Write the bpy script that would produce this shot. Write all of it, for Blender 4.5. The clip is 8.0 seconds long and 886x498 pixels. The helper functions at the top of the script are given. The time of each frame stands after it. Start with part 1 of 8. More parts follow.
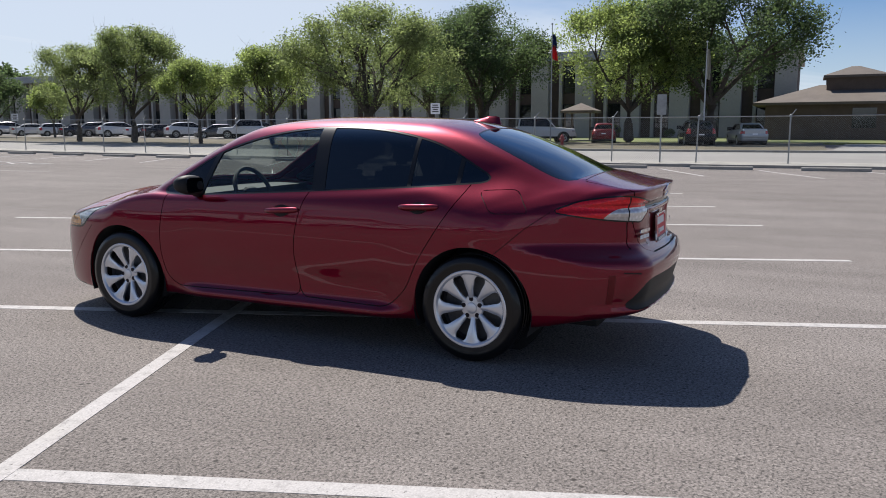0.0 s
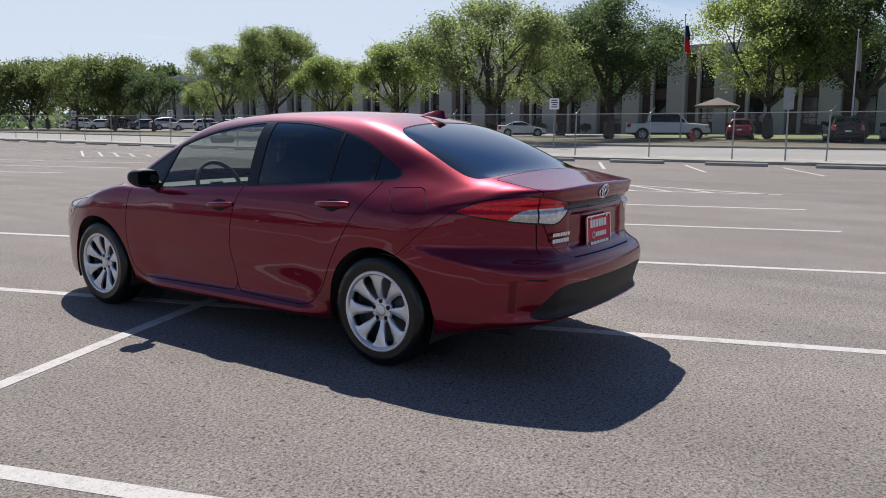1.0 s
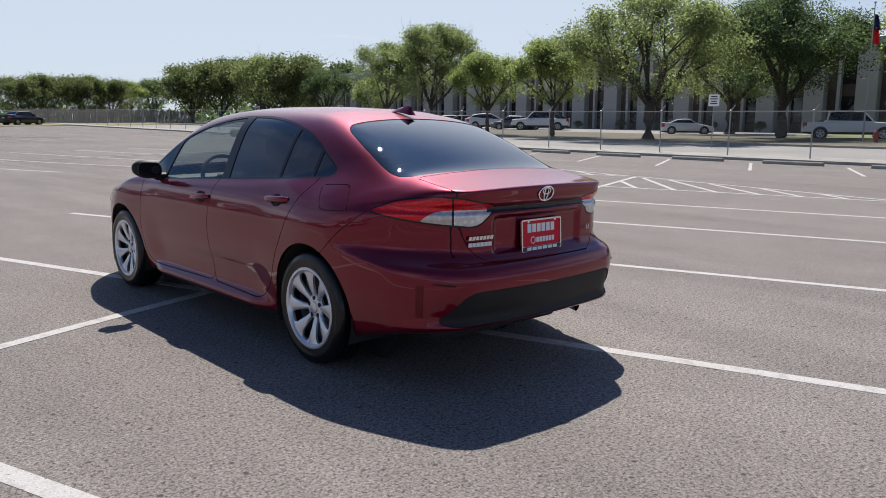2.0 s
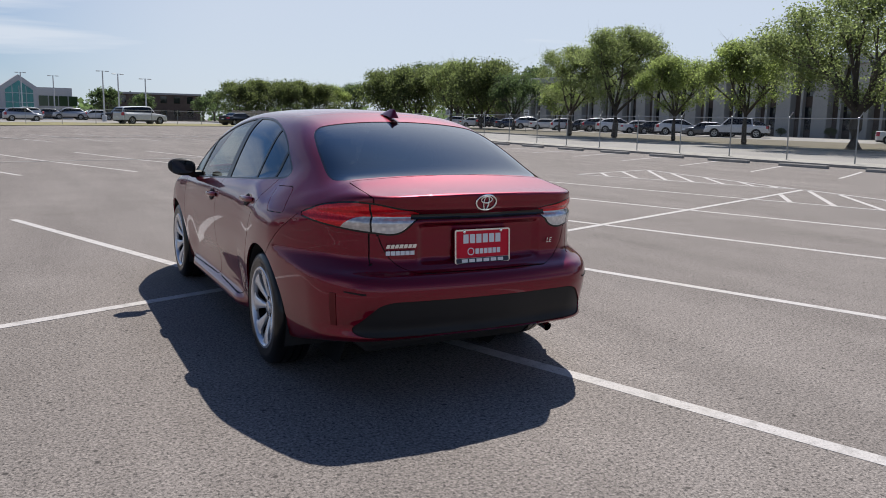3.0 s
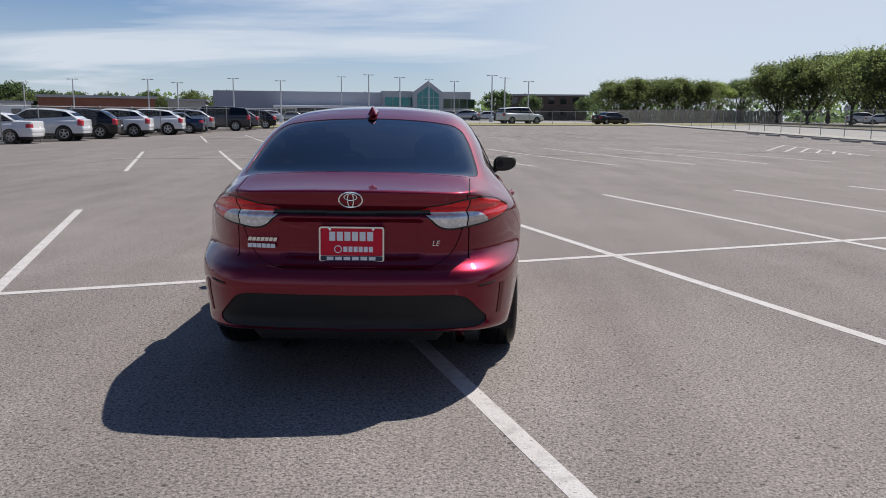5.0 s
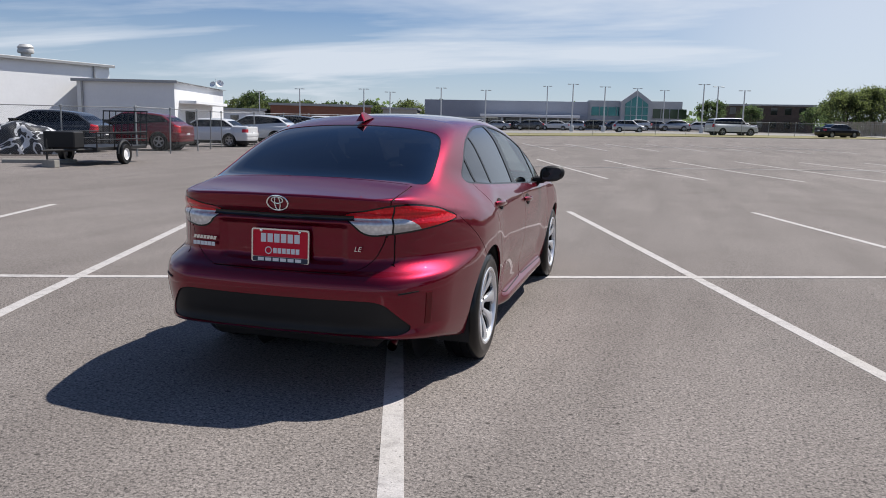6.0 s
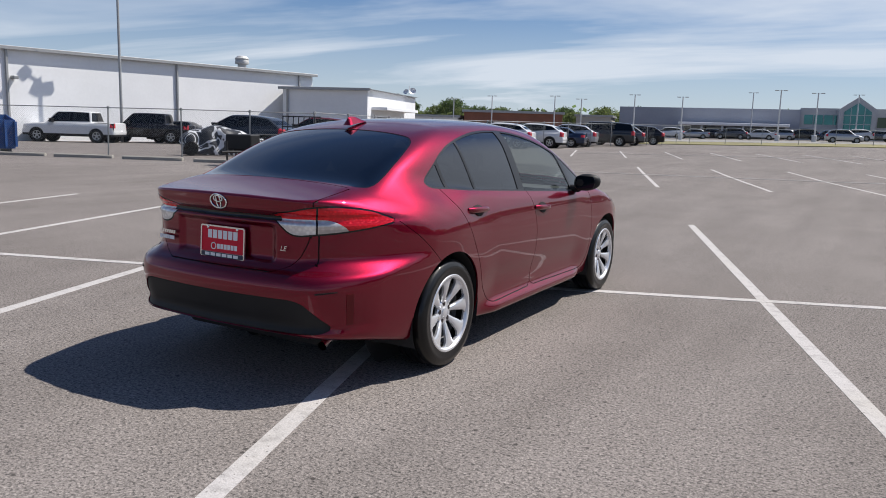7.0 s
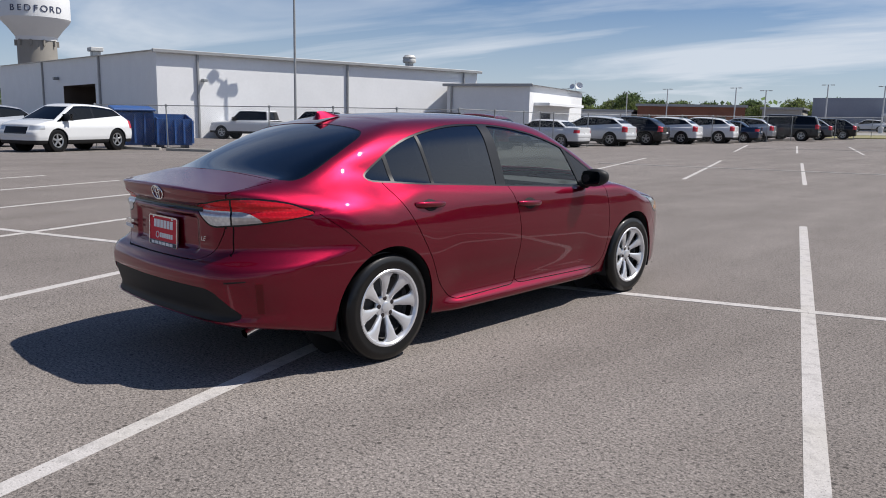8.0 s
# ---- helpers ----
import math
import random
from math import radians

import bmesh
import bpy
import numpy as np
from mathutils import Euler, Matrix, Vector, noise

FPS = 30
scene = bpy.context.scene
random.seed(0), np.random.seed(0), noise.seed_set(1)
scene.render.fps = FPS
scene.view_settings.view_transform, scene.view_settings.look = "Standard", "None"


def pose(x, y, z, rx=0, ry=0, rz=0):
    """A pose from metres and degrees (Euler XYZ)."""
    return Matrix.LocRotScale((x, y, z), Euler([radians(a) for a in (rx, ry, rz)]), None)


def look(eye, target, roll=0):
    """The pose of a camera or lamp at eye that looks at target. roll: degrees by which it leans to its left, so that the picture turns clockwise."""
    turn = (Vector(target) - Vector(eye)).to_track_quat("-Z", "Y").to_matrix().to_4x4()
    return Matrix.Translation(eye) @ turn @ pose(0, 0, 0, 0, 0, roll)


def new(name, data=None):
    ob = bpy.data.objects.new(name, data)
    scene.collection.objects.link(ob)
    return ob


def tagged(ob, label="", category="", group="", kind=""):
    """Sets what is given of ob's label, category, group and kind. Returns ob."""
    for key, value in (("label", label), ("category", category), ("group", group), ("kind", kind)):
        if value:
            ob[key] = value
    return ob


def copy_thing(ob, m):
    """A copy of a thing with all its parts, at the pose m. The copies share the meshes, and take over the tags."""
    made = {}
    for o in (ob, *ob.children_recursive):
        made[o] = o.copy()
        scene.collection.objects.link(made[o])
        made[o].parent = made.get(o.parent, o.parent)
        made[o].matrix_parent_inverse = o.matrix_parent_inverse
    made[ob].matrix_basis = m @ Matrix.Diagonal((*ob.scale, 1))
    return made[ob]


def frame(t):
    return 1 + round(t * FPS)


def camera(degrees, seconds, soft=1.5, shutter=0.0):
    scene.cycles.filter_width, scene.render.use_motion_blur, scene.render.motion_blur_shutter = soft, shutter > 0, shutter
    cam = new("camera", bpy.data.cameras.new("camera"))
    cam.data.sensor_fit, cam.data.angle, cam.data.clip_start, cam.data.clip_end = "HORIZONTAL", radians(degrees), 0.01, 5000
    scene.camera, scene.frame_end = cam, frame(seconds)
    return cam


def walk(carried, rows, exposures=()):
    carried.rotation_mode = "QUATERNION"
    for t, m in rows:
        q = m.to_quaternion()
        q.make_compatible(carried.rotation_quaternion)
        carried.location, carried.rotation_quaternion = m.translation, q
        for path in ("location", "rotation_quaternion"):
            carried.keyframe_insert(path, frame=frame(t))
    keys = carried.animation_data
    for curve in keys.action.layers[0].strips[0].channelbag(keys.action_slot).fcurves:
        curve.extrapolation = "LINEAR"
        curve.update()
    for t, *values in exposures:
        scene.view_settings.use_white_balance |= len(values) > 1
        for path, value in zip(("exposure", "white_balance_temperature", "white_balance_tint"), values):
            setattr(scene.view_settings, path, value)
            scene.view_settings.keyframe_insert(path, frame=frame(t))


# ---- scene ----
PATH = [
    (0, (-4.88, -3.054, 1.334), (-3.088, -2.22, 1.032), -0.2),
    (0.5, (-4.526, -3.543, 1.325), (-2.809, -2.564, 1.018), -0.1),
    (1, (-4.063, -4.062, 1.325), (-2.45, -2.921, 1.013), -0.1),
    (2.5, (-2.56, -5.252, 1.335), (-1.422, -3.639, 1.013), 0.8),
    (3, (-1.954, -5.528, 1.341), (-1.027, -3.784, 1.023), 1.1),
    (3.5, (-1.426, -5.753, 1.346), (-0.695, -3.92, 1.024), 0.8),
    (4, (-0.784, -5.898, 1.348), (-0.299, -3.985, 1.026), 0.6),
    (4.5, (-0.193, -6.006, 1.353), (0.059, -4.051, 1.017), 0.5),
    (6, (1.8, -5.716, 1.367), (1.27, -3.814, 1.048), 1.2),
    (6.5, (2.385, -5.501, 1.372), (1.639, -3.674, 1.052), 1.5),
    (7, (3.007, -5.165, 1.386), (2.019, -3.454, 1.072), 1.7),
    (7.5, (3.517, -4.801, 1.391), (2.354, -3.206, 1.066), 1.5),
    (8, (4.042, -4.315, 1.402), (2.695, -2.874, 1.067), 1.1),
]
cam = camera(59.5, 8.0, soft=0.95)
GAIN = [(0, 0.40), (1, 0.40), (2.5, 0.33), (3.5, 0.26), (4.5, 0.25), (6, 0.31), (6.5, 0.32), (7, 0.32), (7.5, 0.31), (8, 0.24)]
walk(cam, [(t, look(eye, target, roll)) for t, eye, target, roll in PATH], GAIN)

# ---- light ----
SUN_TO = Vector((0.472, 0.54, 1.0)).normalized()
sun_data = bpy.data.lights.new("sun", "SUN")
sun_data.energy, sun_data.angle, sun_data.color = 5.0, radians(0.53), (1.0, 0.945, 0.87)
sun = new("sun", sun_data)
sun.matrix_world = look((0, 0, 60), Vector((0, 0, 60)) - SUN_TO)
world = bpy.data.worlds.new("sky")
scene.world = world
world.use_nodes = True
wn, wl = world.node_tree.nodes, world.node_tree.links
wn.clear()
sky = wn.new("ShaderNodeTexSky")
sky.sky_type, sky.sun_disc = "NISHITA", False
sky.sun_elevation = math.asin(SUN_TO.z)
sky.sun_rotation = math.atan2(SUN_TO.x, SUN_TO.y)
sky.altitude, sky.air_density, sky.dust_density, sky.ozone_density = 180, 1.0, 0.4, 1.8
# thin high cloud: pale streaks and veils over the blue
tc = wn.new("ShaderNodeTexCoord")
sep = wn.new("ShaderNodeSeparateXYZ")
wl.new(tc.outputs["Generated"], sep.inputs[0])
lift = wn.new("ShaderNodeMath"); lift.operation = "MAXIMUM"; lift.inputs[1].default_value = 0.03
wl.new(sep.outputs["Z"], lift.inputs[0])
lift2 = wn.new("ShaderNodeMath"); lift2.operation = "ADD"; lift2.inputs[1].default_value = 0.12
wl.new(lift.outputs[0], lift2.inputs[0])
px = wn.new("ShaderNodeMath"); px.operation = "DIVIDE"
py = wn.new("ShaderNodeMath"); py.operation = "DIVIDE"
wl.new(sep.outputs["X"], px.inputs[0]); wl.new(lift2.outputs[0], px.inputs[1])
wl.new(sep.outputs["Y"], py.inputs[0]); wl.new(lift2.outputs[0], py.inputs[1])
plane = wn.new("ShaderNodeCombineXYZ")
wl.new(px.outputs[0], plane.inputs[0]); wl.new(py.outputs[0], plane.inputs[1])
turn_map = wn.new("ShaderNodeMapping")
turn_map.inputs["Rotation"].default_value = (0, 0, radians(-32))
turn_map.inputs["Scale"].default_value = (0.34, 0.80, 1.0)
wl.new(plane.outputs[0], turn_map.inputs[0])
streaks = wn.new("ShaderNodeTexNoise")
streaks.inputs["Scale"].default_value, streaks.inputs["Detail"].default_value = 0.9, 6.0
streaks.inputs["Roughness"].default_value = 0.55
streaks.inputs["Distortion"].default_value = 0.6
wl.new(turn_map.outputs[0], streaks.inputs["Vector"])
veil = wn.new("ShaderNodeValToRGB")
veil.color_ramp.elements[0].position, veil.color_ramp.elements[1].position = 0.38, 0.64
wl.new(streaks.outputs["Fac"], veil.inputs[0])
# the veil is thicker low down
low = wn.new("ShaderNodeMapRange")
low.inputs["From Min"].default_value, low.inputs["From Max"].default_value = 0.0, 0.17
low.inputs["To Min"].default_value, low.inputs["To Max"].default_value = 0.64, 0.0
wl.new(sep.outputs["Z"], low.inputs["Value"])
both = wn.new("ShaderNodeMath"); both.operation = "MAXIMUM"; both.use_clamp = True
veil_part = wn.new("ShaderNodeMath"); veil_part.operation = "MULTIPLY"; veil_part.inputs[1].default_value = 0.85
wl.new(veil.outputs["Color"], veil_part.inputs[0])
thin = wn.new("ShaderNodeMapRange")
thin.inputs["From Min"].default_value, thin.inputs["From Max"].default_value = 0.22, 0.55
thin.inputs["To Min"].default_value, thin.inputs["To Max"].default_value = 0.85, 0.07
wl.new(sep.outputs["Z"], thin.inputs["Value"])
wl.new(thin.outputs[0], veil_part.inputs[1])
wl.new(veil_part.outputs[0], both.inputs[0]); wl.new(low.outputs[0], both.inputs[1])
cloud_mix = wn.new("ShaderNodeMix"); cloud_mix.data_type = "RGBA"
cloud_mix.inputs["B"].default_value = (12.7, 13.6, 15.0, 1)
# a sheet of thin cloud in the quarter of the sky below the sun
side = wn.new("ShaderNodeVectorMath"); side.operation = "DOT_PRODUCT"
side.inputs[1].default_value = (0.574, 0.819, 0.0)
wl.new(tc.outputs["Generated"], side.inputs[0])
sheet = wn.new("ShaderNodeMapRange"); sheet.interpolation_type = "SMOOTHSTEP"
sheet.inputs["From Min"].default_value, sheet.inputs["From Max"].default_value = 0.66, 0.93
sheet.inputs["To Min"].default_value, sheet.inputs["To Max"].default_value = 0.0, 0.76
wl.new(side.outputs["Value"], sheet.inputs["Value"])
cover = wn.new("ShaderNodeMath"); cover.operation = "MAXIMUM"; cover.use_clamp = True
wl.new(both.outputs[0], cover.inputs[0]); wl.new(sheet.outputs[0], cover.inputs[1])
wl.new(cover.outputs[0], cloud_mix.inputs["Factor"])
clear = wn.new("ShaderNodeMix"); clear.data_type, clear.blend_type = "RGBA", "MULTIPLY"
clear.inputs["Factor"].default_value = 1.0
clear.inputs["B"].default_value = (0.63, 0.95, 1.38, 1)
wl.new(sky.outputs[0], clear.inputs["A"]); wl.new(clear.outputs["Result"], cloud_mix.inputs["A"])
back = wn.new("ShaderNodeBackground"); back.inputs["Strength"].default_value = 0.047
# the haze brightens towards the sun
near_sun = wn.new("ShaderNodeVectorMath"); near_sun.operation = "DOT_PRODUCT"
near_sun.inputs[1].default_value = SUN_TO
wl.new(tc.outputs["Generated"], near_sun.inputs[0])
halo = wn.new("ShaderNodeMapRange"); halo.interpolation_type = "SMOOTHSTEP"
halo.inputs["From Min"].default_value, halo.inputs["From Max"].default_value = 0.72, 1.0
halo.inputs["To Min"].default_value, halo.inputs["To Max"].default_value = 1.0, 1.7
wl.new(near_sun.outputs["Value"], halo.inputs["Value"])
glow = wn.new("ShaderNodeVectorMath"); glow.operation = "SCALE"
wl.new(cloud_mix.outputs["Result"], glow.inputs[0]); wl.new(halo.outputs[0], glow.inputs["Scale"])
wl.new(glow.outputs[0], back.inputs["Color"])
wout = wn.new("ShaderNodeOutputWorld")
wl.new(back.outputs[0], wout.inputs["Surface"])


# ---- materials ----
class Mat:
    """A node material with short helpers."""

    def __init__(self, name):
        self.m = bpy.data.materials.new(name)
        self.m.use_nodes = True
        self.n, self.l = self.m.node_tree.nodes, self.m.node_tree.links
        self.bsdf = self.n["Principled BSDF"]
        self.out = self.n["Material Output"]

    def node(self, kind, **sets):
        made = self.n.new(kind)
        for key, value in sets.items():
            made.inputs[key.replace("_", " ")].default_value = value
        return made

    def link(self, a, b):
        self.l.new(a, b)

    def coords(self, scale=(1, 1, 1), kind="Object"):
        c = self.n.new("ShaderNodeTexCoord")
        mp = self.n.new("ShaderNodeMapping")
        mp.inputs["Scale"].default_value = scale
        self.link(c.outputs[kind], mp.inputs[0])
        return mp.outputs[0]

    def world(self, scale=(1, 1, 1)):
        g = self.n.new("ShaderNodeNewGeometry")
        mp = self.n.new("ShaderNodeMapping")
        mp.inputs["Scale"].default_value = scale
        self.link(g.outputs["Position"], mp.inputs[0])
        return mp.outputs[0]

    def noise(self, vec, scale, detail=4.0, rough=0.55):
        t = self.node("ShaderNodeTexNoise", Scale=scale, Detail=detail, Roughness=rough)
        self.link(vec, t.inputs["Vector"])
        return t.outputs["Fac"]

    def ramp(self, fac, *stops):
        r = self.n.new("ShaderNodeValToRGB")
        el = r.color_ramp.elements
        while len(el) < len(stops):
            el.new(0.5)
        for e_, (pos, col) in zip(el, stops):
            e_.position = pos
            e_.color = (*col, 1) if len(col) == 3 else col
        self.link(fac, r.inputs[0])
        return r.outputs["Color"]

    def mix(self, fac, a, b, mode="MIX"):
        mx = self.n.new("ShaderNodeMix")
        mx.data_type, mx.blend_type = "RGBA", mode
        for sock, value in ((mx.inputs["Factor"], fac), (mx.inputs["A"], a), (mx.inputs["B"], b)):
            if isinstance(value, (int, float)):
                sock.default_value = value
            elif isinstance(value, tuple):
                sock.default_value = (*value, 1) if len(value) == 3 else value
            else:
                self.link(value, sock)
        return mx.outputs["Result"]

    def set(self, **values):
        for key, value in values.items():
            sock = self.bsdf.inputs[key.replace("_", " ")]
            if isinstance(value, bpy.types.NodeSocket):
                self.link(value, sock)
            elif isinstance(value, tuple) and len(value) == 3 and sock.type == "RGBA":
                sock.default_value = (*value, 1)
            else:
                sock.default_value = value
        return self

    def bump(self, height, strength=0.3, distance=0.005):
        b = self.node("ShaderNodeBump", Strength=strength, Distance=distance)
        self.link(height, b.inputs["Height"])
        self.link(b.outputs[0], self.bsdf.inputs["Normal"])
        return self


def surface(name, colour, rough=0.6, metal=0.0, vary=0.12, scale=6.0, fine=60.0, bump=0.1, distance=0.004, spec=0.5, coat=0.0):
    """A material with two scales of variation in colour and a little relief."""
    m = Mat(name)
    v = m.coords()
    big, small = m.noise(v, scale, 5), m.noise(v, fine, 3)
    dark = tuple(c * (1 - vary) for c in colour)
    light = tuple(min(1, c * (1 + vary)) for c in colour)
    base = m.ramp(big, (0.3, dark), (0.7, light))
    base = m.mix(0.35, base, m.ramp(small, (0.3, dark), (0.7, light)))
    m.set(Base_Color=base, Roughness=rough, Metallic=metal, Specular_IOR_Level=spec, Coat_Weight=coat)
    if bump:
        m.bump(small, bump, distance)
    return m.m


def car_paint(name, colour, metal=0.6, flake=0.25, rough=0.3):
    m = Mat(name)
    v = m.coords()
    fl = m.node("ShaderNodeTexVoronoi", Scale=900.0)
    m.link(v, fl.inputs["Vector"])
    dust = m.noise(v, 3.0, 6)
    dark = tuple(c * (1 - flake) for c in colour)
    light = tuple(min(1, c * (1 + flake)) for c in colour)
    base = m.ramp(fl.outputs["Color"], (0.2, dark), (0.8, light))
    m.set(Base_Color=base, Metallic=metal, Roughness=rough, Specular_IOR_Level=0.05, Coat_Weight=1.0, Coat_IOR=1.46)
    m.set(Coat_Roughness=m.ramp(dust, (0.3, (0.006,) * 3), (0.75, (0.02,) * 3)))
    return m.m


def glass(name, tint, gloss=1.0, rough=0.0):
    """A thin tinted pane: what is behind shows through the tint, and the pane mirrors as glass does."""
    m = Mat(name)
    m.n.remove(m.bsdf)
    tr = m.n.new("ShaderNodeBsdfTransparent")
    tr.inputs[0].default_value = (*tint, 1)
    gl = m.n.new("ShaderNodeBsdfGlossy")
    gl.inputs["Roughness"].default_value = rough
    fr = m.node("ShaderNodeFresnel", IOR=1.55)
    mx = m.n.new("ShaderNodeMixShader")
    amount = m.n.new("ShaderNodeMath")
    amount.operation, amount.use_clamp = "MULTIPLY", True
    amount.inputs[1].default_value = gloss
    m.link(fr.outputs[0], amount.inputs[0])
    m.link(amount.outputs[0], mx.inputs[0])
    m.link(tr.outputs[0], mx.inputs[1])
    m.link(gl.outputs[0], mx.inputs[2])
    m.link(mx.outputs[0], m.out.inputs["Surface"])
    return m.m


def asphalt_material():
    """Worn asphalt: pale stone chips and grit, dark pits between them, broad tyre bands and a few oil spots."""
    m = Mat("worn_asphalt")
    v = m.world()
    stone = m.node("ShaderNodeTexVoronoi", Scale=112.0)
    m.link(v, stone.inputs["Vector"])
    grit, pits = m.noise(v, 82.0, 4, 0.75), m.noise(v, 56.0, 4, 0.75)
    bits = m.node("ShaderNodeTexVoronoi", Scale=7.0)
    m.link(v, bits.inputs["Vector"])
    patch, wide = m.noise(v, 1.1, 7, 0.62), m.noise(v, 0.16, 4)
    base = m.ramp(stone.outputs["Color"], (0.0, (0.103, 0.092, 0.087)), (0.5, (0.184, 0.164, 0.154)), (1.0, (0.352, 0.315, 0.296)))
    base = m.mix(0.50, base, m.ramp(grit, (0.36, (0.050, 0.046, 0.043)), (0.5, (0.186, 0.167, 0.157)), (0.63, (0.370, 0.333, 0.313))))
    base = m.mix(m.ramp(pits, (0.52, (0, 0, 0)), (0.61, (0.88, 0.88, 0.88))), base, (0.040, 0.037, 0.036))
    base = m.mix(0.8, base, m.ramp(patch, (0.25, (0.83, 0.82, 0.80)), (0.75, (1.08, 1.08, 1.07))), "MULTIPLY")
    base = m.mix(0.9, base, m.ramp(wide, (0.3, (0.90, 0.89, 0.88)), (0.7, (1.13, 1.13, 1.13))), "MULTIPLY")
    base = m.mix(m.ramp(bits.outputs["Distance"], (0.06, (0.9, 0.9, 0.9)), (0.10, (0, 0, 0))), base, (0.045, 0.040, 0.037))
    streak = m.noise(m.world((0.5, 0.06, 1.0)), 3.0, 5)
    base = m.mix(0.5, base, m.ramp(streak, (0.35, (0.76, 0.755, 0.75)), (0.6, (1.10, 1.10, 1.10))), "MULTIPLY")
    oil = m.noise(v, 0.55, 2)
    base = m.mix(m.ramp(oil, (0.70, (0, 0, 0)), (0.78, (0.35, 0.35, 0.35))), base, (0.08, 0.075, 0.07))
    m.set(Base_Color=base, Roughness=0.9, Specular_IOR_Level=0.28)
    h = m.mix(0.6, stone.outputs["Distance"], grit)
    m.bump(h, 0.6, 0.007)
    return m.m


def line_material():
    """Line paint worn through to the asphalt in pits and thin patches, a little dirty."""
    m = Mat("worn_white_line_paint")
    v = m.world()
    wear, grit, pits = m.noise(v, 9.0, 8, 0.7), m.noise(v, 110.0, 4), m.noise(v, 46.0, 5, 0.7)
    paint = m.ramp(grit, (0.3, (0.37, 0.352, 0.343)), (0.7, (0.52, 0.495, 0.482)))
    dirt = m.noise(v, 0.9, 5)
    paint = m.mix(m.ramp(dirt, (0.5, (0, 0, 0)), (0.75, (0.5, 0.5, 0.5))), paint, (0.40, 0.375, 0.325))
    base = m.mix(m.ramp(wear, (0.50, (0, 0, 0)), (0.70, (0.7, 0.7, 0.7))), paint, (0.21, 0.20, 0.19))
    base = m.mix(m.ramp(pits, (0.60, (0, 0, 0)), (0.68, (0.9, 0.9, 0.9))), base, (0.09, 0.083, 0.08))
    m.set(Base_Color=base, Roughness=0.8, Specular_IOR_Level=0.3)
    m.bump(grit, 0.5, 0.005)
    return m.m


M_ASPHALT, M_LINE = asphalt_material(), line_material()
M_RED = car_paint("ruby_metallic_paint", (0.168, 0.0009, 0.0155), metal=0.76, rough=0.37)
# also paints the shade of handle hollows, lug pockets and the bumper groove
M_GAP = surface("dark_panel_gap", (0.012, 0.006, 0.007), rough=0.8, vary=0.1, bump=0)
M_BLACK = surface("black_grained_plastic", (0.013, 0.013, 0.014), rough=0.55, spec=0.3, vary=0.2, fine=220, bump=0.2, distance=0.001)
M_GLOSSBLACK = surface("gloss_black_trim", (0.008, 0.008, 0.009), rough=0.10, vary=0.1, bump=0, spec=0.45)
M_TRIM = surface("satin_dark_trim", (0.014, 0.014, 0.015), rough=0.30, spec=0.3, vary=0.05, bump=0)
M_TYRE = surface("tyre_rubber", (0.0045, 0.0045, 0.005), rough=0.45, spec=0.2, coat=0.4, vary=0.25, fine=90, bump=0.25, distance=0.002)
M_SILVER = surface("silver_wheel_paint", (0.68, 0.69, 0.72), rough=0.27, metal=0.6, vary=0.05, bump=0, coat=0.4)
M_CHROME = surface("chrome", (0.82, 0.83, 0.85), rough=0.08, metal=1.0, vary=0.03, bump=0)
M_STEEL = surface("dark_steel", (0.10, 0.10, 0.105), rough=0.5, metal=0.8, vary=0.3)
M_UNDER = surface("underbody", (0.016, 0.016, 0.017), rough=0.9, vary=0.3)
M_GLASS_T = glass("tinted_privacy_glass", (0.035, 0.04, 0.042), 1.6)
M_GLASS_REAR = glass("tinted_rear_window_glass", (0.05, 0.055, 0.06), 1.7)
M_GLASS = glass("clear_green_glass", (0.88, 0.97, 0.94), 1.0)
M_WSHIELD = glass("clear_windscreen_glass", (0.92, 0.98, 0.96), 0.7)
M_HEADLINER = surface("pale_grey_headliner", (0.50, 0.50, 0.48), rough=0.95, vary=0.06, fine=200, bump=0.1)
M_DOORCARD = surface("grey_door_lining", (0.12, 0.12, 0.122), rough=0.8, vary=0.15, fine=150, bump=0.2)
M_CABIN = surface("dark_cabin_trim", (0.035, 0.034, 0.035), rough=0.8, vary=0.2, fine=120, bump=0.2)
M_SEAT = surface("black_woven_seat_fabric", (0.03, 0.03, 0.032), rough=0.95, vary=0.3, fine=200, bump=0.3)
M_WHITEPLASTIC = surface("white_print", (0.78, 0.78, 0.78), rough=0.45, vary=0.03, bump=0)
M_PLATERED = surface("red_plate_print", (0.62, 0.006, 0.03), rough=0.4, vary=0.05, bump=0, spec=0.25)

# ---- mesh helpers ----
def part(name, bm, material, parent, label="", smooth=True, angle=35):
    """One mesh object under a thing or a part (or on its own where parent is None)."""
    me = bpy.data.meshes.new(name)
    bm.to_mesh(me)
    bm.free()
    for mt in material if isinstance(material, (list, tuple)) else (material,):
        me.materials.append(mt)
    if smooth:
        me.polygons.foreach_set("use_smooth", [True] * len(me.polygons))
        me.set_sharp_from_angle(angle=radians(angle))
    ob = new(name, me)
    if parent is not None:
        ob.parent = parent
    if label:
        ob["label"] = label
    return ob


def thing(name, label, category, group="", kind="", at=None):
    ob = new(name)
    ob.empty_display_size = 0.3
    if at is not None:
        ob.matrix_world = at
    return tagged(ob, label, category, group, kind)


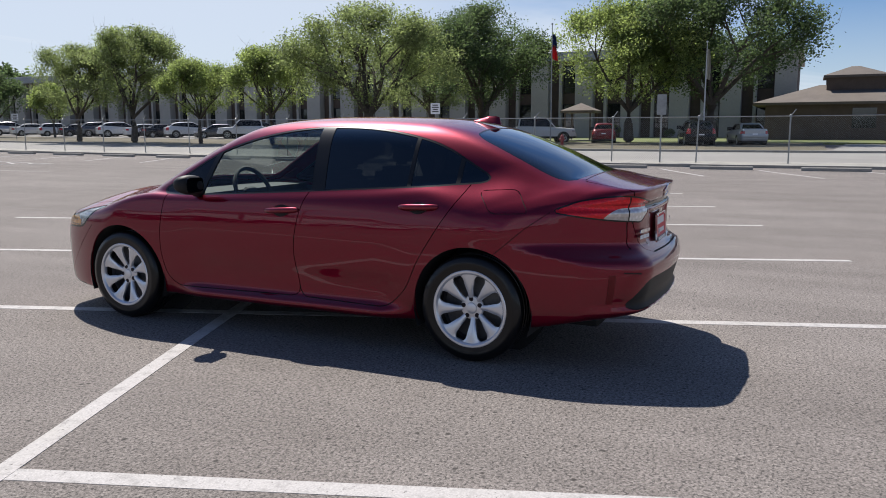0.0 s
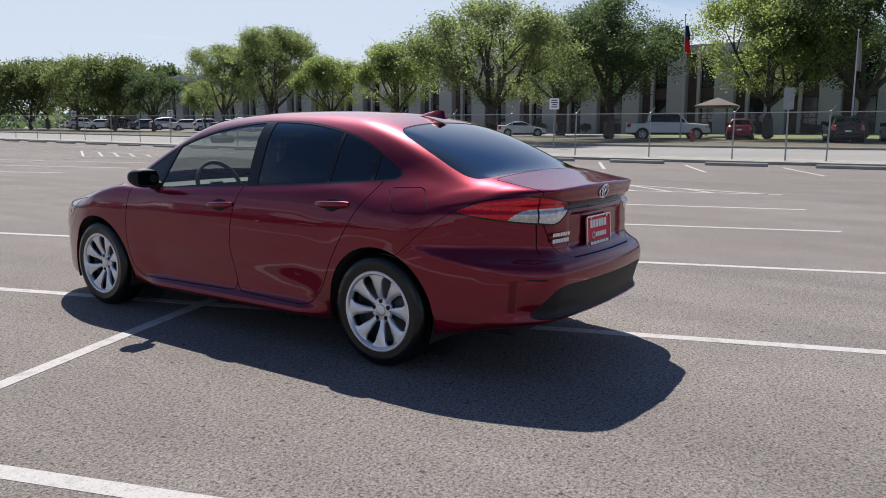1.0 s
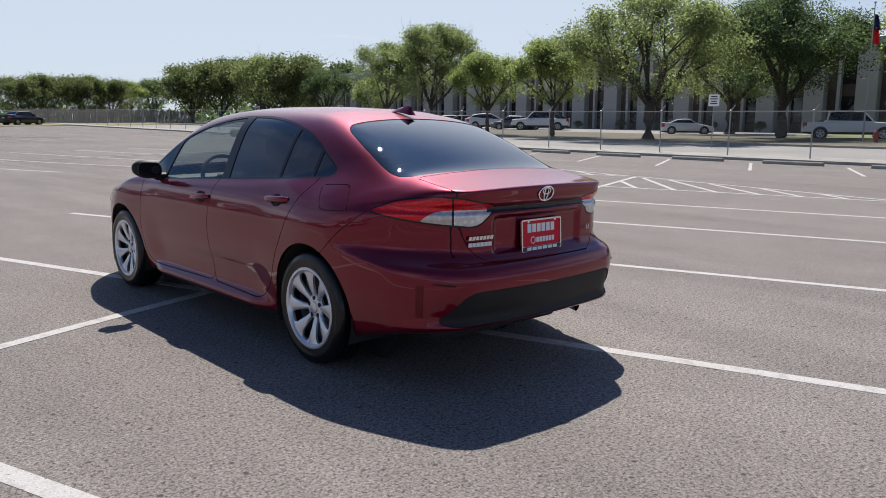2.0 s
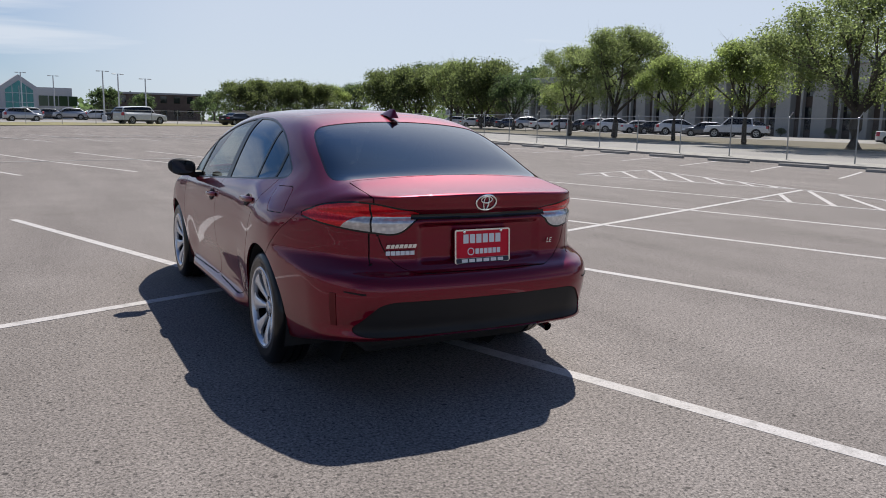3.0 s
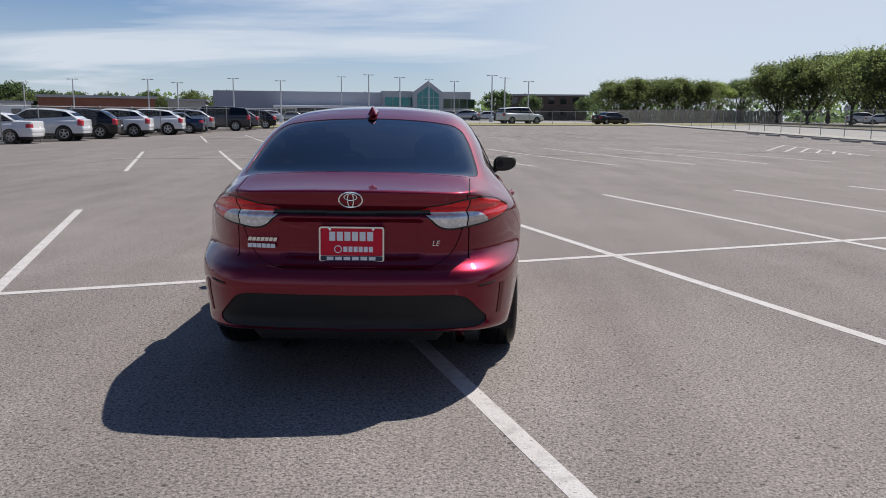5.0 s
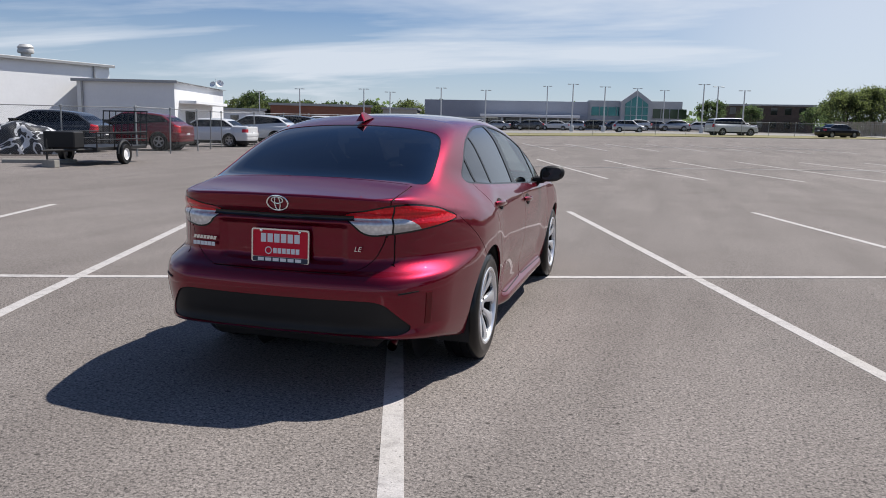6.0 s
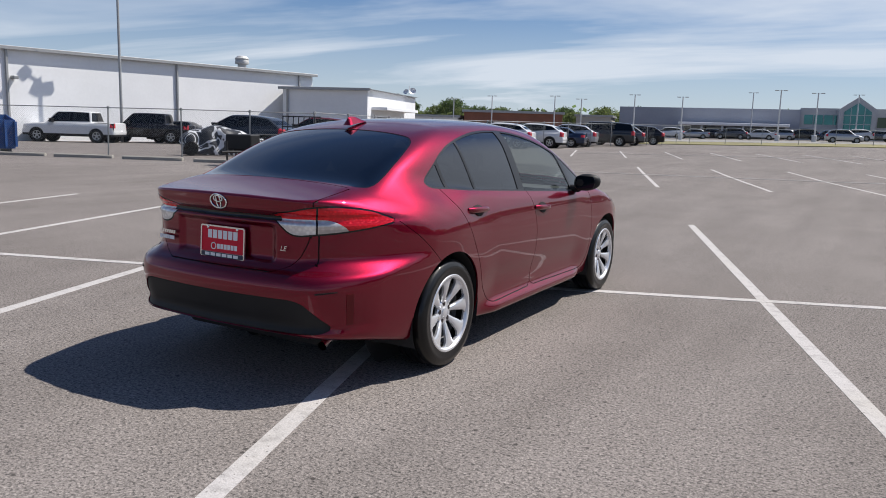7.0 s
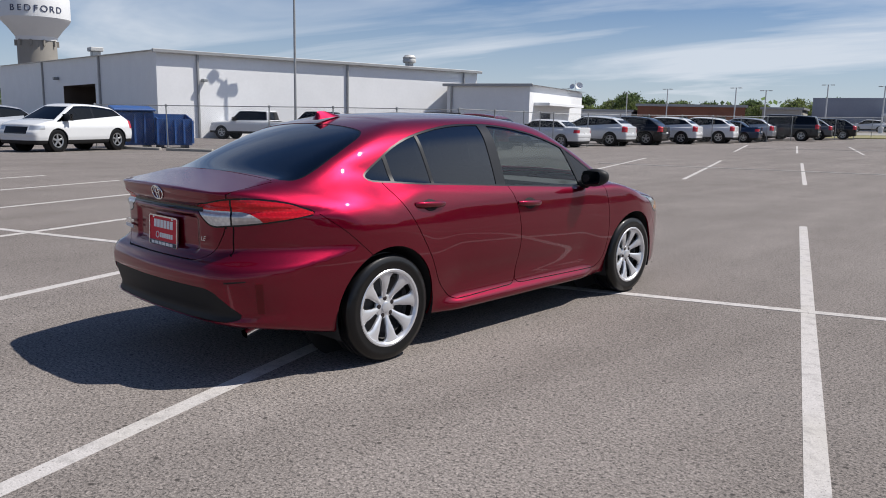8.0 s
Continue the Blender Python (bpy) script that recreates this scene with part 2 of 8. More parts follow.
def box(bm, x0, y0, z0, x1, y1, z1, bevel=0.0, m=None, seg=1):
    """A box from corner to corner, with rounded edges where bevel is given, turned by m."""
    r = bmesh.ops.create_cube(bm, size=1.0)
    vs = r["verts"]
    for v in vs:
        v.co = Vector(((x0 + x1) / 2 + v.co.x * (x1 - x0), (y0 + y1) / 2 + v.co.y * (y1 - y0), (z0 + z1) / 2 + v.co.z * (z1 - z0)))
    if bevel:
        es = list({e_ for v in vs for e_ in v.link_edges})
        r = bmesh.ops.bevel(bm, geom=es, offset=bevel, segments=seg, affect="EDGES", clamp_overlap=True)
        vs = list({v for f_ in r["faces"] for v in f_.verts} | {v for v in vs if v.is_valid})
    if m is not None:
        bmesh.ops.transform(bm, matrix=m, verts=[v for v in vs if v.is_valid])
    return vs


def tube(bm, points, radius, sides=8, caps=True):
    """A round bar along points; radius may be one number or one for each point."""
    pts = [Vector(p) for p in points]
    rad = radius if isinstance(radius, (list, tuple)) else [radius] * len(pts)
    rings = []
    for i, p in enumerate(pts):
        way = (pts[min(i + 1, len(pts) - 1)] - pts[max(i - 1, 0)]).normalized()
        side = way.cross((0, 0, 1))
        side = side.normalized() if side.length > 1e-4 else Vector((1, 0, 0))
        up = side.cross(way)
        rings.append([bm.verts.new(p + rad[i] * (math.cos(a) * side + math.sin(a) * up)) for a in [2 * math.pi * k / sides for k in range(sides)]])
    for a, b in zip(rings, rings[1:]):
        for k in range(sides):
            bm.faces.new((a[k], a[(k + 1) % sides], b[(k + 1) % sides], b[k]))
    if caps:
        bm.faces.new(rings[0][::-1])
        bm.faces.new(rings[-1])
    return [v for r in rings for v in r]


def lathe(bm, profile, sides=32, m=None, close=False):
    """Turns (radius, height) pairs round the local z axis."""
    rings = []
    for r, h in profile:
        if r < 1e-6:
            rings.append([bm.verts.new((0, 0, h))])
        else:
            rings.append([bm.verts.new((r * math.cos(2 * math.pi * k / sides), r * math.sin(2 * math.pi * k / sides), h)) for k in range(sides)])
    pairs = list(zip(rings, rings[1:])) + ([(rings[-1], rings[0])] if close else [])
    for a, b in pairs:
        for k in range(sides):
            q = [a[k % len(a)], a[(k + 1) % len(a)], b[(k + 1) % len(b)], b[k % len(b)]]
            q = [v for i, v in enumerate(q) if v not in q[:i]]
            if len(q) > 2:
                bm.faces.new(q)
    if m is not None:
        bmesh.ops.transform(bm, matrix=m, verts=[v for r in rings for v in r])


def slab(bm, outline, z0, z1, m=None):
    """An upright prism on a flat outline of (x, y) pairs."""
    a = [bm.verts.new((x, y, z0)) for x, y in outline]
    b = [bm.verts.new((x, y, z1)) for x, y in outline]
    bm.faces.new(a[::-1])
    bm.faces.new(b)
    n = len(a)
    for i in range(n):
        bm.faces.new((a[i], a[(i + 1) % n], b[(i + 1) % n], b[i]))
    if m is not None:
        bmesh.ops.transform(bm, matrix=m, verts=a + b)


def curve_of(*keys, count=400):
    """A smooth function through (t, value) keys."""
    t = np.array([k[0] for k in keys], float)
    v = np.array([k[1] for k in keys], float)
    slope = np.gradient(v, t)
    dense = np.linspace(t[0], t[-1], count)
    i = np.clip(np.searchsorted(t, dense) - 1, 0, len(t) - 2)
    h = t[i + 1] - t[i]
    s = (dense - t[i]) / h
    out = (2 * s**3 - 3 * s**2 + 1) * v[i] + (s**3 - 2 * s**2 + s) * h * slope[i] + (-2 * s**3 + 3 * s**2) * v[i + 1] + (s**3 - s**2) * h * slope[i + 1]
    pad = np.pad(out, 8, mode="reflect", reflect_type="odd")
    kern = np.hanning(17)[1:-1]
    out = np.convolve(pad, kern / kern.sum(), mode="same")[8:-8]
    return lambda q: np.interp(q, dense, out)


def ring_of(points, steps=6):
    """A closed outline rounded through its points (Catmull-Rom)."""
    p = np.array(points, float)
    out = []
    for i in range(len(p)):
        a, b, c, d_ = p[i - 1], p[i], p[(i + 1) % len(p)], p[(i + 2) % len(p)]
        for k in range(steps):
            s = k / steps
            out.append(0.5 * (2 * b + (c - a) * s + (2 * a - 5 * b + 4 * c - d_) * s**2 + (3 * b - a - 3 * c + d_) * s**3))
    return np.array(out)


def rounded(points, radius, steps=5):
    """A closed outline with straight sides and rounded corners."""
    p = [Vector(q) for q in points]
    out = []
    for i in range(len(p)):
        a, b, c = p[i - 1], p[i], p[(i + 1) % len(p)]
        r = radius[i] if isinstance(radius, (list, tuple)) else radius
        r = min(r, (a - b).length * 0.45, (c - b).length * 0.45)
        s, t = b + (a - b).normalized() * r, b + (c - b).normalized() * r
        for k in range(steps + 1):
            u = k / steps
            out.append(tuple((1 - u) ** 2 * s + 2 * u * (1 - u) * b + u * u * t))
    return np.array(out)


def inside_of(poly):
    """Signed distance to a closed outline, below zero inside."""
    p = np.asarray(poly, float)
    q = np.roll(p, -1, axis=0)

    def sd(u, v):
        u, v = np.asarray(u, float), np.asarray(v, float)
        best = np.full(u.shape, 1e9)
        odd = np.zeros(u.shape, bool)
        for (ax, ay), (bx, by) in zip(p, q):
            ex, ey = bx - ax, by - ay
            s = np.clip(((u - ax) * ex + (v - ay) * ey) / (ex * ex + ey * ey + 1e-12), 0, 1)
            best = np.minimum(best, (u - ax - s * ex) ** 2 + (v - ay - s * ey) ** 2)
            cross = (ay > v) != (by > v)
            with np.errstate(divide="ignore", invalid="ignore"):
                odd ^= cross & (u < ex * (v - ay) / (ey if abs(ey) > 1e-12 else 1e-12) + ax)
        return np.where(odd, -1, 1) * np.sqrt(best)

    return sd


def smooth_max(a, b, k):
    h = np.clip(0.5 + 0.5 * (a - b) / k, 0, 1)
    return b + (a - b) * h + k * h * (1 - h)


def smooth_min(a, b, k):
    return -smooth_max(-a, -b, k)


def ease(a, b, t):
    s = np.clip((t - a) / (b - a), 0, 1)
    return s * s * (3 - 2 * s)


def skin(field, lo, hi, step, relax=3):
    """The right half (x >= 0) of the surface field = 0, as vertices and quads. Quads are even and lie on the surface."""
    ax = [np.arange(-step / 2, hi[0] + step, step), np.arange(lo[1], hi[1] + step, step), np.arange(lo[2], hi[2] + step, step)]
    gx, gy, gz_ = np.meshgrid(*ax, indexing="ij")
    f_ = field(np.abs(gx), gy, gz_)
    neg = f_ < 0
    nx, ny, nz = (n - 1 for n in f_.shape)
    corner = lambda a, i, j, k: a[i : i + nx, j : j + ny, k : k + nz]
    total = sum(corner(neg, i, j, k).astype(int) for i in (0, 1) for j in (0, 1) for k in (0, 1))
    live = (total > 0) & (total < 8)
    number = np.full(live.shape, -1)
    number[live] = np.arange(live.sum())
    acc, cnt = np.zeros((live.sum(), 3)), np.zeros(live.sum())
    base = np.stack([corner(g, 0, 0, 0)[live] for g in (gx, gy, gz_)], 1)
    for axis in range(3):
        for s in (0, 1):
            for t in (0, 1):
                a = [0, 0, 0]
                others = [o for o in range(3) if o != axis]
                a[others[0]], a[others[1]] = s, t
                b = list(a)
                b[axis] = 1
                fa, fb = corner(f_, *a)[live], corner(f_, *b)[live]
                hit = (fa < 0) != (fb < 0)
                fr = np.where(hit, fa / np.where(hit, fa - fb, 1), 0)
                off = np.tile(np.array(a, float), (len(fa), 1))
                off[:, axis] = fr
                acc += np.where(hit[:, None], off, 0)
                cnt += hit
    pts = base + step * acc / cnt[:, None]
    mid = np.zeros(len(pts), bool)
    mid[number[0][live[0]]] = True
    quads = []
    for axis in range(3):
        o1, o2 = [o for o in range(3) if o != axis]
        sl = [slice(None)] * 3
        sl[axis] = slice(0, -1)
        nxt = [slice(None)] * 3
        nxt[axis] = slice(1, None)
        change = neg[tuple(sl)] != neg[tuple(nxt)]
        ii = np.argwhere(change)
        ok = np.all([(ii[:, o] > 0) & (ii[:, o] < live.shape[o]) for o in (o1, o2)], axis=0) & (ii[:, axis] < live.shape[axis])
        ii = ii[ok]
        cells = []
        for d1, d2 in ((0, 0), (1, 0), (1, 1), (0, 1)):
            c = ii.copy()
            c[:, o1] -= d1
            c[:, o2] -= d2
            cells.append(number[tuple(c.T)])
        q = np.stack(cells, 1)
        q = q[(q >= 0).all(1)]
        quads.append(q)
    quads = np.concatenate(quads)

    def settle(p, rounds):
        for _ in range(rounds):
            v, g = slope_of(field, p)
            move = np.clip(v / np.maximum((g**2).sum(1), 0.05), -step, step)[:, None] * g
            p = p - np.clip(move, -step, step)
            p[mid, 0] = 0
        return p

    pts = settle(pts, 3)
    e_ = np.concatenate([quads[:, [i, (i + 1) % 4]] for i in range(4)])
    for _ in range(relax):
        s, c = np.zeros_like(pts), np.zeros(len(pts))
        np.add.at(s, e_[:, 0], pts[e_[:, 1]])
        np.add.at(s, e_[:, 1], pts[e_[:, 0]])
        np.add.at(c, e_[:, 0], 1)
        np.add.at(c, e_[:, 1], 1)
        pts = settle(pts * 0.4 + 0.6 * s / np.maximum(c, 1)[:, None], 2)
    face = np.cross(pts[quads[:, 2]] - pts[quads[:, 0]], pts[quads[:, 3]] - pts[quads[:, 1]])
    _, g = slope_of(field, pts[quads].mean(1))
    wrong = (face * g).sum(1) < 0
    quads[wrong] = quads[wrong][:, ::-1]
    return pts, quads


def slope_of(field, p, d_=0.0015):
    """The field at points, and its gradient."""
    x, y, z = p.T
    v = field(np.abs(x), y, z)
    g = np.stack([field(np.abs(x + d_), y, z) - field(np.abs(x - d_), y, z), field(np.abs(x), y + d_, z) - field(np.abs(x), y - d_, z), field(np.abs(x), y, z + d_) - field(np.abs(x), y, z - d_)], 1) / (2 * d_)
    return v, g


def cut(bm, sd, mask=None, snap=0.0012):
    """Splits the faces of bm along sd = 0 (sd takes arrays of x, y, z), where mask allows it."""
    bm.verts.ensure_lookup_table()
    co = np.array([v.co[:] for v in bm.verts])
    val = sd(*co.T)
    ok = np.ones(len(co), bool) if mask is None else mask(*co.T)
    bm.verts.index_update()
    on = set()
    for i in np.nonzero((np.abs(val) < snap) & ok)[0]:
        on.add(bm.verts[i])
    val[np.abs(val) < snap] = 0
    touched = set()
    for e_ in list(bm.edges):
        a, b = e_.verts
        i, j = a.index, b.index
        if val[i] * val[j] < 0 and ok[i] and ok[j]:
            touched.update(e_.link_faces)
            _, nv = bmesh.utils.edge_split(e_, a, val[i] / (val[i] - val[j]))
            on.add(nv)
    for v in list(on):
        touched.update(v.link_faces)
    for f_ in touched:
        vs = [v for v in f_.verts if v in on]
        if len(vs) == 2 and not any(set(e_.verts) == set(vs) for e_ in f_.edges):
            try:
                bmesh.utils.face_split(f_, vs[0], vs[1])
            except ValueError:
                pass

# ---- ground ----
TURN = radians(19.04)
E_AX, D_AX, O_PT = Vector((math.cos(TURN), math.sin(TURN))), Vector((-math.sin(TURN), math.cos(TURN))), Vector((2.14, 1.70))
STALL = 2.74


def lot(p, q):
    """From stall coordinates (across the stalls, along them) to the plan."""
    v = O_PT + p * E_AX + q * D_AX
    return v.x, v.y


def gz(x, y):
    """The height of the ground: level round the car, rising gently to the east and north, falling to the west."""
    r = np.hypot(x, y) + 1e-6
    k = np.interp(x / r, [-1, -0.75, -0.4, 0, 1], [-0.011, -0.010, 0.002, 0.011, 0.011])
    return k * np.maximum(0, np.minimum(r, 110) - 22)


M_CONCRETE = surface("pale_concrete_road", (0.25, 0.24, 0.225), rough=0.9, vary=0.16, scale=0.25, fine=8, bump=0.2)
M_KERB = surface("weathered_concrete", (0.30, 0.285, 0.255), rough=0.9, vary=0.3, scale=1.5, fine=30, bump=0.4)
M_DIRT = surface("dry_verge_soil", (0.115, 0.10, 0.065), rough=0.95, vary=0.4, scale=0.6, fine=10, bump=0.5, distance=0.03)
M_GRASS = surface("mown_grass", (0.14, 0.165, 0.055), rough=0.95, vary=0.35, scale=0.4, fine=9, bump=0.6, distance=0.04)
M_DRYGRASS = surface("dry_grass", (0.21, 0.19, 0.085), rough=0.95, vary=0.35, scale=0.3, fine=9, bump=0.6, distance=0.04)

radii = [0, 3, 6, 9, 12, 15, 18, 21, 22, 24, 27, 30, 34, 38, 43, 49, 56, 64, 73, 84, 96, 110, 130, 170, 260, 500, 1200, 3500]
bm = bmesh.new()
spokes = 120
rings = []
for r in radii:
    if r == 0:
        rings.append([bm.verts.new((0, 0, 0))])
        continue
    rings.append([bm.verts.new((r * math.cos(2 * math.pi * k / spokes), r * math.sin(2 * math.pi * k / spokes), float(gz(r * math.cos(2 * math.pi * k / spokes), r * math.sin(2 * math.pi * k / spokes))))) for k in range(spokes)])
for k in range(spokes):
    bm.faces.new((rings[0][0], rings[1][k], rings[1][(k + 1) % spokes]))
    for a, b in zip(rings[1:], rings[2:]):
        bm.faces.new((a[k], b[k], b[(k + 1) % spokes], a[(k + 1) % spokes]))
tagged(part("ground", bm, M_ASPHALT, None), "weathered grey asphalt of a wide open car park", "ground", kind="structure")


def sheet(name, outline, material, lift, label, category, step=4.0):
    """A flat patch on the ground that follows its slope: outline is a quadrilateral in the plan."""
    a, b, c, d_ = (Vector(p) for p in outline)
    nu = max(1, int(max((b - a).length, (c - d_).length) / step))
    nv = max(1, int(max((d_ - a).length, (c - b).length) / step))
    bm = bmesh.new()
    grid = []
    for i in range(nu + 1):
        row = []
        for j in range(nv + 1):
            u, v = i / nu, j / nv
            p = (a * (1 - u) + b * u) * (1 - v) + (d_ * (1 - u) + c * u) * v
            row.append(bm.verts.new((p.x, p.y, float(gz(p.x, p.y)) + lift)))
        grid.append(row)
    for i in range(nu):
        for j in range(nv):
            bm.faces.new((grid[i][j], grid[i + 1][j], grid[i + 1][j + 1], grid[i][j + 1]))
    r = bmesh.ops.extrude_face_region(bm, geom=[f_ for f_ in bm.faces])
    for v in [g for g in r["geom"] if isinstance(g, bmesh.types.BMVert)]:
        v.co.z -= lift + 0.05
    bmesh.ops.recalc_face_normals(bm, faces=bm.faces)
    return tagged(part(name, bm, material, None), label, category, kind="structure")


sheet("road_east", [(26.2, -60), (37.5, -60), (37.5, 150), (26.2, 150)], M_CONCRETE, 0.02, "pale concrete street behind the chain-link fence", "road")
sheet("kerb_near", [(24.0, -60), (26.2, -60), (26.2, 150), (24.0, 150)], M_KERB, 0.10, "low weathered kerb strip along the fence", "kerb", 3.0)
sheet("kerb_far", [(37.5, -60), (37.8, -60), (37.8, 150), (37.5, 150)], M_KERB, 0.13, "low concrete kerb on the far side of the street", "kerb")
sheet("verge_east", [(37.8, -4), (52.0, -4), (52.0, 150), (37.8, 150)], M_DIRT, 0.11, "shaded verge of dry soil and thin grass under the trees", "verge")
sheet("yard_east", [(52.0, 20), (66.0, 20), (66.0, 150), (52.0, 150)], M_CONCRETE, 0.06, "pale concrete car park in front of the offices", "pavement")
sheet("lawn_east", [(52.0, -8), (80.0, -8), (80.0, 20), (52.0, 20)], M_GRASS, 0.12, "sunlit mown lawn in front of the offices", "lawn")
sheet("forecourt_east", [(37.8, -60), (80.0, -60), (80.0, -8), (37.8, -4)], M_CONCRETE, 0.03, "pale concrete drive beside the brown house", "pavement")
sheet("grass_north", [(-19, 66.5), (40, 88.5), (44, 100), (-24, 80)], M_DRYGRASS, 0.06, "strip of dry grass at the end of the car park", "verge")
sheet("road_north", [(-30, 80), (46, 100), (46, 112), (-34, 96)], M_CONCRETE, 0.05, "pale concrete street beyond the grass strip", "road")


def stripe(name, a, b, width, parent, lift=0.0018):
    """One painted line between two points of the plan."""
    a, b = Vector(a), Vector(b)
    way = (b - a).normalized()
    side = Vector((-way.y, way.x)) * width / 2
    n = max(1, int((b - a).length / 1.2))
    bm = bmesh.new()
    rows = []
    for i in range(n + 1):
        p = a + (b - a) * i / n
        row = []
        for s in (1, -1):
            wob = 0.004 * noise.noise((p.x * 3, p.y * 3, s))
            q = p + side * s * (1 + wob * 10)
            z = float(gz(q.x, q.y)) + lift + 0.0005 * max(0, q.length - 25)
            row.append((bm.verts.new((q.x, q.y, z)), bm.verts.new((q.x, q.y, z - 0.01))))
        rows.append(row)
    for r, s in zip(rows, rows[1:]):
        bm.faces.new((r[0][0], r[1][0], s[1][0], s[0][0]))
        bm.faces.new((r[0][1], r[0][0], s[0][0], s[0][1]))
        bm.faces.new((r[1][0], r[1][1], s[1][1], s[1][0]))
    for r in (rows[0], rows[-1]):
        bm.faces.new((r[0][0], r[0][1], r[1][1], r[1][0]))
    bmesh.ops.recalc_face_normals(bm, faces=bm.faces)
    return part(name, bm, M_LINE, parent)


marks = thing("parking_lines", "worn white painted parking stall lines on the asphalt", "road marking", kind="structure")
LW = 0.10
for p0, p1 in ((-15.0, -14.9), (-12.85, -12.75), (-10.6, -10.45), (-8.2, -8.1), (-5.5, -5.48), (-2.76, -2.70), (0.03, 0.05), (3.02, 3.24), (5.74, 6.32), (8.58, 9.48)):
    stripe("stall_line", lot(p0, -5.55), lot(p1, 5.5 + 0.08 * max(0, p1)), LW, marks)
stripe("stall_line", lot(-16.4, -0.2), lot(-5.5, -0.16), LW, marks, lift=0.0032)
stripe("stall_line", lot(-5.5, -0.16), lot(-0.6, 0.02), LW, marks, lift=0.0032)
stripe("stall_line", lot(-0.6, 0.02), lot(12.3, 0.62), LW, marks, lift=0.0032)
for k in range(-2, 7):
    stripe("stall_line", lot(k * STALL + 0.15, 13.7), lot(k * STALL + 0.15, 24.4), LW, marks)
stripe("stall_line", lot(-2.2 * STALL, 19.4), lot(7 * STALL, 19.4), LW, marks, lift=0.012)
for k in range(-1, 9):
    stripe("stall_line", lot(k * STALL, 33.3), lot(k * STALL, 44.3), LW, marks)
stripe("stall_line", lot(-1 * STALL, 38.8), lot(9 * STALL, 38.8), LW, marks, lift=0.016)


def hatched(corners, bars):
    """A hatched island: its outline and the slanting bars in it, all in stall coordinates."""
    for a, b in zip(corners, corners[1:] + corners[:1]):
        stripe("island_edge", lot(*a), lot(*b), LW, marks, lift=0.0046)
    for a, b in bars:
        stripe("island_bar", lot(*a), lot(*b), LW, marks, lift=0.0032)


hatched([(12.6, 6.85), (12.55, 0.75), (16.7, 6.9)], [((13.8, 6.8), (12.6, 5.85)), ((15.0, 6.8), (12.6, 4.95)), ((16.5, 6.75), (12.6, 4.1)), ((15.8, 5.6), (12.6, 3.35)), ((14.8, 4.1), (12.6, 2.55)), ((14.0, 2.8), (12.6, 1.8)), ((13.2, 1.7), (12.6, 1.25))])
hatched([(12.55, 0.65), (9.02, 0.45), (8.6, -5.3)], [((10.7, 0.5), (9.0, -0.3)), ((12.2, 0.4), (8.95, -1.1)), ((11.8, -0.35), (8.85, -1.95)), ((11.1, -1.4), (8.8, -2.75)), ((10.4, -2.55), (8.72, -3.5)), ((9.6, -3.75), (8.65, -4.3))])
hatched([(19.7, 20.4), (20.9, 16.3), (24.3, 24.5)], [((19.9 + 0.2 * i, 19.6 - 0.65 * i), (23.7 - 0.55 * i, 23.0 - 1.3 * i)) for i in range(6)])
for k in range(-7, 17):
    stripe("stall_line", (22.6, 4.6 + 3.15 * k), (18.8, 2.75 + 3.15 * k), LW, marks)


def wheel_stop():
    bm = bmesh.new()
    prof = [(-0.085, 0), (-0.075, 0.09), (-0.05, 0.115), (0.05, 0.115), (0.075, 0.09), (0.085, 0)]
    rows = []
    for i, y in enumerate((-1.0, -0.985, -0.4, 0.4, 0.985, 1.0)):
        s = 0.9 if i in (0, 5) else 1.0
        rows.append([bm.verts.new((x * s, y, z * s)) for x, z in prof])
    for a, b in zip(rows, rows[1:]):
        for i in range(len(prof) - 1):
            bm.faces.new((a[i], b[i], b[i + 1], a[i + 1]))
    bm.faces.new(rows[0])
    bm.faces.new(rows[-1][::-1])
    bmesh.ops.recalc_face_normals(bm, faces=bm.faces)
    return tagged(part("wheel_stop", bm, M_KERB, None), "weathered concrete wheel stop lying on the asphalt", "wheel stop", "wheel stops")


first_stop = wheel_stop()
spots = [(22.75, 2.95 + 3.45 * k, 0) for k in range(-6, 15)]
spots += [(-15.6 - 2.05 * math.cos(radians(25)) * k * 1.3, 12.9 - 0.62 * k * 1.3, 116) for k in range(0, 5)]
for i, (x, y, rz) in enumerate(spots):
    m = pose(x, y, float(gz(x, y)), 0, 0, rz + random.uniform(-1.5, 1.5))
    if i == 0:
        first_stop.matrix_world = m
    else:
        copy_thing(first_stop, m)

# ---- the red sedan ----
P_WIDE = curve_of((-2.45, 0.66), (-2.3, 0.715), (-2.1, 0.785), (-1.9, 0.832), (-1.7, 0.866), (-1.35, 0.886), (-0.95, 0.876), (-0.3, 0.872), (0.4, 0.871), (0.95, 0.874), (1.35, 0.886), (1.7, 0.868), (1.95, 0.815), (2.2, 0.71), (2.4, 0.6))
O_END = curve_of((0.1, -0.10), (0.2, -0.06), (0.3, -0.035), (0.42, -0.018), (0.55, -0.004), (0.68, 0.0), (0.8, -0.008), (0.88, -0.025), (0.95, -0.055), (1.02, -0.10), (1.1, -0.17), (1.2, -0.28), (1.5, -0.6))
O_DOOR = curve_of((0.1, -0.10), (0.18, -0.045), (0.205, -0.008), (0.235, 0.004), (0.262, -0.002), (0.288, -0.032), (0.34, -0.041), (0.42, -0.036), (0.50, -0.019), (0.6, -0.006), (0.7, 0.0), (0.8, -0.006), (0.88, -0.020), (0.95, -0.052), (1.02, -0.10), (1.1, -0.17), (1.2, -0.28), (1.5, -0.6))
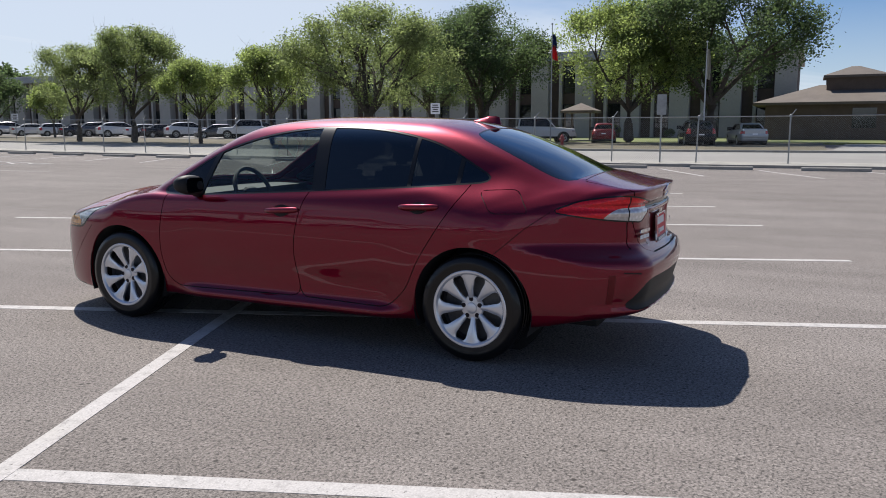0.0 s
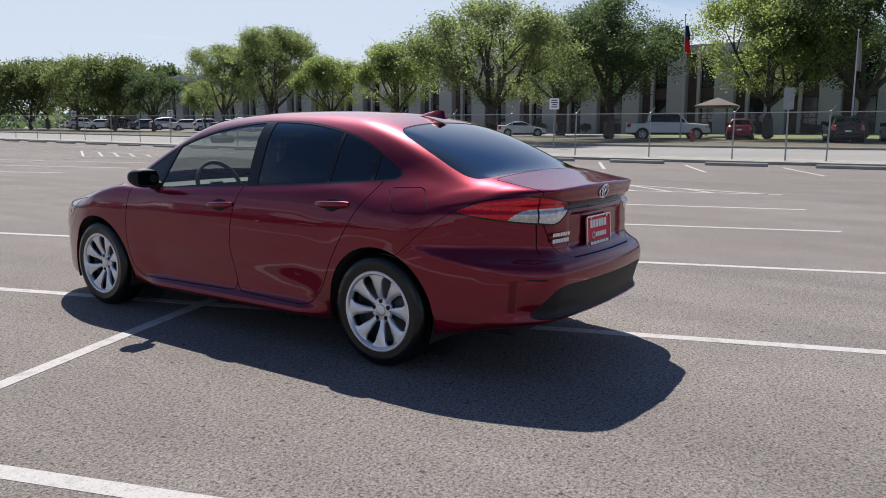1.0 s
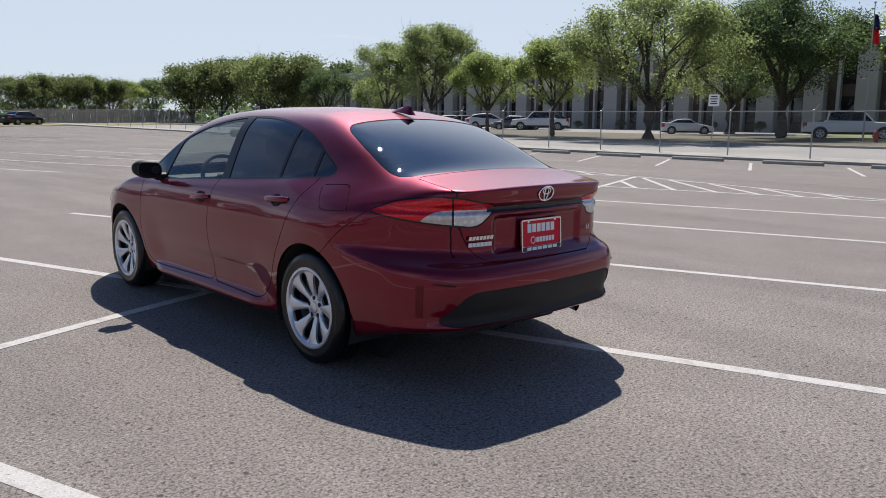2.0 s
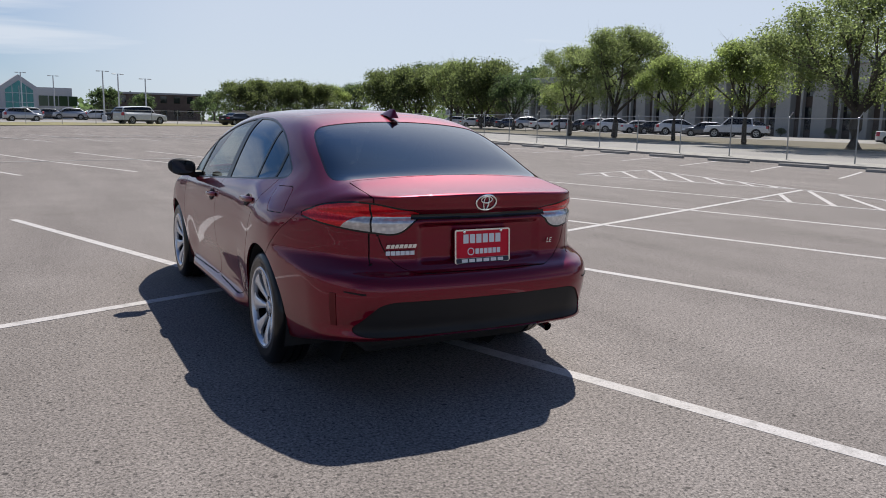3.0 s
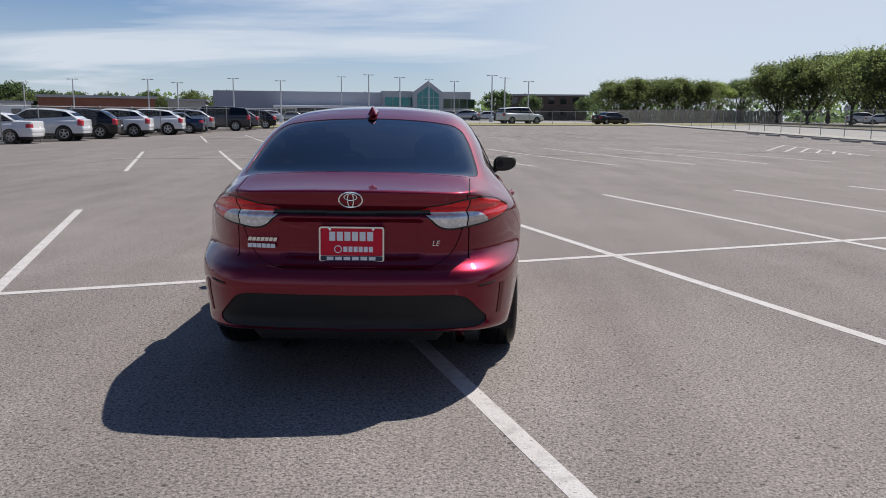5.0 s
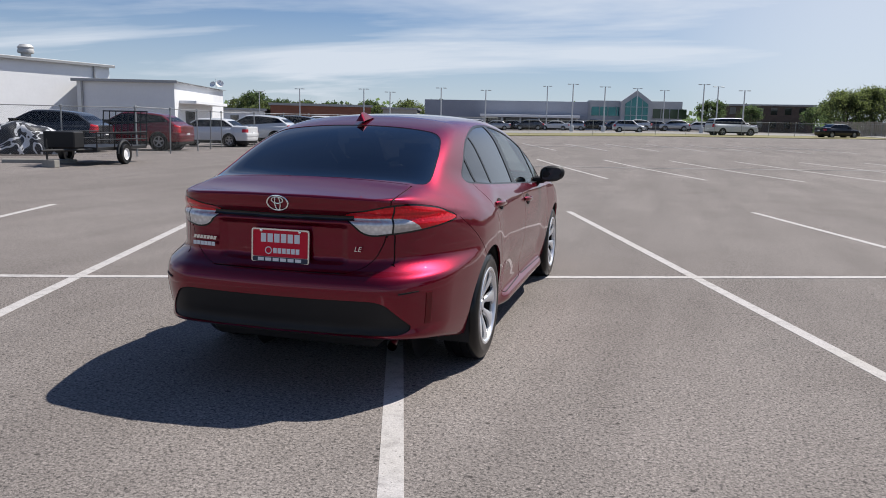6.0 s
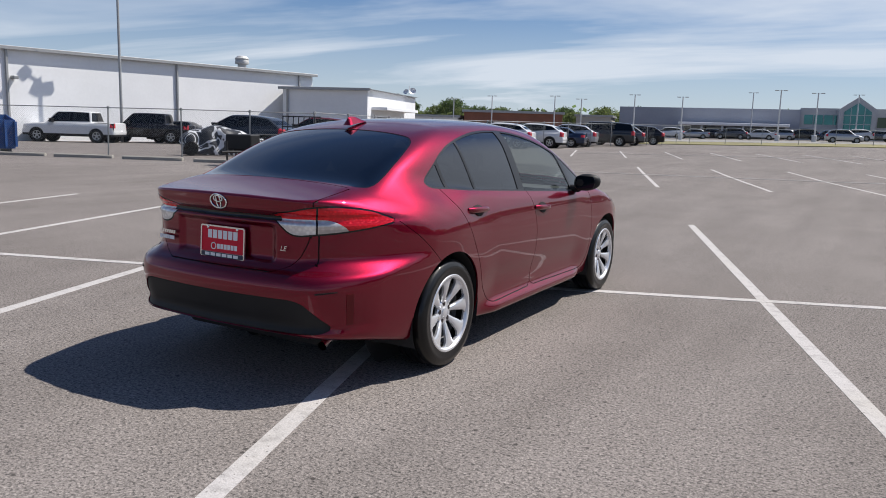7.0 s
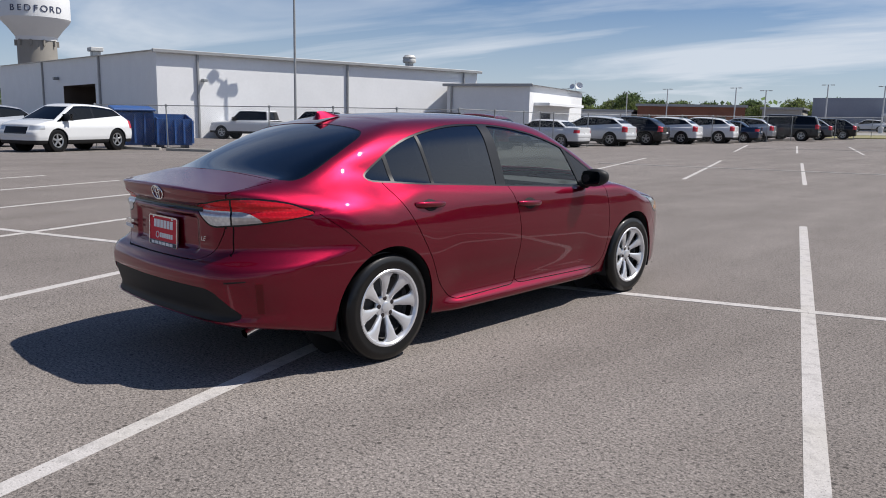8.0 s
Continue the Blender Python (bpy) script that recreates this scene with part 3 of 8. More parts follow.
R_MID = curve_of((0.15, 2.05), (0.25, 2.22), (0.30, 2.31), (0.335, 2.338), (0.37, 2.325), (0.43, 2.338), (0.50, 2.355), (0.55, 2.362), (0.60, 2.352), (0.63, 2.33), (0.65, 2.298), (0.68, 2.272), (0.75, 2.266), (0.85, 2.267), (0.885, 2.274), (0.902, 2.256), (0.918, 2.262), (0.935, 2.28), (0.97, 2.289), (1.01, 2.302), (1.03, 2.299), (1.07, 2.26), (1.2, 2.1), (1.5, 1.8), count=1000)
F_MID = curve_of((0.1, 2.18), (0.2, 2.235), (0.35, 2.262), (0.5, 2.27), (0.62, 2.255), (0.7, 2.225), (0.78, 2.155), (0.9, 1.95), (1.1, 1.6), (1.5, 1.2))
T_BODY = curve_of((-2.5, 0.985), (-2.3, 1.014), (-2.2, 1.025), (-2.0, 1.061), (-1.9, 1.086), (-1.7, 1.112), (-1.5, 1.105), (-1.3, 1.078), (-0.75, 1.022), (-0.3, 0.992), (0.3, 0.967), (0.67, 0.953), (0.95, 0.95), (1.2, 0.958), (1.45, 0.944), (1.6, 0.918), (1.82, 0.892), (2.08, 0.806), (2.22, 0.715), (2.4, 0.55))
Z_LOW = curve_of((-2.5, 0.36), (-2.3, 0.325), (-2.0, 0.285), (-1.7, 0.225), (-1.3, 0.205), (-0.9, 0.2), (0.9, 0.2), (1.7, 0.185), (2.0, 0.19), (2.3, 0.2), (2.5, 0.2))
G_WIDE = curve_of((-2.2, 0.62), (-2.0, 0.655), (-1.7, 0.712), (-1.4, 0.757), (-1.0, 0.79), (-0.3, 0.806), (0.4, 0.80), (0.8, 0.786), (1.1, 0.755), (1.4, 0.71), (1.8, 0.62))
T_ROOF = curve_of((-2.3, 0.95), (-1.7, 1.22), (-1.3, 1.357), (-1.06, 1.399), (-0.85, 1.416), (-0.42, 1.431), (0.05, 1.426), (0.35, 1.398), (0.6, 1.35), (0.8, 1.30), (1.1, 1.22), (1.8, 1.0))
REAR_Y, FRONT_Y, AXLE_Z, ARCH = -1.35, 1.35, 0.316, 0.362


def sedan_field(x, y, z):
    """The closed shape of the sedan; below zero inside."""
    m = ease(-1.0, -0.7, y) * (1 - ease(0.62, 0.95, y))
    w = P_WIDE(y) + O_END(z) * (1 - m) + O_DOOR(z) * m - 0.05 * ease(-1.45, -2.0, y) * ease(0.80, 0.98, z)
    # the hip over the rear wheel, and the crease that runs on from the lamp
    w = w + 0.012 * np.exp(-(((y + 1.42) / 0.36) ** 2) - ((z - 0.80) / 0.10) ** 2)
    w = w + 0.04 * ease(1.55, 1.85, y) * ease(0.45, 0.20, z)
    side = x - w
    fat = ease(0.72, 0.60, z)
    drop = 0.02 * (x / 0.36) ** 2 + (0.24 - 0.06 * fat) * (np.maximum(0, x - 0.45 - 0.05 * fat) / 0.3) ** 2
    recess = 0.018 * ease(0.36, 0.31, x) * ease(0.665, 0.70, z) * ease(0.885, 0.85, z)
    rear = -y - (R_MID(z) - drop - recess)
    crown = 0.030 + 0.080 * ease(1.0, 1.75, y) + 0.050 * ease(-1.0, -1.4, y) * ease(-2.0, -1.65, y)
    top = z - (T_BODY(y) - crown * (x / 0.7) ** 2)
    dropf = 0.03 * (x / 0.4) ** 2 + 0.42 * (np.maximum(0, x - 0.55) / 0.3) ** 2
    front = y - (F_MID(z) - dropf)
    body = smooth_max(side, rear, 0.10)
    body = smooth_max(body, front, 0.12)
    hind = ease(-0.95, -1.45, y)
    body = smooth_max(body, top, 0.045 + 0.08 * hind * ease(-2.25, -1.9, y) - 0.027 * ease(-2.0, -2.2, y))
    body = smooth_max(body, Z_LOW(y) - z, 0.03)
    gside = x - (G_WIDE(y) - 0.42 * (z - 0.95) - 0.25 * (z - 0.95) ** 2)
    roof = z - (T_ROOF(y) - 0.040 * (x / 0.6) ** 2 - 0.028 * (x / 0.6) ** 4)
    ws = (z - (1.362 - (y + 0.16 * (x / 0.65) ** 2 - 0.535) * 0.535)) * 0.88
    yy = y - 0.085 * (x / 0.55) ** 2
    t = np.clip((-1.25 - yy) / 0.65, -0.3, 1.3)
    rg = (z - (1.352 + (yy + 1.25) * 0.423 + 0.06 * t * (1 - t))) * 0.92
    cabin = smooth_max(gside, roof, 0.11)
    cabin = smooth_max(cabin, ws, 0.06)
    cabin = smooth_max(cabin, rg, 0.06)
    cabin = smooth_max(cabin, 0.89 + 0.14 * ease(-1.1, -1.6, y) - z, 0.02)
    return smooth_min(body, cabin, 0.028 + 0.075 * hind * ease(-1.92, -1.5, y))


DLO = ring_of([(0.985, 0.933), (0.88, 1.002), (0.76, 1.072), (0.56, 1.190), (0.33, 1.272), (0.11, 1.320), (-0.09, 1.345), (-0.29, 1.354), (-0.53, 1.347), (-0.75, 1.321), (-0.97, 1.276), (-1.13, 1.222), (-1.25, 1.160), (-1.38, 1.088), (-1.412, 1.060), (-1.36, 1.041), (-1.22, 1.030), (-1.0, 1.012), (-0.5, 0.983), (0.09, 0.948), (0.58, 0.922), (0.85, 0.916)])
DOOR_F = rounded([(0.92, 0.99), (0.955, 0.80), (0.978, 0.66), (0.985, 0.5), (0.955, 0.35), (0.87, 0.276), (-0.165, 0.288), (-0.142, 0.45), (-0.132, 0.6), (-0.172, 0.8), (-0.235, 0.97), (-0.24, 1.0)], 0.08)
DOOR_R = rounded([(-0.24, 1.0), (-0.235, 0.97), (-0.172, 0.8), (-0.132, 0.6), (-0.142, 0.45), (-0.165, 0.288), (-0.80, 0.275), (-0.93, 0.395), (-1.02, 0.58), (-1.10, 0.70), (-1.27, 0.95), (-1.33, 1.06), (-1.3, 1.1)], 0.06)
LAMP = ring_of([(0.355, 0.918), (0.45, 0.940), (0.60, 0.963), (0.80, 0.966), (1.02, 0.945), (1.13, 0.920), (1.215, 0.893), (1.12, 0.876), (1.0, 0.862), (0.8, 0.845), (0.62, 0.834), (0.49, 0.828), (0.42, 0.855)])
REAR_PANE = ring_of([(-0.4, -1.247), (0, -1.235), (0.40, -1.247), (0.515, -1.285), (0.565, -1.42), (0.605, -1.66), (0.615, -1.80), (0.585, -1.868), (0.50, -1.896), (0, -1.925), (-0.5, -1.896), (-0.9, -1.6), (-0.9, -1.3)])
VALANCE = rounded([(-1, 0.508), (0.50, 0.508), (0.555, 0.495), (0.665, 0.372), (0.62, 0.352), (0.4, 0.346), (-1, 0.346)], 0.03)
sd_dlo, sd_df, sd_dr, sd_lamp, sd_pane, sd_val = (inside_of(p) for p in (DLO, DOOR_F, DOOR_R, LAMP, REAR_PANE, VALANCE))
wrap = lambda x, y: x + np.maximum(y + 2.26, -0.1)
X_LID = curve_of((0.55, 0.33), (0.64, 0.36), (0.66, 0.42), (0.70, 0.475), (0.76, 0.513), (0.84, 0.538), (0.92, 0.553), (1.02, 0.562), (1.2, 0.60))
HEAD = ring_of([(1.50, 0.800), (1.60, 0.800), (1.75, 0.775), (1.9, 0.735), (2.1, 0.70), (2.2, 0.66), (2.12, 0.62), (1.92, 0.625), (1.80, 0.640), (1.72, 0.700), (1.62, 0.765)])
sd_head = inside_of(HEAD)
Y_SEAM = curve_of((0.5, -1.38), (0.62, -1.47), (0.70, -1.565), (0.80, -1.68), (0.88, -1.79), (1.0, -1.95))


def lid_edge(x, y, z):
    return np.maximum(np.maximum(x - np.where(y > -2.2, 0.568 + 0.03 * (y + 2.2), X_LID(z)), 0.640 - z), y + 1.935)


def seam_rear(x, y, z):
    """Where the rear bumper meets the quarter panel."""
    return y - Y_SEAM(z)


pts, quads = skin(sedan_field, (0, -2.42, 0.14), (0.94, 2.34, 1.48), 0.018)
shell = bmesh.new()
sv = [shell.verts.new(p) for p in pts]
for q in quads:
    shell.faces.new([sv[i] for i in q])
GAP = 0.0028
side_low = lambda x, y, z: (x > 0.62) & (y > -1.6) & (y < 1.15) & (z < 1.12)
side_up = lambda x, y, z: (x > 0.50) & (y > -1.6) & (y < 1.15) & (z > 0.86)
arch_mask = lambda x, y, z: (x > 0.6) & (z < 0.75)
rear_mask = lambda x, y, z: (y < -1.75) & (z > 0.55)
for yc in (REAR_Y, FRONT_Y):
    cut(shell, lambda x, y, z, c=yc: np.hypot(y - c, z - AXLE_Z) - ARCH, arch_mask)
for w in (GAP, -GAP):
    for sdp in (sd_df, sd_dr):
        cut(shell, lambda x, y, z, s=sdp, o=w: s(y, z) + o, side_low)
    cut(shell, lambda x, y, z, o=w: lid_edge(x, y, z) + o, lambda x, y, z: (y < -1.80) & (z > 0.6))
    cut(shell, lambda x, y, z, o=w: seam_rear(x, y, z) + o, lambda x, y, z: (x > 0.55) & (y < -1.3) & (z > 0.5) & (z < 0.93))
    cut(shell, lambda x, y, z, o=w: y - 1.93 + 1.1 * (z - 0.42) + o, lambda x, y, z: (x > 0.6) & (z < 0.72) & (y > 1.5))
for o in (0.0, 0.010):
    cut(shell, lambda x, y, z, o=o: sd_dlo(y, z) - o, side_up)
for y0, s0 in ((-0.224, 0.13), (-0.318, 0.13), (-0.905, 0.0), (-0.930, 0.0), (-1.216, -0.03), (-1.244, -0.03), (0.575, -0.30), (0.615, -0.30)):
    cut(shell, lambda x, y, z, a=y0, s=s0: y - a - s * (z - 1.12), side_up)
for o in (0.0, 0.009):
    cut(shell, lambda x, y, z, o=o: sd_pane(x, y) - o, lambda x, y, z: (z > 1.03) & (y < -1.0))
for o in (0.0, 0.009):
    cut(shell, lambda x, y, z, o=o: sd_lamp(wrap(x, y), z) - o, lambda x, y, z: (y < -1.7) & (z > 0.7) & (z < 1.02))
    cut(shell, lambda x, y, z, o=o: sd_val(x, z) - o, lambda x, y, z: (y < -2.0) & (z < 0.56))
for o in (0.0, -0.014):
    cut(shell, lambda x, y, z, o=o: sd_head(y, z) - o, lambda x, y, z: (x > 0.5) & (y > 1.4))
cut(shell, lambda x, y, z: y - 1.86 - 0.5 * (z - 0.68), lambda x, y, z: (x > 0.5) & (y > 1.7) & (z < 0.82))
for o in (-0.007, 0.007):
    cut(shell, lambda x, y, z, o=o: wrap(x, y) - 0.637 - o, lambda x, y, z: (y < -1.7) & (z > 0.8) & (z < 1.0))
LENS = curve_of((0.3, 0.905), (0.45, 0.906), (0.64, 0.906), (0.72, 0.903), (0.80, 0.885), (0.87, 0.845), (0.92, 0.78), (1.3, 0.5))
cut(shell, lambda x, y, z: z - LENS(wrap(x, y)), lambda x, y, z: (y < -1.7) & (z > 0.8) & (z < 1.0))
for z0 in (0.889, 0.914):
    cut(shell, lambda x, y, z, o=z0: z - o - 0.01 * x, lambda x, y, z: (y < -2.1) & (x < 0.5))
WSHIELD = inside_of(rounded([(-1, 0.985), (0.66, 0.985), (0.54, 1.352), (-1, 1.352)], 0.05))
cut(shell, lambda x, y, z: WSHIELD(x, z + 0.02 * (x / 0.6) ** 2), lambda x, y, z: (y > 0.4) & (z > 0.93))
HOOD_X = curve_of((1.0, 0.70), (1.4, 0.69), (1.8, 0.64), (2.3, 0.5))
for w in (GAP, -GAP):
    cut(shell, lambda x, y, z, o=w: np.maximum(x - HOOD_X(y), 0.66 - z) + o, lambda x, y, z: (y > 1.2) & (z > 0.6))
FUEL = inside_of(rounded([(-1.60, 1.006), (-1.375, 0.995), (-1.475, 0.872), (-1.69, 0.880)], 0.035))
for w in (GAP * 0.7, -GAP * 0.7):
    cut(shell, lambda x, y, z, o=w: FUEL(y, z) + o, lambda x, y, z: (x > 0.6) & (y < -1.2) & (y > -1.75) & (z > 0.8))

shell.verts.index_update()
SV = np.array([v.co[:] for v in shell.verts])
_, SN = slope_of(sedan_field, SV)
SN /= np.linalg.norm(SN, axis=1)[:, None]
POLY = [[v.index for v in f_.verts] for f_ in shell.faces]
shell.free()
C = np.array([SV[p].mean(0) for p in POLY])
cx, cy, cz = C.T
cs = wrap(cx, cy)
NAME = np.full(len(C), "quarter_panel", dtype=object)
rho_r, rho_f = np.hypot(cy - REAR_Y, cz - AXLE_Z), np.hypot(cy - FRONT_Y, cz - AXLE_Z)
NAME[(cy > 0.9)] = "front_fender"
NAME[(cz > 1.3)] = "roof_panel"
NAME[(cy > -1.02) & (cy < 1.02) & (cz < 0.32)] = "sill"
NAME[(cx < 0.72) & (cy > 0.4) & (cz > 0.93)] = "roof_panel"
NAME[(cz <= np.maximum(0.19, Z_LOW(cy) + 0.012)) & (cx < P_WIDE(cy) - 0.06)] = "underbody"
NAME[(cy < Y_SEAM(cz)) & (cz < 0.90) & (cx > 0.3)] = "rear_bumper"
NAME[(cy < -1.9) & (cz < 0.64)] = "rear_bumper"
NAME[(cy < -1.4) & (np.abs(seam_rear(cx, cy, cz)) < GAP) & (cz < 0.89) & (cz > 0.55) & (cx > 0.55)] = "gap"
NAME[(cy > 1.93 - 1.1 * (cz - 0.42)) & (cz < 0.66) & (cy > 1.3)] = "front_bumper"
NAME[(np.abs(cy - 1.93 + 1.1 * (cz - 0.42)) < GAP) & (cx > 0.6) & (cz < 0.66) & (cy > 1.55)] = "gap"
le = lid_edge(cx, cy, cz)
NAME[(le < 0) & (cz > 0.62)] = "trunk_lid"
NAME[(np.abs(le) < GAP) & (cz > 0.62)] = "gap"
NAME[(cy > 1.3) & (cz > 0.66) & (cx < HOOD_X(cy)) & (cz < 1.02)] = "hood"
hd = np.maximum(cx - HOOD_X(cy), 0.66 - cz)
NAME[(np.abs(hd) < GAP) & (cy > 1.3) & (cz < 1.02)] = "gap"
low = side_low(cx, cy, cz)
d1, d2 = sd_df(cy, cz), sd_dr(cy, cz)
NAME[low & (d1 < 0)] = "front_door"
NAME[low & (d2 < 0)] = "rear_door"
NAME[low & ((np.abs(d1) < GAP) | (np.abs(d2) < GAP))] = "gap"
up = side_up(cx, cy, cz)
dl = sd_dlo(cy, cz)
NAME[up & (dl < 0.010)] = "window_trim"
leaned = lambda a, s: cy - a - s * (cz - 1.12)
glassy = up & (dl < 0)
NAME[glassy & (leaned(-0.224, 0.13) > 0) & (leaned(0.575, -0.30) < 0)] = "front_glass"
NAME[glassy & (leaned(0.615, -0.30) > 0)] = "corner_glass"
NAME[glassy & (leaned(-0.318, 0.13) < 0) & (leaned(-0.905, 0.0) > 0)] = "rear_glass"
NAME[glassy & (leaned(-0.930, 0.0) < 0) & (leaned(-1.216, -0.03) > 0)] = "vent_glass"
NAME[glassy & (leaned(-1.244, -0.03) < 0)] = "quarter_glass"
pane = sd_pane(cx, cy)
back_top = (cz > 1.03) & (cy < -1.0)
NAME[back_top & (pane < 0.009)] = "rear_seal"
NAME[back_top & (pane < 0)] = "rear_window"
NAME[(cy > 0.4) & (cz > 0.96) & (WSHIELD(cx, cz + 0.02 * (cx / 0.6) ** 2) < 0) & (cx < 0.68)] = "windshield"
lp = sd_lamp(cs, cz)
lamp_zone = (cy < -1.7) & (cz > 0.7) & (cz < 1.02)
NAME[lamp_zone & (lp < 0.009)] = "lamp_bezel"
NAME[lamp_zone & (lp < 0) & (cz > LENS(cs)) & (cs < 0.637)] = "lid_lamp_red"
NAME[lamp_zone & (lp < 0) & (cz < LENS(cs)) & (cs < 0.637)] = "lid_lamp_clear"
NAME[lamp_zone & (lp < 0) & (cz > LENS(cs)) & (cs > 0.637)] = "lamp_red"
NAME[lamp_zone & (lp < 0) & (cz < LENS(cs)) & (cs > 0.637)] = "lamp_clear"
NAME[lamp_zone & (lp < 0.009) & (np.abs(cs - 0.637) < 0.007)] = "lamp_bezel"
NAME[(cy < -2.1) & (cx < 0.385) & (cz - 0.01 * cx > 0.889) & (cz - 0.01 * cx < 0.914)] = "lid_strip"
vl = sd_val(cx, cz)
NAME[(cy < -1.9) & (cz < 0.56) & (vl < 0.009)] = "gap"
NAME[(cy < -1.9) & (cz < 0.56) & (vl < 0)] = "valance"
head_in = sd_head(cy, cz)
head_zone = (cx > 0.5) & (cy > 1.4)
NAME[head_zone & (head_in < 0)] = "head_rim"
NAME[head_zone & (head_in < -0.014)] = "head_lamp"
NAME[head_zone & (head_in < -0.014) & (cy > 1.86 + 0.5 * (cz - 0.68))] = "head_amber"
NAME[(np.abs(FUEL(cy, cz)) < GAP * 0.7) & (cx > 0.6) & (cz > 0.8) & (NAME == "quarter_panel")] = "fuel_gap"
NAME[(FUEL(cy, cz) < -GAP * 0.7) & (cx > 0.6) & (cz > 0.8) & (NAME == "quarter_panel")] = "fuel_door"
NAME[((rho_r < ARCH) | (rho_f < ARCH)) & (cx > 0.5) & (cz < 0.75)] = ""


import collections


def join_strays():
    """Gives small stray bits of a panel the name of the panel they touch most."""
    at_vert = collections.defaultdict(list)
    for i, p in enumerate(POLY):
        for v in p:
            at_vert[v].append(i)
    for tag in ("quarter_panel",):
        left = set(np.nonzero(NAME == tag)[0])
        groups = []
        while left:
            todo, got = [left.pop()], []
            while todo:
                i = todo.pop()
                got.append(i)
                for v in POLY[i]:
                    for j in at_vert[v]:
                        if j in left:
                            left.discard(j)
                            todo.append(j)
            groups.append(got)
        groups.sort(key=len)
        for got in groups[:-1]:
            near = collections.Counter(NAME[j] for i in got for v in POLY[i] for j in at_vert[v] if NAME[j] not in (tag, ""))
            solid = collections.Counter({k: n for k, n in near.items() if k not in ("gap", "rear_seal", "rear_window", "window_trim", "lamp_bezel") and "glass" not in k})
            new_tag = (solid or near or {"gap": 1})
            best = max(new_tag, key=new_tag.get)
            NAME[got] = best


join_strays()


def panel(name, tag, material, parent, mirror=(1,), depth=0.012, push=0.0, label="", extra=None):
    """One mesh from the faces of a tag: the right half, the left half, or both joined, with a folded edge round it."""
    pick = [i for i in range(len(POLY)) if (NAME[i] == tag if extra is None else extra[i])]
    verts, faces, norms = [], [], []
    for sgn in mirror:
        used = {}
        rows = []
        for i in pick:
            row = []
            for v in POLY[i]:
                if v not in used:
                    used[v] = len(verts) + len(used)
                row.append(used[v])
            rows.append((i, row))
        flip = np.array([sgn, 1, 1])
        order = sorted(used, key=used.get)
        start = len(verts)
        for v in order:
            verts.append((SV[v] - push * SN[v]) * flip)
        edge = {}
        for i, row in rows:
            p = POLY[i]
            for a, b in zip(p, p[1:] + p[:1]):
                key = (min(a, b), max(a, b))
                edge[key] = None if key in edge else (a, b)
            faces.append(row if sgn > 0 else row[::-1])
            norms.append([SN[v] * flip for v in (p if sgn > 0 else p[::-1])])
        if depth:
            inner = {}
            for ab in edge.values():
                if ab is None or (SV[ab[0]][0] < 1e-4 and SV[ab[1]][0] < 1e-4):
                    continue
                for v in ab:
                    if v not in inner:
                        inner[v] = len(verts)
                        verts.append((SV[v] - (push + depth) * SN[v]) * flip)
                a, b = ab
                row = [used[b], used[a], inner[a], inner[b]]
                row = row if sgn > 0 else row[::-1]
                co = [Vector(verts[k]) for k in row]
                n = (co[2] - co[0]).cross(co[3] - co[1])
                n = n.normalized() if n.length > 1e-9 else Vector((0, 0, 1))
                faces.append(row)
                norms.append([np.array(n)] * 4)
    me = bpy.data.meshes.new(name)
    me.from_pydata([tuple(v) for v in verts], [], faces)
    me.materials.append(material)
    me.polygons.foreach_set("use_smooth", [True] * len(me.polygons))
    me.normals_split_custom_set([tuple(n) for row in norms for n in row])
    ob = new(name, me)
    ob.parent = parent
    if label:
        ob["label"] = label
    return ob


def lens_material(name, colour, rough, cell, metal=0.0, rib=9.0, dim=0.75):
    m = Mat(name)
    v = m.coords()
    vo = m.node("ShaderNodeTexVoronoi", Scale=cell)
    m.link(v, vo.inputs["Vector"])
    dark = tuple(c * 0.7 for c in colour)
    ribs = m.node("ShaderNodeTexWave", Scale=rib, Distortion=0.6)
    ribs.bands_direction = "Z"
    m.link(v, ribs.inputs["Vector"])
    base = m.ramp(vo.outputs["Distance"], (0.0, colour), (0.6, dark))
    base = m.mix(m.ramp(ribs.outputs["Fac"], (0.55, (0, 0, 0)), (0.8, (dim, dim, dim))), base, tuple(c * 0.35 for c in colour))
    m.set(Base_Color=base, Roughness=rough, Metallic=metal, Specular_IOR_Level=0.2, Coat_Weight=0.6, Coat_Roughness=0.02)
    return m.bump(vo.outputs["Distance"], 0.35, 0.004).m


M_LENS_RED = lens_material("red_lamp_lens", (0.90, 0.008, 0.022), 0.25, 60, 0.3, dim=0.5)
M_LENS_SMOKE = lens_material("smoked_lamp_lens", (0.76, 0.73, 0.71), 0.22, 45, 0.5, rib=5.0, dim=0.45)
M_LENS_CLEAR = lens_material("clear_lamp_lens", (0.90, 0.91, 0.92), 0.25, 45, 0.5, rib=4.0, dim=0.25)
M_HEAD = lens_material("headlamp_lens", (0.62, 0.62, 0.60), 0.15, 40, 0.6, rib=6.0)
M_AMBER = lens_material("amber_lamp_lens", (0.75, 0.36, 0.10), 0.2, 60, 0.4)

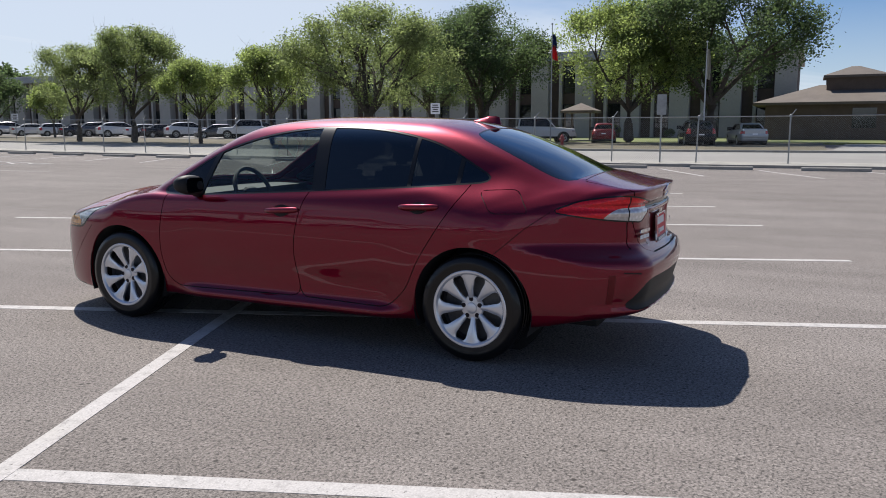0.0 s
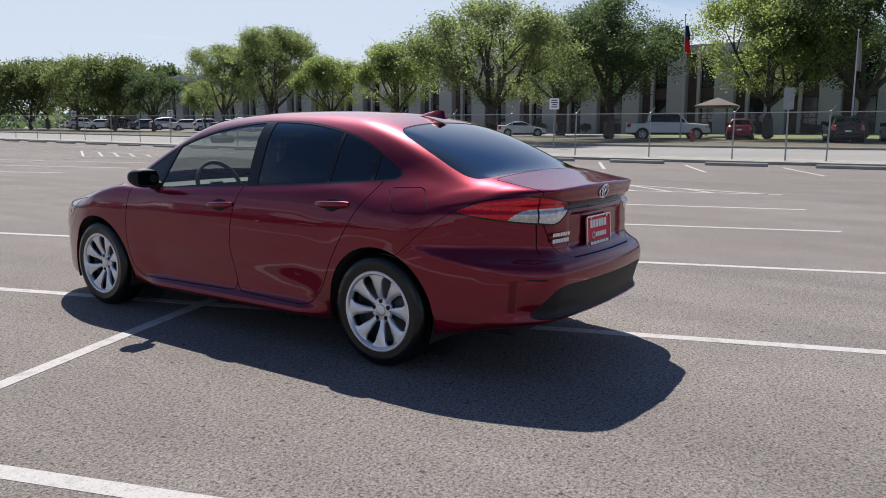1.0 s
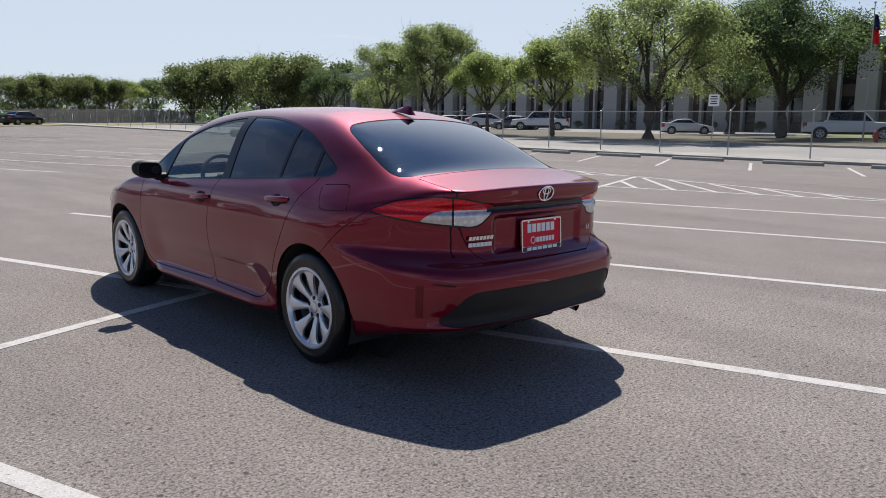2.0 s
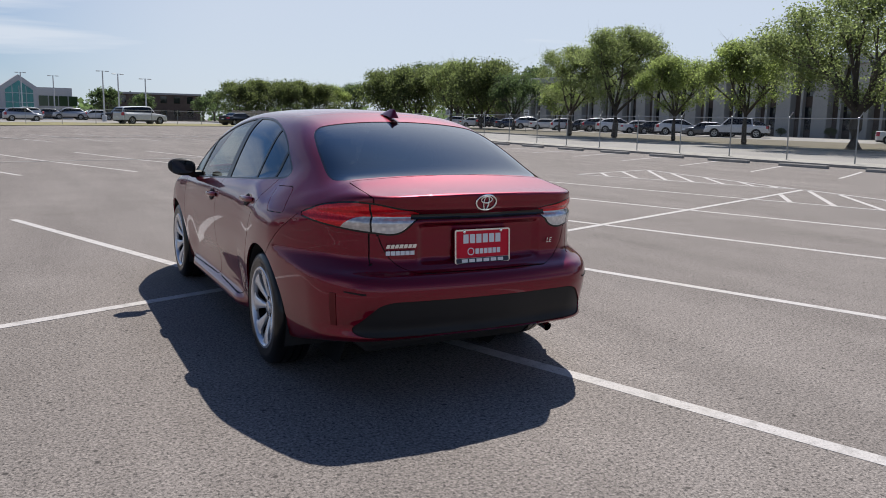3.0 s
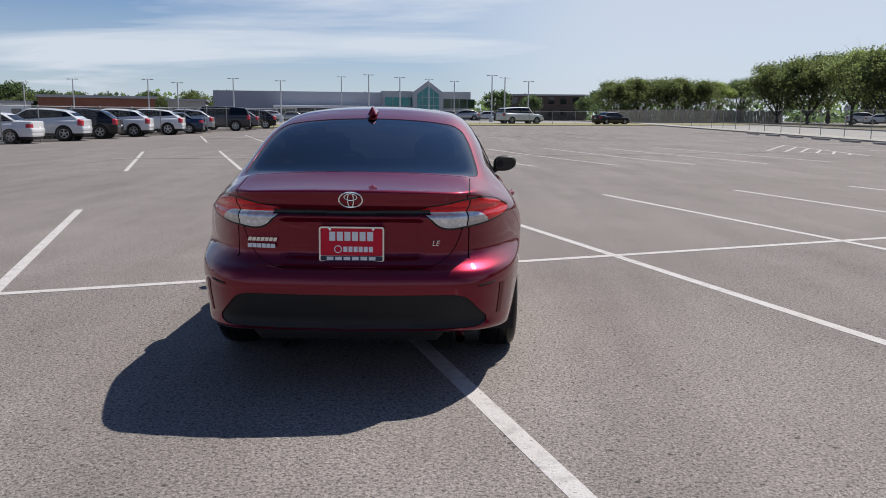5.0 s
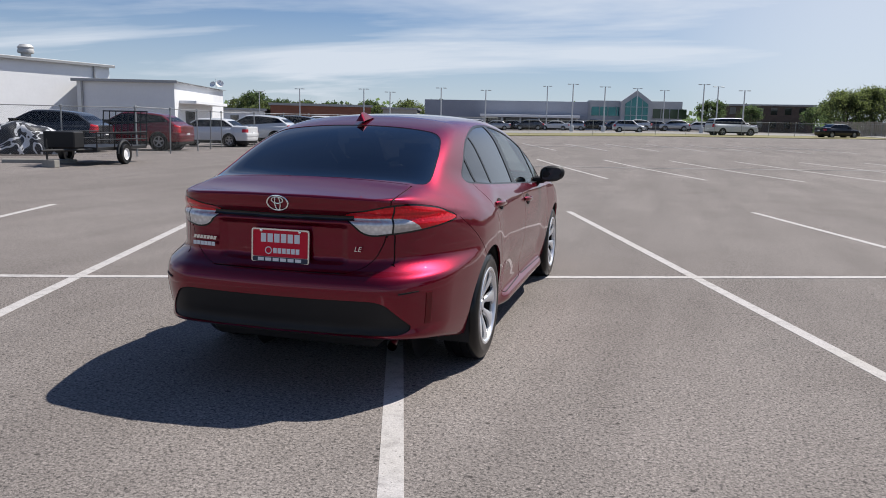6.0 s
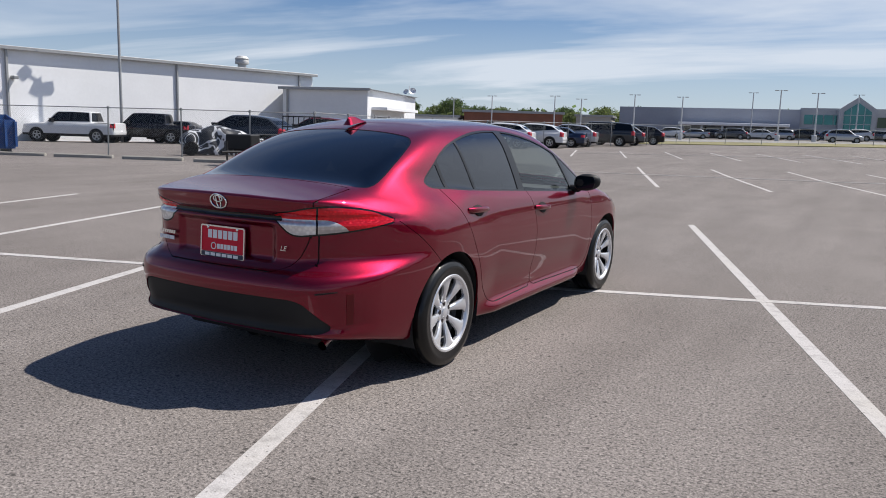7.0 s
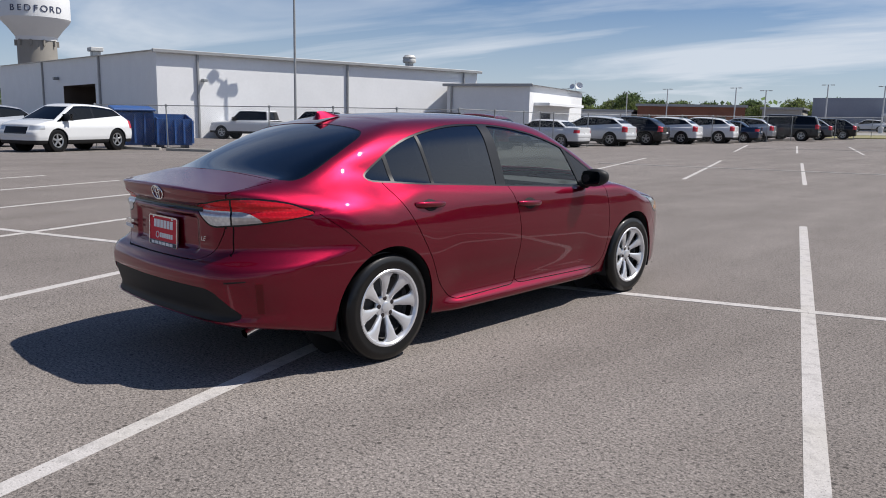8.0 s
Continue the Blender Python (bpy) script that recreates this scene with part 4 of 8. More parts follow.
car = thing("sedan_car", "ruby red four-door sedan, clean and shiny, parked across stall lines", "car")
LR = ((1,), (-1,))
panel("roof_panel", "roof_panel", M_RED, car, (1, -1))
panel("headliner", "", M_HEADLINER, car, (1, -1), depth=0, push=0.03, extra=(NAME == "roof_panel") & (cz > 1.31), label="pale grey roof lining")
panel("hood", "hood", M_RED, car, (1, -1))
lid = panel("trunk_lid", "trunk_lid", M_RED, car, (1, -1))
panel("trim_strip", "lid_strip", M_GLOSSBLACK, lid, (1, -1), label="black strip between the lamps")
rear_bumper = panel("rear_bumper", "rear_bumper", M_RED, car, (1, -1))
panel("valance", "valance", M_BLACK, rear_bumper, (1, -1), push=0.006, label="matt black lower bumper insert")
front_bumper = panel("front_bumper", "front_bumper", M_RED, car, (1, -1))
panel("underbody", "underbody", M_UNDER, car, (1, -1), depth=0)
panel("panel_gap", "gap", M_GAP, car, (1, -1), depth=0, push=0.006)
panel("rear_window", "rear_window", M_GLASS_REAR, car, (1, -1), depth=0, push=0.003, label="dark tinted rear window")
panel("rear_window_seal", "rear_seal", M_GLOSSBLACK, car, (1, -1), push=0.002)
panel("windshield", "windshield", M_WSHIELD, car, (1, -1), depth=0, push=0.002)
for sg in LR:
    fender = panel("front_fender", "front_fender", M_RED, car, sg)
    quarter = panel("quarter_panel", "quarter_panel", M_RED, car, sg)
    panel("fuel_door", "fuel_door", M_RED, quarter, sg, depth=0.006 if sg == (-1,) else 0.0)
    panel("fuel_door_gap", "fuel_gap", M_GAP if sg == (-1,) else M_RED, quarter, sg, depth=0, push=0.004 if sg == (-1,) else 0.0)
    panel("quarter_glass", "quarter_glass", M_GLASS_T, quarter, sg, depth=0, push=0.004)
    panel("sill", "sill", M_RED, car, sg)
    panel("window_trim", "window_trim", M_TRIM, car, sg, push=0.001)
    fd = panel("front_door", "front_door", M_RED, car, sg)
    panel("front_door_glass", "front_glass", M_GLASS, fd, sg, depth=0, push=0.005, label="lightly tinted door glass")
    panel("corner_glass", "corner_glass", M_GLOSSBLACK, fd, sg, depth=0, push=0.003)
    panel("front_door_lining", "front_door", M_DOORCARD, fd, sg, depth=0, push=0.045)
    rd = panel("rear_door", "rear_door", M_RED, car, sg)
    panel("rear_door_glass", "rear_glass", M_GLASS_T, rd, sg, depth=0, push=0.005, label="dark tinted door glass")
    panel("vent_glass", "vent_glass", M_GLASS_T, rd, sg, depth=0, push=0.004)
    panel("rear_door_lining", "rear_door", M_DOORCARD, rd, sg, depth=0, push=0.045)
    lamp = panel("tail_lamp", "lamp_bezel", M_GLOSSBLACK, car, sg, push=0.002)
    panel("red_lens", "lamp_red", M_LENS_RED, lamp, sg, depth=0.02)
    panel("clear_lens", "lamp_clear", M_LENS_SMOKE, lamp, sg, depth=0.02)
    panel("inner_red_lens", "lid_lamp_red", M_LENS_RED, lamp, sg, depth=0.02)
    panel("inner_clear_lens", "lid_lamp_clear", M_LENS_CLEAR, lamp, sg, depth=0.02)
    head = panel("head_lamp", "head_rim", M_GLOSSBLACK, car, sg, depth=0.02, push=0.002, label="clear headlamp with amber side in a black surround")
    panel("head_lens", "head_lamp", M_HEAD, head, sg, depth=0.02)
    panel("amber_lens", "head_amber", M_AMBER, head, sg, depth=0.02)

# ---- the sedan's wheels, mirrors, handles, plate, cabin ----
def stick(points, off):
    """Points laid on the sedan's skin, off metres out of it."""
    p = np.array(points, float)
    for _ in range(6):
        v, g = slope_of(sedan_field, p)
        p = p - (v / np.maximum((g**2).sum(1), 0.05))[:, None] * g
    _, g = slope_of(sedan_field, p)
    return p + off * g / np.linalg.norm(g, axis=1)[:, None]


def patch(name, rows, material, parent, off=0.002, depth=0.006, label=""):
    """A raised patch on the skin; rows is a grid of rough places."""
    n, k = len(rows), len(rows[0])
    flat = [p for r in rows for p in r]
    out, low_ = stick(flat, off), stick(flat, off - depth)
    bm = bmesh.new()
    a, b = [bm.verts.new(p) for p in out], [bm.verts.new(p) for p in low_]
    for i in range(n - 1):
        for j in range(k - 1):
            bm.faces.new((a[i * k + j], a[i * k + j + 1], a[(i + 1) * k + j + 1], a[(i + 1) * k + j]))
    rim = [j for j in range(k)] + [i * k + k - 1 for i in range(1, n)] + [(n - 1) * k + j for j in range(k - 2, -1, -1)] + [i * k for i in range(n - 2, 0, -1)]
    for s, t in zip(rim, rim[1:] + rim[:1]):
        bm.faces.new((a[s], a[t], b[t], b[s]))
    bmesh.ops.recalc_face_normals(bm, faces=bm.faces)
    return part(name, bm, material, parent, label)


def wheel_tyre(parent):
    bm = bmesh.new()
    prof = [(0.203, -0.085), (0.212, -0.098), (0.235, -0.103), (0.27, -0.104), (0.295, -0.099), (0.309, -0.086), (0.314, -0.070), (0.3155, -0.050), (0.309, -0.048), (0.309, -0.041), (0.316, -0.039), (0.316, -0.006), (0.309, -0.004), (0.309, 0.004), (0.316, 0.006), (0.316, 0.039), (0.309, 0.041), (0.309, 0.048), (0.3155, 0.050), (0.314, 0.070), (0.309, 0.086), (0.295, 0.099), (0.278, 0.1035), (0.274, 0.1055), (0.262, 0.1055), (0.258, 0.104), (0.235, 0.103), (0.212, 0.098), (0.203, 0.085), (0.2, 0.0)]
    lathe(bm, prof, 56, pose(0, 0, 0, 0, 90, 0), close=True)
    bmesh.ops.recalc_face_normals(bm, faces=bm.faces)
    return part("tyre", bm, M_TYRE, parent, angle=30)


def wheel_cover(parent):
    """Silver cover: a rim, eight swept blades, a hub with lug pockets painted as five dark discs."""
    turn = pose(0, 0, 0, 0, 90, 0)
    bm = bmesh.new()
    lathe(bm, [(0.178, 0.066), (0.181, 0.079), (0.190, 0.089), (0.200, 0.090), (0.206, 0.084), (0.205, 0.060), (0.18, 0.055)], 56, turn, close=True)
    bmesh.ops.recalc_face_normals(bm, faces=bm.faces)
    cover = part("wheel_cover", bm, M_SILVER, parent, "silver eight-spoke wheel cover")
    bm = bmesh.new()
    lathe(bm, [(0.0, 0.056), (0.024, 0.056), (0.028, 0.0535), (0.030, 0.048), (0.058, 0.044), (0.064, 0.036), (0.062, 0.02), (0.0, 0.02)], 40, turn)
    bmesh.ops.recalc_face_normals(bm, faces=bm.faces)
    part("hub", bm, M_SILVER, cover)
    bm = bmesh.new()
    across, out = 6, 12
    half = curve_of((0.0, 0.0130), (0.22, 0.0148), (0.6, 0.0255), (0.84, 0.0350), (0.93, 0.046), (1.0, 0.064))
    rise = curve_of((0.0, 0.045), (0.3, 0.060), (0.7, 0.075), (1.0, 0.080))
    grid, under = [], []
    for i in range(out + 1):
        s = i / out
        r = 0.045 + (0.186 - 0.045) * s
        sweep = radians(-1.5 + 3 * s)
        row, row2 = [], []
        for j in range(across + 1):
            u = (j / across - 0.5) * 2
            lat = float(half(s)) * u
            dip = 0.012 * max(0.0, abs(u) - 0.55) + 0.002 * u * u
            a = sweep + lat / r
            row.append(bm.verts.new((float(rise(s)) - dip, r * math.sin(a), r * math.cos(a))))
            row2.append(bm.verts.new((float(rise(s)) - dip - 0.014, r * math.sin(a * 0.98), r * math.cos(a * 0.98))))
        grid.append(row)
        under.append(row2)
    for i in range(out):
        for j in range(across):
            bm.faces.new((grid[i][j], grid[i][j + 1], grid[i + 1][j + 1], grid[i + 1][j]))
        bm.faces.new((grid[i][0], grid[i + 1][0], under[i + 1][0], under[i][0]))
        bm.faces.new((grid[i + 1][-1], grid[i][-1], under[i][-1], under[i + 1][-1]))
    bmesh.ops.recalc_face_normals(bm, faces=bm.faces)
    blade = part("spoke", bm, M_SILVER, cover, angle=50)
    for k in range(1, 8):
        o = new("spoke", blade.data)
        o.parent = cover
        o.matrix_local = pose(0, 0, 0, 45 * k, 0, 0)
    # solid dark discs, the shade of the lug recesses put into their colour
    lug = None
    for k in range(5):
        if lug is None:
            bm = bmesh.new()
            lathe(bm, [(0.0, 0.0485), (0.0090, 0.0485), (0.0122, 0.0475), (0.0122, 0.03)], 14, turn)
            bmesh.ops.recalc_face_normals(bm, faces=bm.faces)
            lug = part("lug_pocket", bm, M_GAP, cover)
            lug.data.transform(pose(0, 0, 0.047))
            o = lug
        else:
            o = new("lug_pocket", lug.data)
            o.parent = cover
        o.matrix_local = pose(0, 0, 0, 72 * k, 0, 0)
    cover.matrix_basis = pose(0.015, 0, 0) @ Matrix.Diagonal((1, 1.12, 1.12, 1))
    return cover


def wheel_at(x, y, flip, spin):
    w = new("wheel")
    w.parent = car
    w.matrix_local = pose(x, y, AXLE_Z, 0, 0, 180 if flip else 0) @ pose(0, 0, 0, spin)
    return w


first = wheel_at(0.765, REAR_Y, False, 8)
wheel_tyre(first)
wheel_cover(first)
bm = bmesh.new()
lathe(bm, [(0.0, 0.012), (0.07, 0.02), (0.12, 0.0), (0.19, 0.006), (0.2, 0.03), (0.2, -0.09), (0.0, -0.09)], 40, pose(0, 0, 0, 0, 90, 0))
bmesh.ops.recalc_face_normals(bm, faces=bm.faces)
part("steel_wheel", bm, M_STEEL, first)
for x, y, flip, spin in ((0.765, FRONT_Y, False, 31), (-0.765, REAR_Y, True, 4), (-0.765, FRONT_Y, True, 20)):
    w = wheel_at(x, y, flip, spin)
    for ch in first.children:
        o = new(ch.name.split(".")[0], ch.data)
        o.parent = w
        if "label" in ch:
            o["label"] = ch["label"]
        o.matrix_basis = ch.matrix_basis.copy()
        for sub in ch.children:
            so = new(sub.name.split(".")[0], sub.data)
            so.parent = o
            so.matrix_basis = sub.matrix_basis.copy()

M_REFLECT = surface("dark_red_reflector", (0.13, 0.004, 0.008), rough=0.35, vary=0.1, bump=0, spec=0.3)
for sg in (1, -1):
    for yc in (REAR_Y, FRONT_Y):
        bm = bmesh.new()
        prev = None
        n = 28
        for k in range(n + 1):
            a = radians(-22 + 224 * k / n)
            cyy, czz = yc + (ARCH + 0.004) * math.cos(a), AXLE_Z + (ARCH + 0.004) * math.sin(a)
            xo = float(P_WIDE(cyy)) - 0.025
            row = [bm.verts.new((sg * x, cyy, czz)) for x in (0.50, 0.68, xo)]
            if prev:
                for i in range(2):
                    bm.faces.new((prev[i], prev[i + 1], row[i + 1], row[i]))
            prev = row
        lathe(bm, [(0.0, 0.0), (ARCH + 0.004, 0.0)], 40, pose(sg * 0.50, yc, AXLE_Z, 0, 90, 0))
        part("wheel_well", bm, M_UNDER, car)
    # mirror
    mir = new("door_mirror")
    mir.parent = car
    bm = bmesh.new()
    bmesh.ops.create_icosphere(bm, subdivisions=3, radius=1.0)
    for v in bm.verts:
        x, y, z = v.co
        back_ = ease(0.1, -0.5, np.array(y))
        v.co = Vector((sg * (0.945 + 0.098 * np.sign(x) * abs(x) ** 0.75), 0.615 + (0.085 if y > 0 else 0.045) * y + 0.02 * x * 1.0, 0.985 + 0.066 * np.sign(z) * abs(z) ** 0.75 * (1 - 0.18 * max(0, x)) + 0.008 * x))
    part("mirror_housing", bm, M_BLACK, mir, "black door mirror housing")
    bm = bmesh.new()
    slab(bm, [tuple(p) for p in rounded([(-0.078, -0.05), (0.075, -0.042), (0.075, 0.048), (-0.078, 0.05)], 0.03)], 0, 0.003, pose(sg * 0.945, 0.572, 0.985, 90, 0, 0))
    part("mirror_pane", bm, surface("dark_mirror_glass", (0.045, 0.048, 0.055), rough=0.03, metal=1.0, vary=0.02, bump=0) if sg == 1 else bpy.data.materials["dark_mirror_glass"], mir)
    bm = bmesh.new()
    tube(bm, [(sg * 0.80, 0.66, 0.925), (sg * 0.86, 0.65, 0.928), (sg * 0.90, 0.63, 0.945)], [0.034, 0.028, 0.022], 10)
    part("mirror_foot", bm, M_BLACK, mir)
    # handles
    for y0, z0, tilt in ((-1.02, 0.893, -0.03), (-0.05, 0.837, -0.045)):
        # a raised dark patch paints the shade of the hollow behind the handle
        rows = [[(sg * 0.86, y0 - 0.075 + 0.15 * i / 6, z0 - 0.042 * math.sin(math.pi * (0.06 + 0.88 * i / 6)) * (1 - 1.9 * j) + tilt * (i / 6 - 0.5) * 0.15) for j in (0, 0.25, 0.5, 0.75, 1)] for i in range(7)]
        patch("handle_bowl", rows, M_GAP, car, off=0.006, depth=0.012)
        hx = float(abs(stick([(sg * 0.86, y0, z0)], 0.0)[0][0]))
        bm = bmesh.new()
        ys = [-0.125, -0.10, -0.06, 0.0, 0.06, 0.10, 0.125]
        tube(bm, [(sg * (hx + o), y0 + yy, z0 + tilt * yy) for yy, o in zip(ys, (0.0, 0.013, 0.020, 0.021, 0.020, 0.013, 0.0))], [0.010, 0.0135, 0.0145, 0.0145, 0.0145, 0.0135, 0.010], 12)
        for v in bm.verts:
            v.co.z = z0 + (v.co.z - z0) * 1.25
        part("door_handle", bm, M_RED, car)
    # slim upright reflector at the bumper's corner; the groove over it is painted shade
    zz = [0.385 + (0.55 - 0.385) * i / 6 for i in range(7)]
    patch("reflector", [[(sg * (0.742 - 0.02 * (z - 0.385) / 0.165), -2.155, z), (sg * (0.760 - 0.012 * (z - 0.385) / 0.165), -2.125, z)] for z in zz], M_REFLECT, rear_bumper, off=0.003, depth=0.010, label="slim dark red reflector")
    patch("bumper_groove", [[(sg * (0.60 + 0.16 * i / 6), -2.24, 0.556 + 0.012 * i / 6), (sg * (0.60 + 0.16 * i / 6), -2.24, 0.549 + 0.012 * i / 6)] for i in range(7)], M_GAP, rear_bumper, off=0.004, depth=0.01)
    patch("side_marker", [[(sg * 0.8, 1.84 + 0.02 * i, 0.69), (sg * 0.8, 1.84 + 0.02 * i, 0.66)] for i in range(4)], surface("amber_lens", (0.7, 0.28, 0.05), rough=0.2, bump=0, coat=1.0) if sg == 1 else bpy.data.materials["amber_lens"], car, off=0.003)

# fin aerial
bm = bmesh.new()
prof = [(-1.215, 0.0, 0.017), (-1.20, 0.045, 0.006), (-1.175, 0.046, 0.007), (-1.13, 0.038, 0.010), (-1.08, 0.020, 0.014), (-1.035, 0.004, 0.012), (-1.02, -0.002, 0.006)]
rows = []
for y, h, w in prof:
    zr = float(T_ROOF(y)) - 0.004
    rows.append([bm.verts.new((-0.026 if y < -1.03 else -0.01, y, zr)), bm.verts.new((-w, y, zr + max(h, 0.0) * 0.75 + 0.002)), bm.verts.new((0, y, zr + max(h, 0) + 0.003)), bm.verts.new((w, y, zr + max(h, 0.0) * 0.75 + 0.002)), bm.verts.new((0.026 if y < -1.03 else 0.01, y, zr))])
for a, b in zip(rows, rows[1:]):
    for i in range(4):
        bm.faces.new((a[i], a[i + 1], b[i + 1], b[i]))
bm.faces.new(rows[0][::-1])
bm.faces.new(rows[-1])
bmesh.ops.recalc_face_normals(bm, faces=bm.faces)
part("fin_aerial", bm, M_RED, car, angle=60)

# number plate holder with a dealer's insert, badges
plate = new("plate_insert")
plate.parent = car
plate.matrix_local = pose(0, -2.262, 0.752, 90 - 3, 0, 0)
bm = bmesh.new()
slab(bm, [tuple(p) for p in rounded([(-0.152, -0.077), (0.152, -0.077), (0.152, 0.077), (-0.152, 0.077)], 0.012)], 0.0, 0.004)
part("backing", bm, M_PLATERED, plate, "red dealer insert in the plate holder", smooth=False)
bm = bmesh.new()
oa, ia = rounded([(-0.158, -0.086), (0.158, -0.086), (0.158, 0.083), (-0.158, 0.083)], 0.014), rounded([(-0.150, -0.058), (0.150, -0.058), (0.150, 0.075), (-0.150, 0.075)], 0.008)
for z0, z1 in ((0.001, 0.010),):
    o0, o1 = [bm.verts.new((x, y, z0)) for x, y in oa], [bm.verts.new((x, y, z1)) for x, y in oa]
    i0, i1 = [bm.verts.new((x, y, z0)) for x, y in ia], [bm.verts.new((x, y, z1)) for x, y in ia]
    n = len(oa)
    for k in range(n):
        j = (k + 1) % n
        bm.faces.new((o0[k], o0[j], o1[j], o1[k]))
        bm.faces.new((o1[k], o1[j], i1[j], i1[k]))
        bm.faces.new((i1[k], i1[j], i0[j], i0[k]))
part("plate_frame", bm, M_CHROME, plate, "chrome plate frame")


def bars(x0, x1, z0, z1, count, y, material, parent, name, slant=0.0, gap=0.22, lift=0.0045):
    """A row of plain bars where lettering stands, in the parent's plane."""
    w = (x1 - x0) / count
    for k in range(count):
        bm = bmesh.new()
        a = x0 + k * w
        b = a + w * (1 - gap)
        s = slant * (z1 - z0)
        slab(bm, [(a, z0), (b, z0), (b + s, z1), (a + s, z1)], lift, lift + 0.0018)
        part(name, bm, material, parent, smooth=False)


bars(-0.108, 0.112, 0.014, 0.058, 6, 0, M_WHITEPLASTIC, plate, "lettering_bar")
bars(-0.040, 0.108, -0.040, -0.014, 6, 0, M_WHITEPLASTIC, plate, "lettering_bar")
bm = bmesh.new()
lathe(bm, [(0.019, 0.0045), (0.019, 0.0065), (0.0145, 0.0065), (0.0145, 0.0045)], 24, pose(-0.066, -0.027, 0))
part("round_mark", bm, M_WHITEPLASTIC, plate)
bm = bmesh.new()
slab(bm, [tuple(p) for p in rounded([(-0.150, -0.083), (0.150, -0.083), (0.150, -0.059), (-0.150, -0.059)], 0.006)], 0.010, 0.0115)
part("name_band", bm, surface("navy_frame_band", (0.012, 0.018, 0.05), rough=0.4, vary=0.1, bump=0), plate, "navy band along the foot of the frame", smooth=False)
bars(-0.12, 0.125, -0.079, -0.063, 6, 0, M_WHITEPLASTIC, plate, "lettering_bar", lift=0.0115)
for x in (-0.105, 0.105):
    bm = bmesh.new()
    lathe(bm, [(0.0, 0.013), (0.006, 0.0125), (0.008, 0.010), (0.008, 0.004)], 12, pose(x, 0.071, 0))
    part("plate_screw", bm, M_CHROME, plate)
badge = new("model_badge")
badge.parent = lid
badge.matrix_local = pose(-0.435, -2.2475, 0.757, 90 - 2, 0, -9)
bars(-0.075, 0.075, 0.003, 0.021, 7, 0, M_CHROME, badge, "badge_bar", slant=0.35, gap=0.18)
bars(-0.075, 0.068, -0.030, -0.010, 6, 0, M_WHITEPLASTIC, badge, "badge_bar", gap=0.14)
badge2 = new("trim_badge")
badge2.parent = lid
badge2.matrix_local = pose(0.405, -2.2515, 0.757, 90 - 2, 0, 8)
crv = bpy.data.curves.new("letters", "FONT")
crv.body, crv.size, crv.extrude, crv.align_x, crv.shear = "LE", 0.036, 0.0012, "CENTER", 0.25
tmp = new("letters_source", crv)
me = bpy.data.meshes.new_from_object(tmp.evaluated_get(bpy.context.evaluated_depsgraph_get()))
bpy.data.objects.remove(tmp)
me.materials.append(M_CHROME)
o = new("badge_letters", me)
o.parent = badge2
o.matrix_basis = pose(0, -0.012, 0.005)
bm = bmesh.new()
for rx, rz, w, dz in ((0.056, 0.038, 0.0058, 0), (0.030, 0.0165, 0.0046, 0.014), (0.0145, 0.036, 0.0046, 0)):
    seg, pipe = 40, 8
    ring_ = []
    for i in range(seg):
        a = 2 * math.pi * i / seg
        nrm = Vector((math.cos(a) / rx, 0, math.sin(a) / rz)).normalized()
        ring_.append([bm.verts.new(Vector((rx * math.cos(a), 0, dz + rz * math.sin(a))) + w * (0.75 * math.cos(b) * nrm + 0.6 * math.sin(b) * Vector((0, 1, 0)))) for b in [2 * math.pi * k / pipe for k in range(pipe)]])
    for i in range(seg):
        for k in range(pipe):
            bm.faces.new((ring_[i][k], ring_[(i + 1) % seg][k], ring_[(i + 1) % seg][(k + 1) % pipe], ring_[i][(k + 1) % pipe]))
bmesh.ops.recalc_face_normals(bm, faces=bm.faces)
emb = part("emblem", bm, M_CHROME, lid, "chrome oval emblem")
at_ = stick([(0, -2.30, 0.967)], 0.0)
_, way = slope_of(sedan_field, at_)
way = way[0] / np.linalg.norm(way[0])
emb.matrix_local = Matrix.Translation(Vector(at_[0]) + 0.005 * Vector(way)) @ pose(0, 0, 0, -math.degrees(math.asin(way[2])), 0, 0)


# tail pipe
bm = bmesh.new()
tube(bm, [(0.50, -1.85, 0.27), (0.52, -2.0, 0.262), (0.53, -2.06, 0.252), (0.535, -2.105, 0.24)], 0.024, 16, caps=False)
part("tail_pipe", bm, M_CHROME, car)
bm = bmesh.new()
box(bm, -0.55, -2.05, 0.2, 0.45, -1.75, 0.33, 0.04)
box(bm, -0.62, -1.7, 0.17, 0.62, 1.9, 0.235, 0.02)
part("floor_pan", bm, M_UNDER, car)

# cabin
bm = bmesh.new()
box(bm, -0.70, -1.35, 0.40, 0.70, 1.2, 0.46, 0.01)
box(bm, -0.56, -1.84, 0.90, 0.56, -1.32, 1.035, 0.03)
part("cabin_floor", bm, M_CABIN, car)
bm = bmesh.new()
box(bm, -0.70, 0.72, 0.62, 0.70, 1.28, 0.90, 0.07, seg=3)
box(bm, -0.12, 0.15, 0.42, 0.12, 0.75, 0.66, 0.04)
part("dashboard", bm, M_CABIN, car)


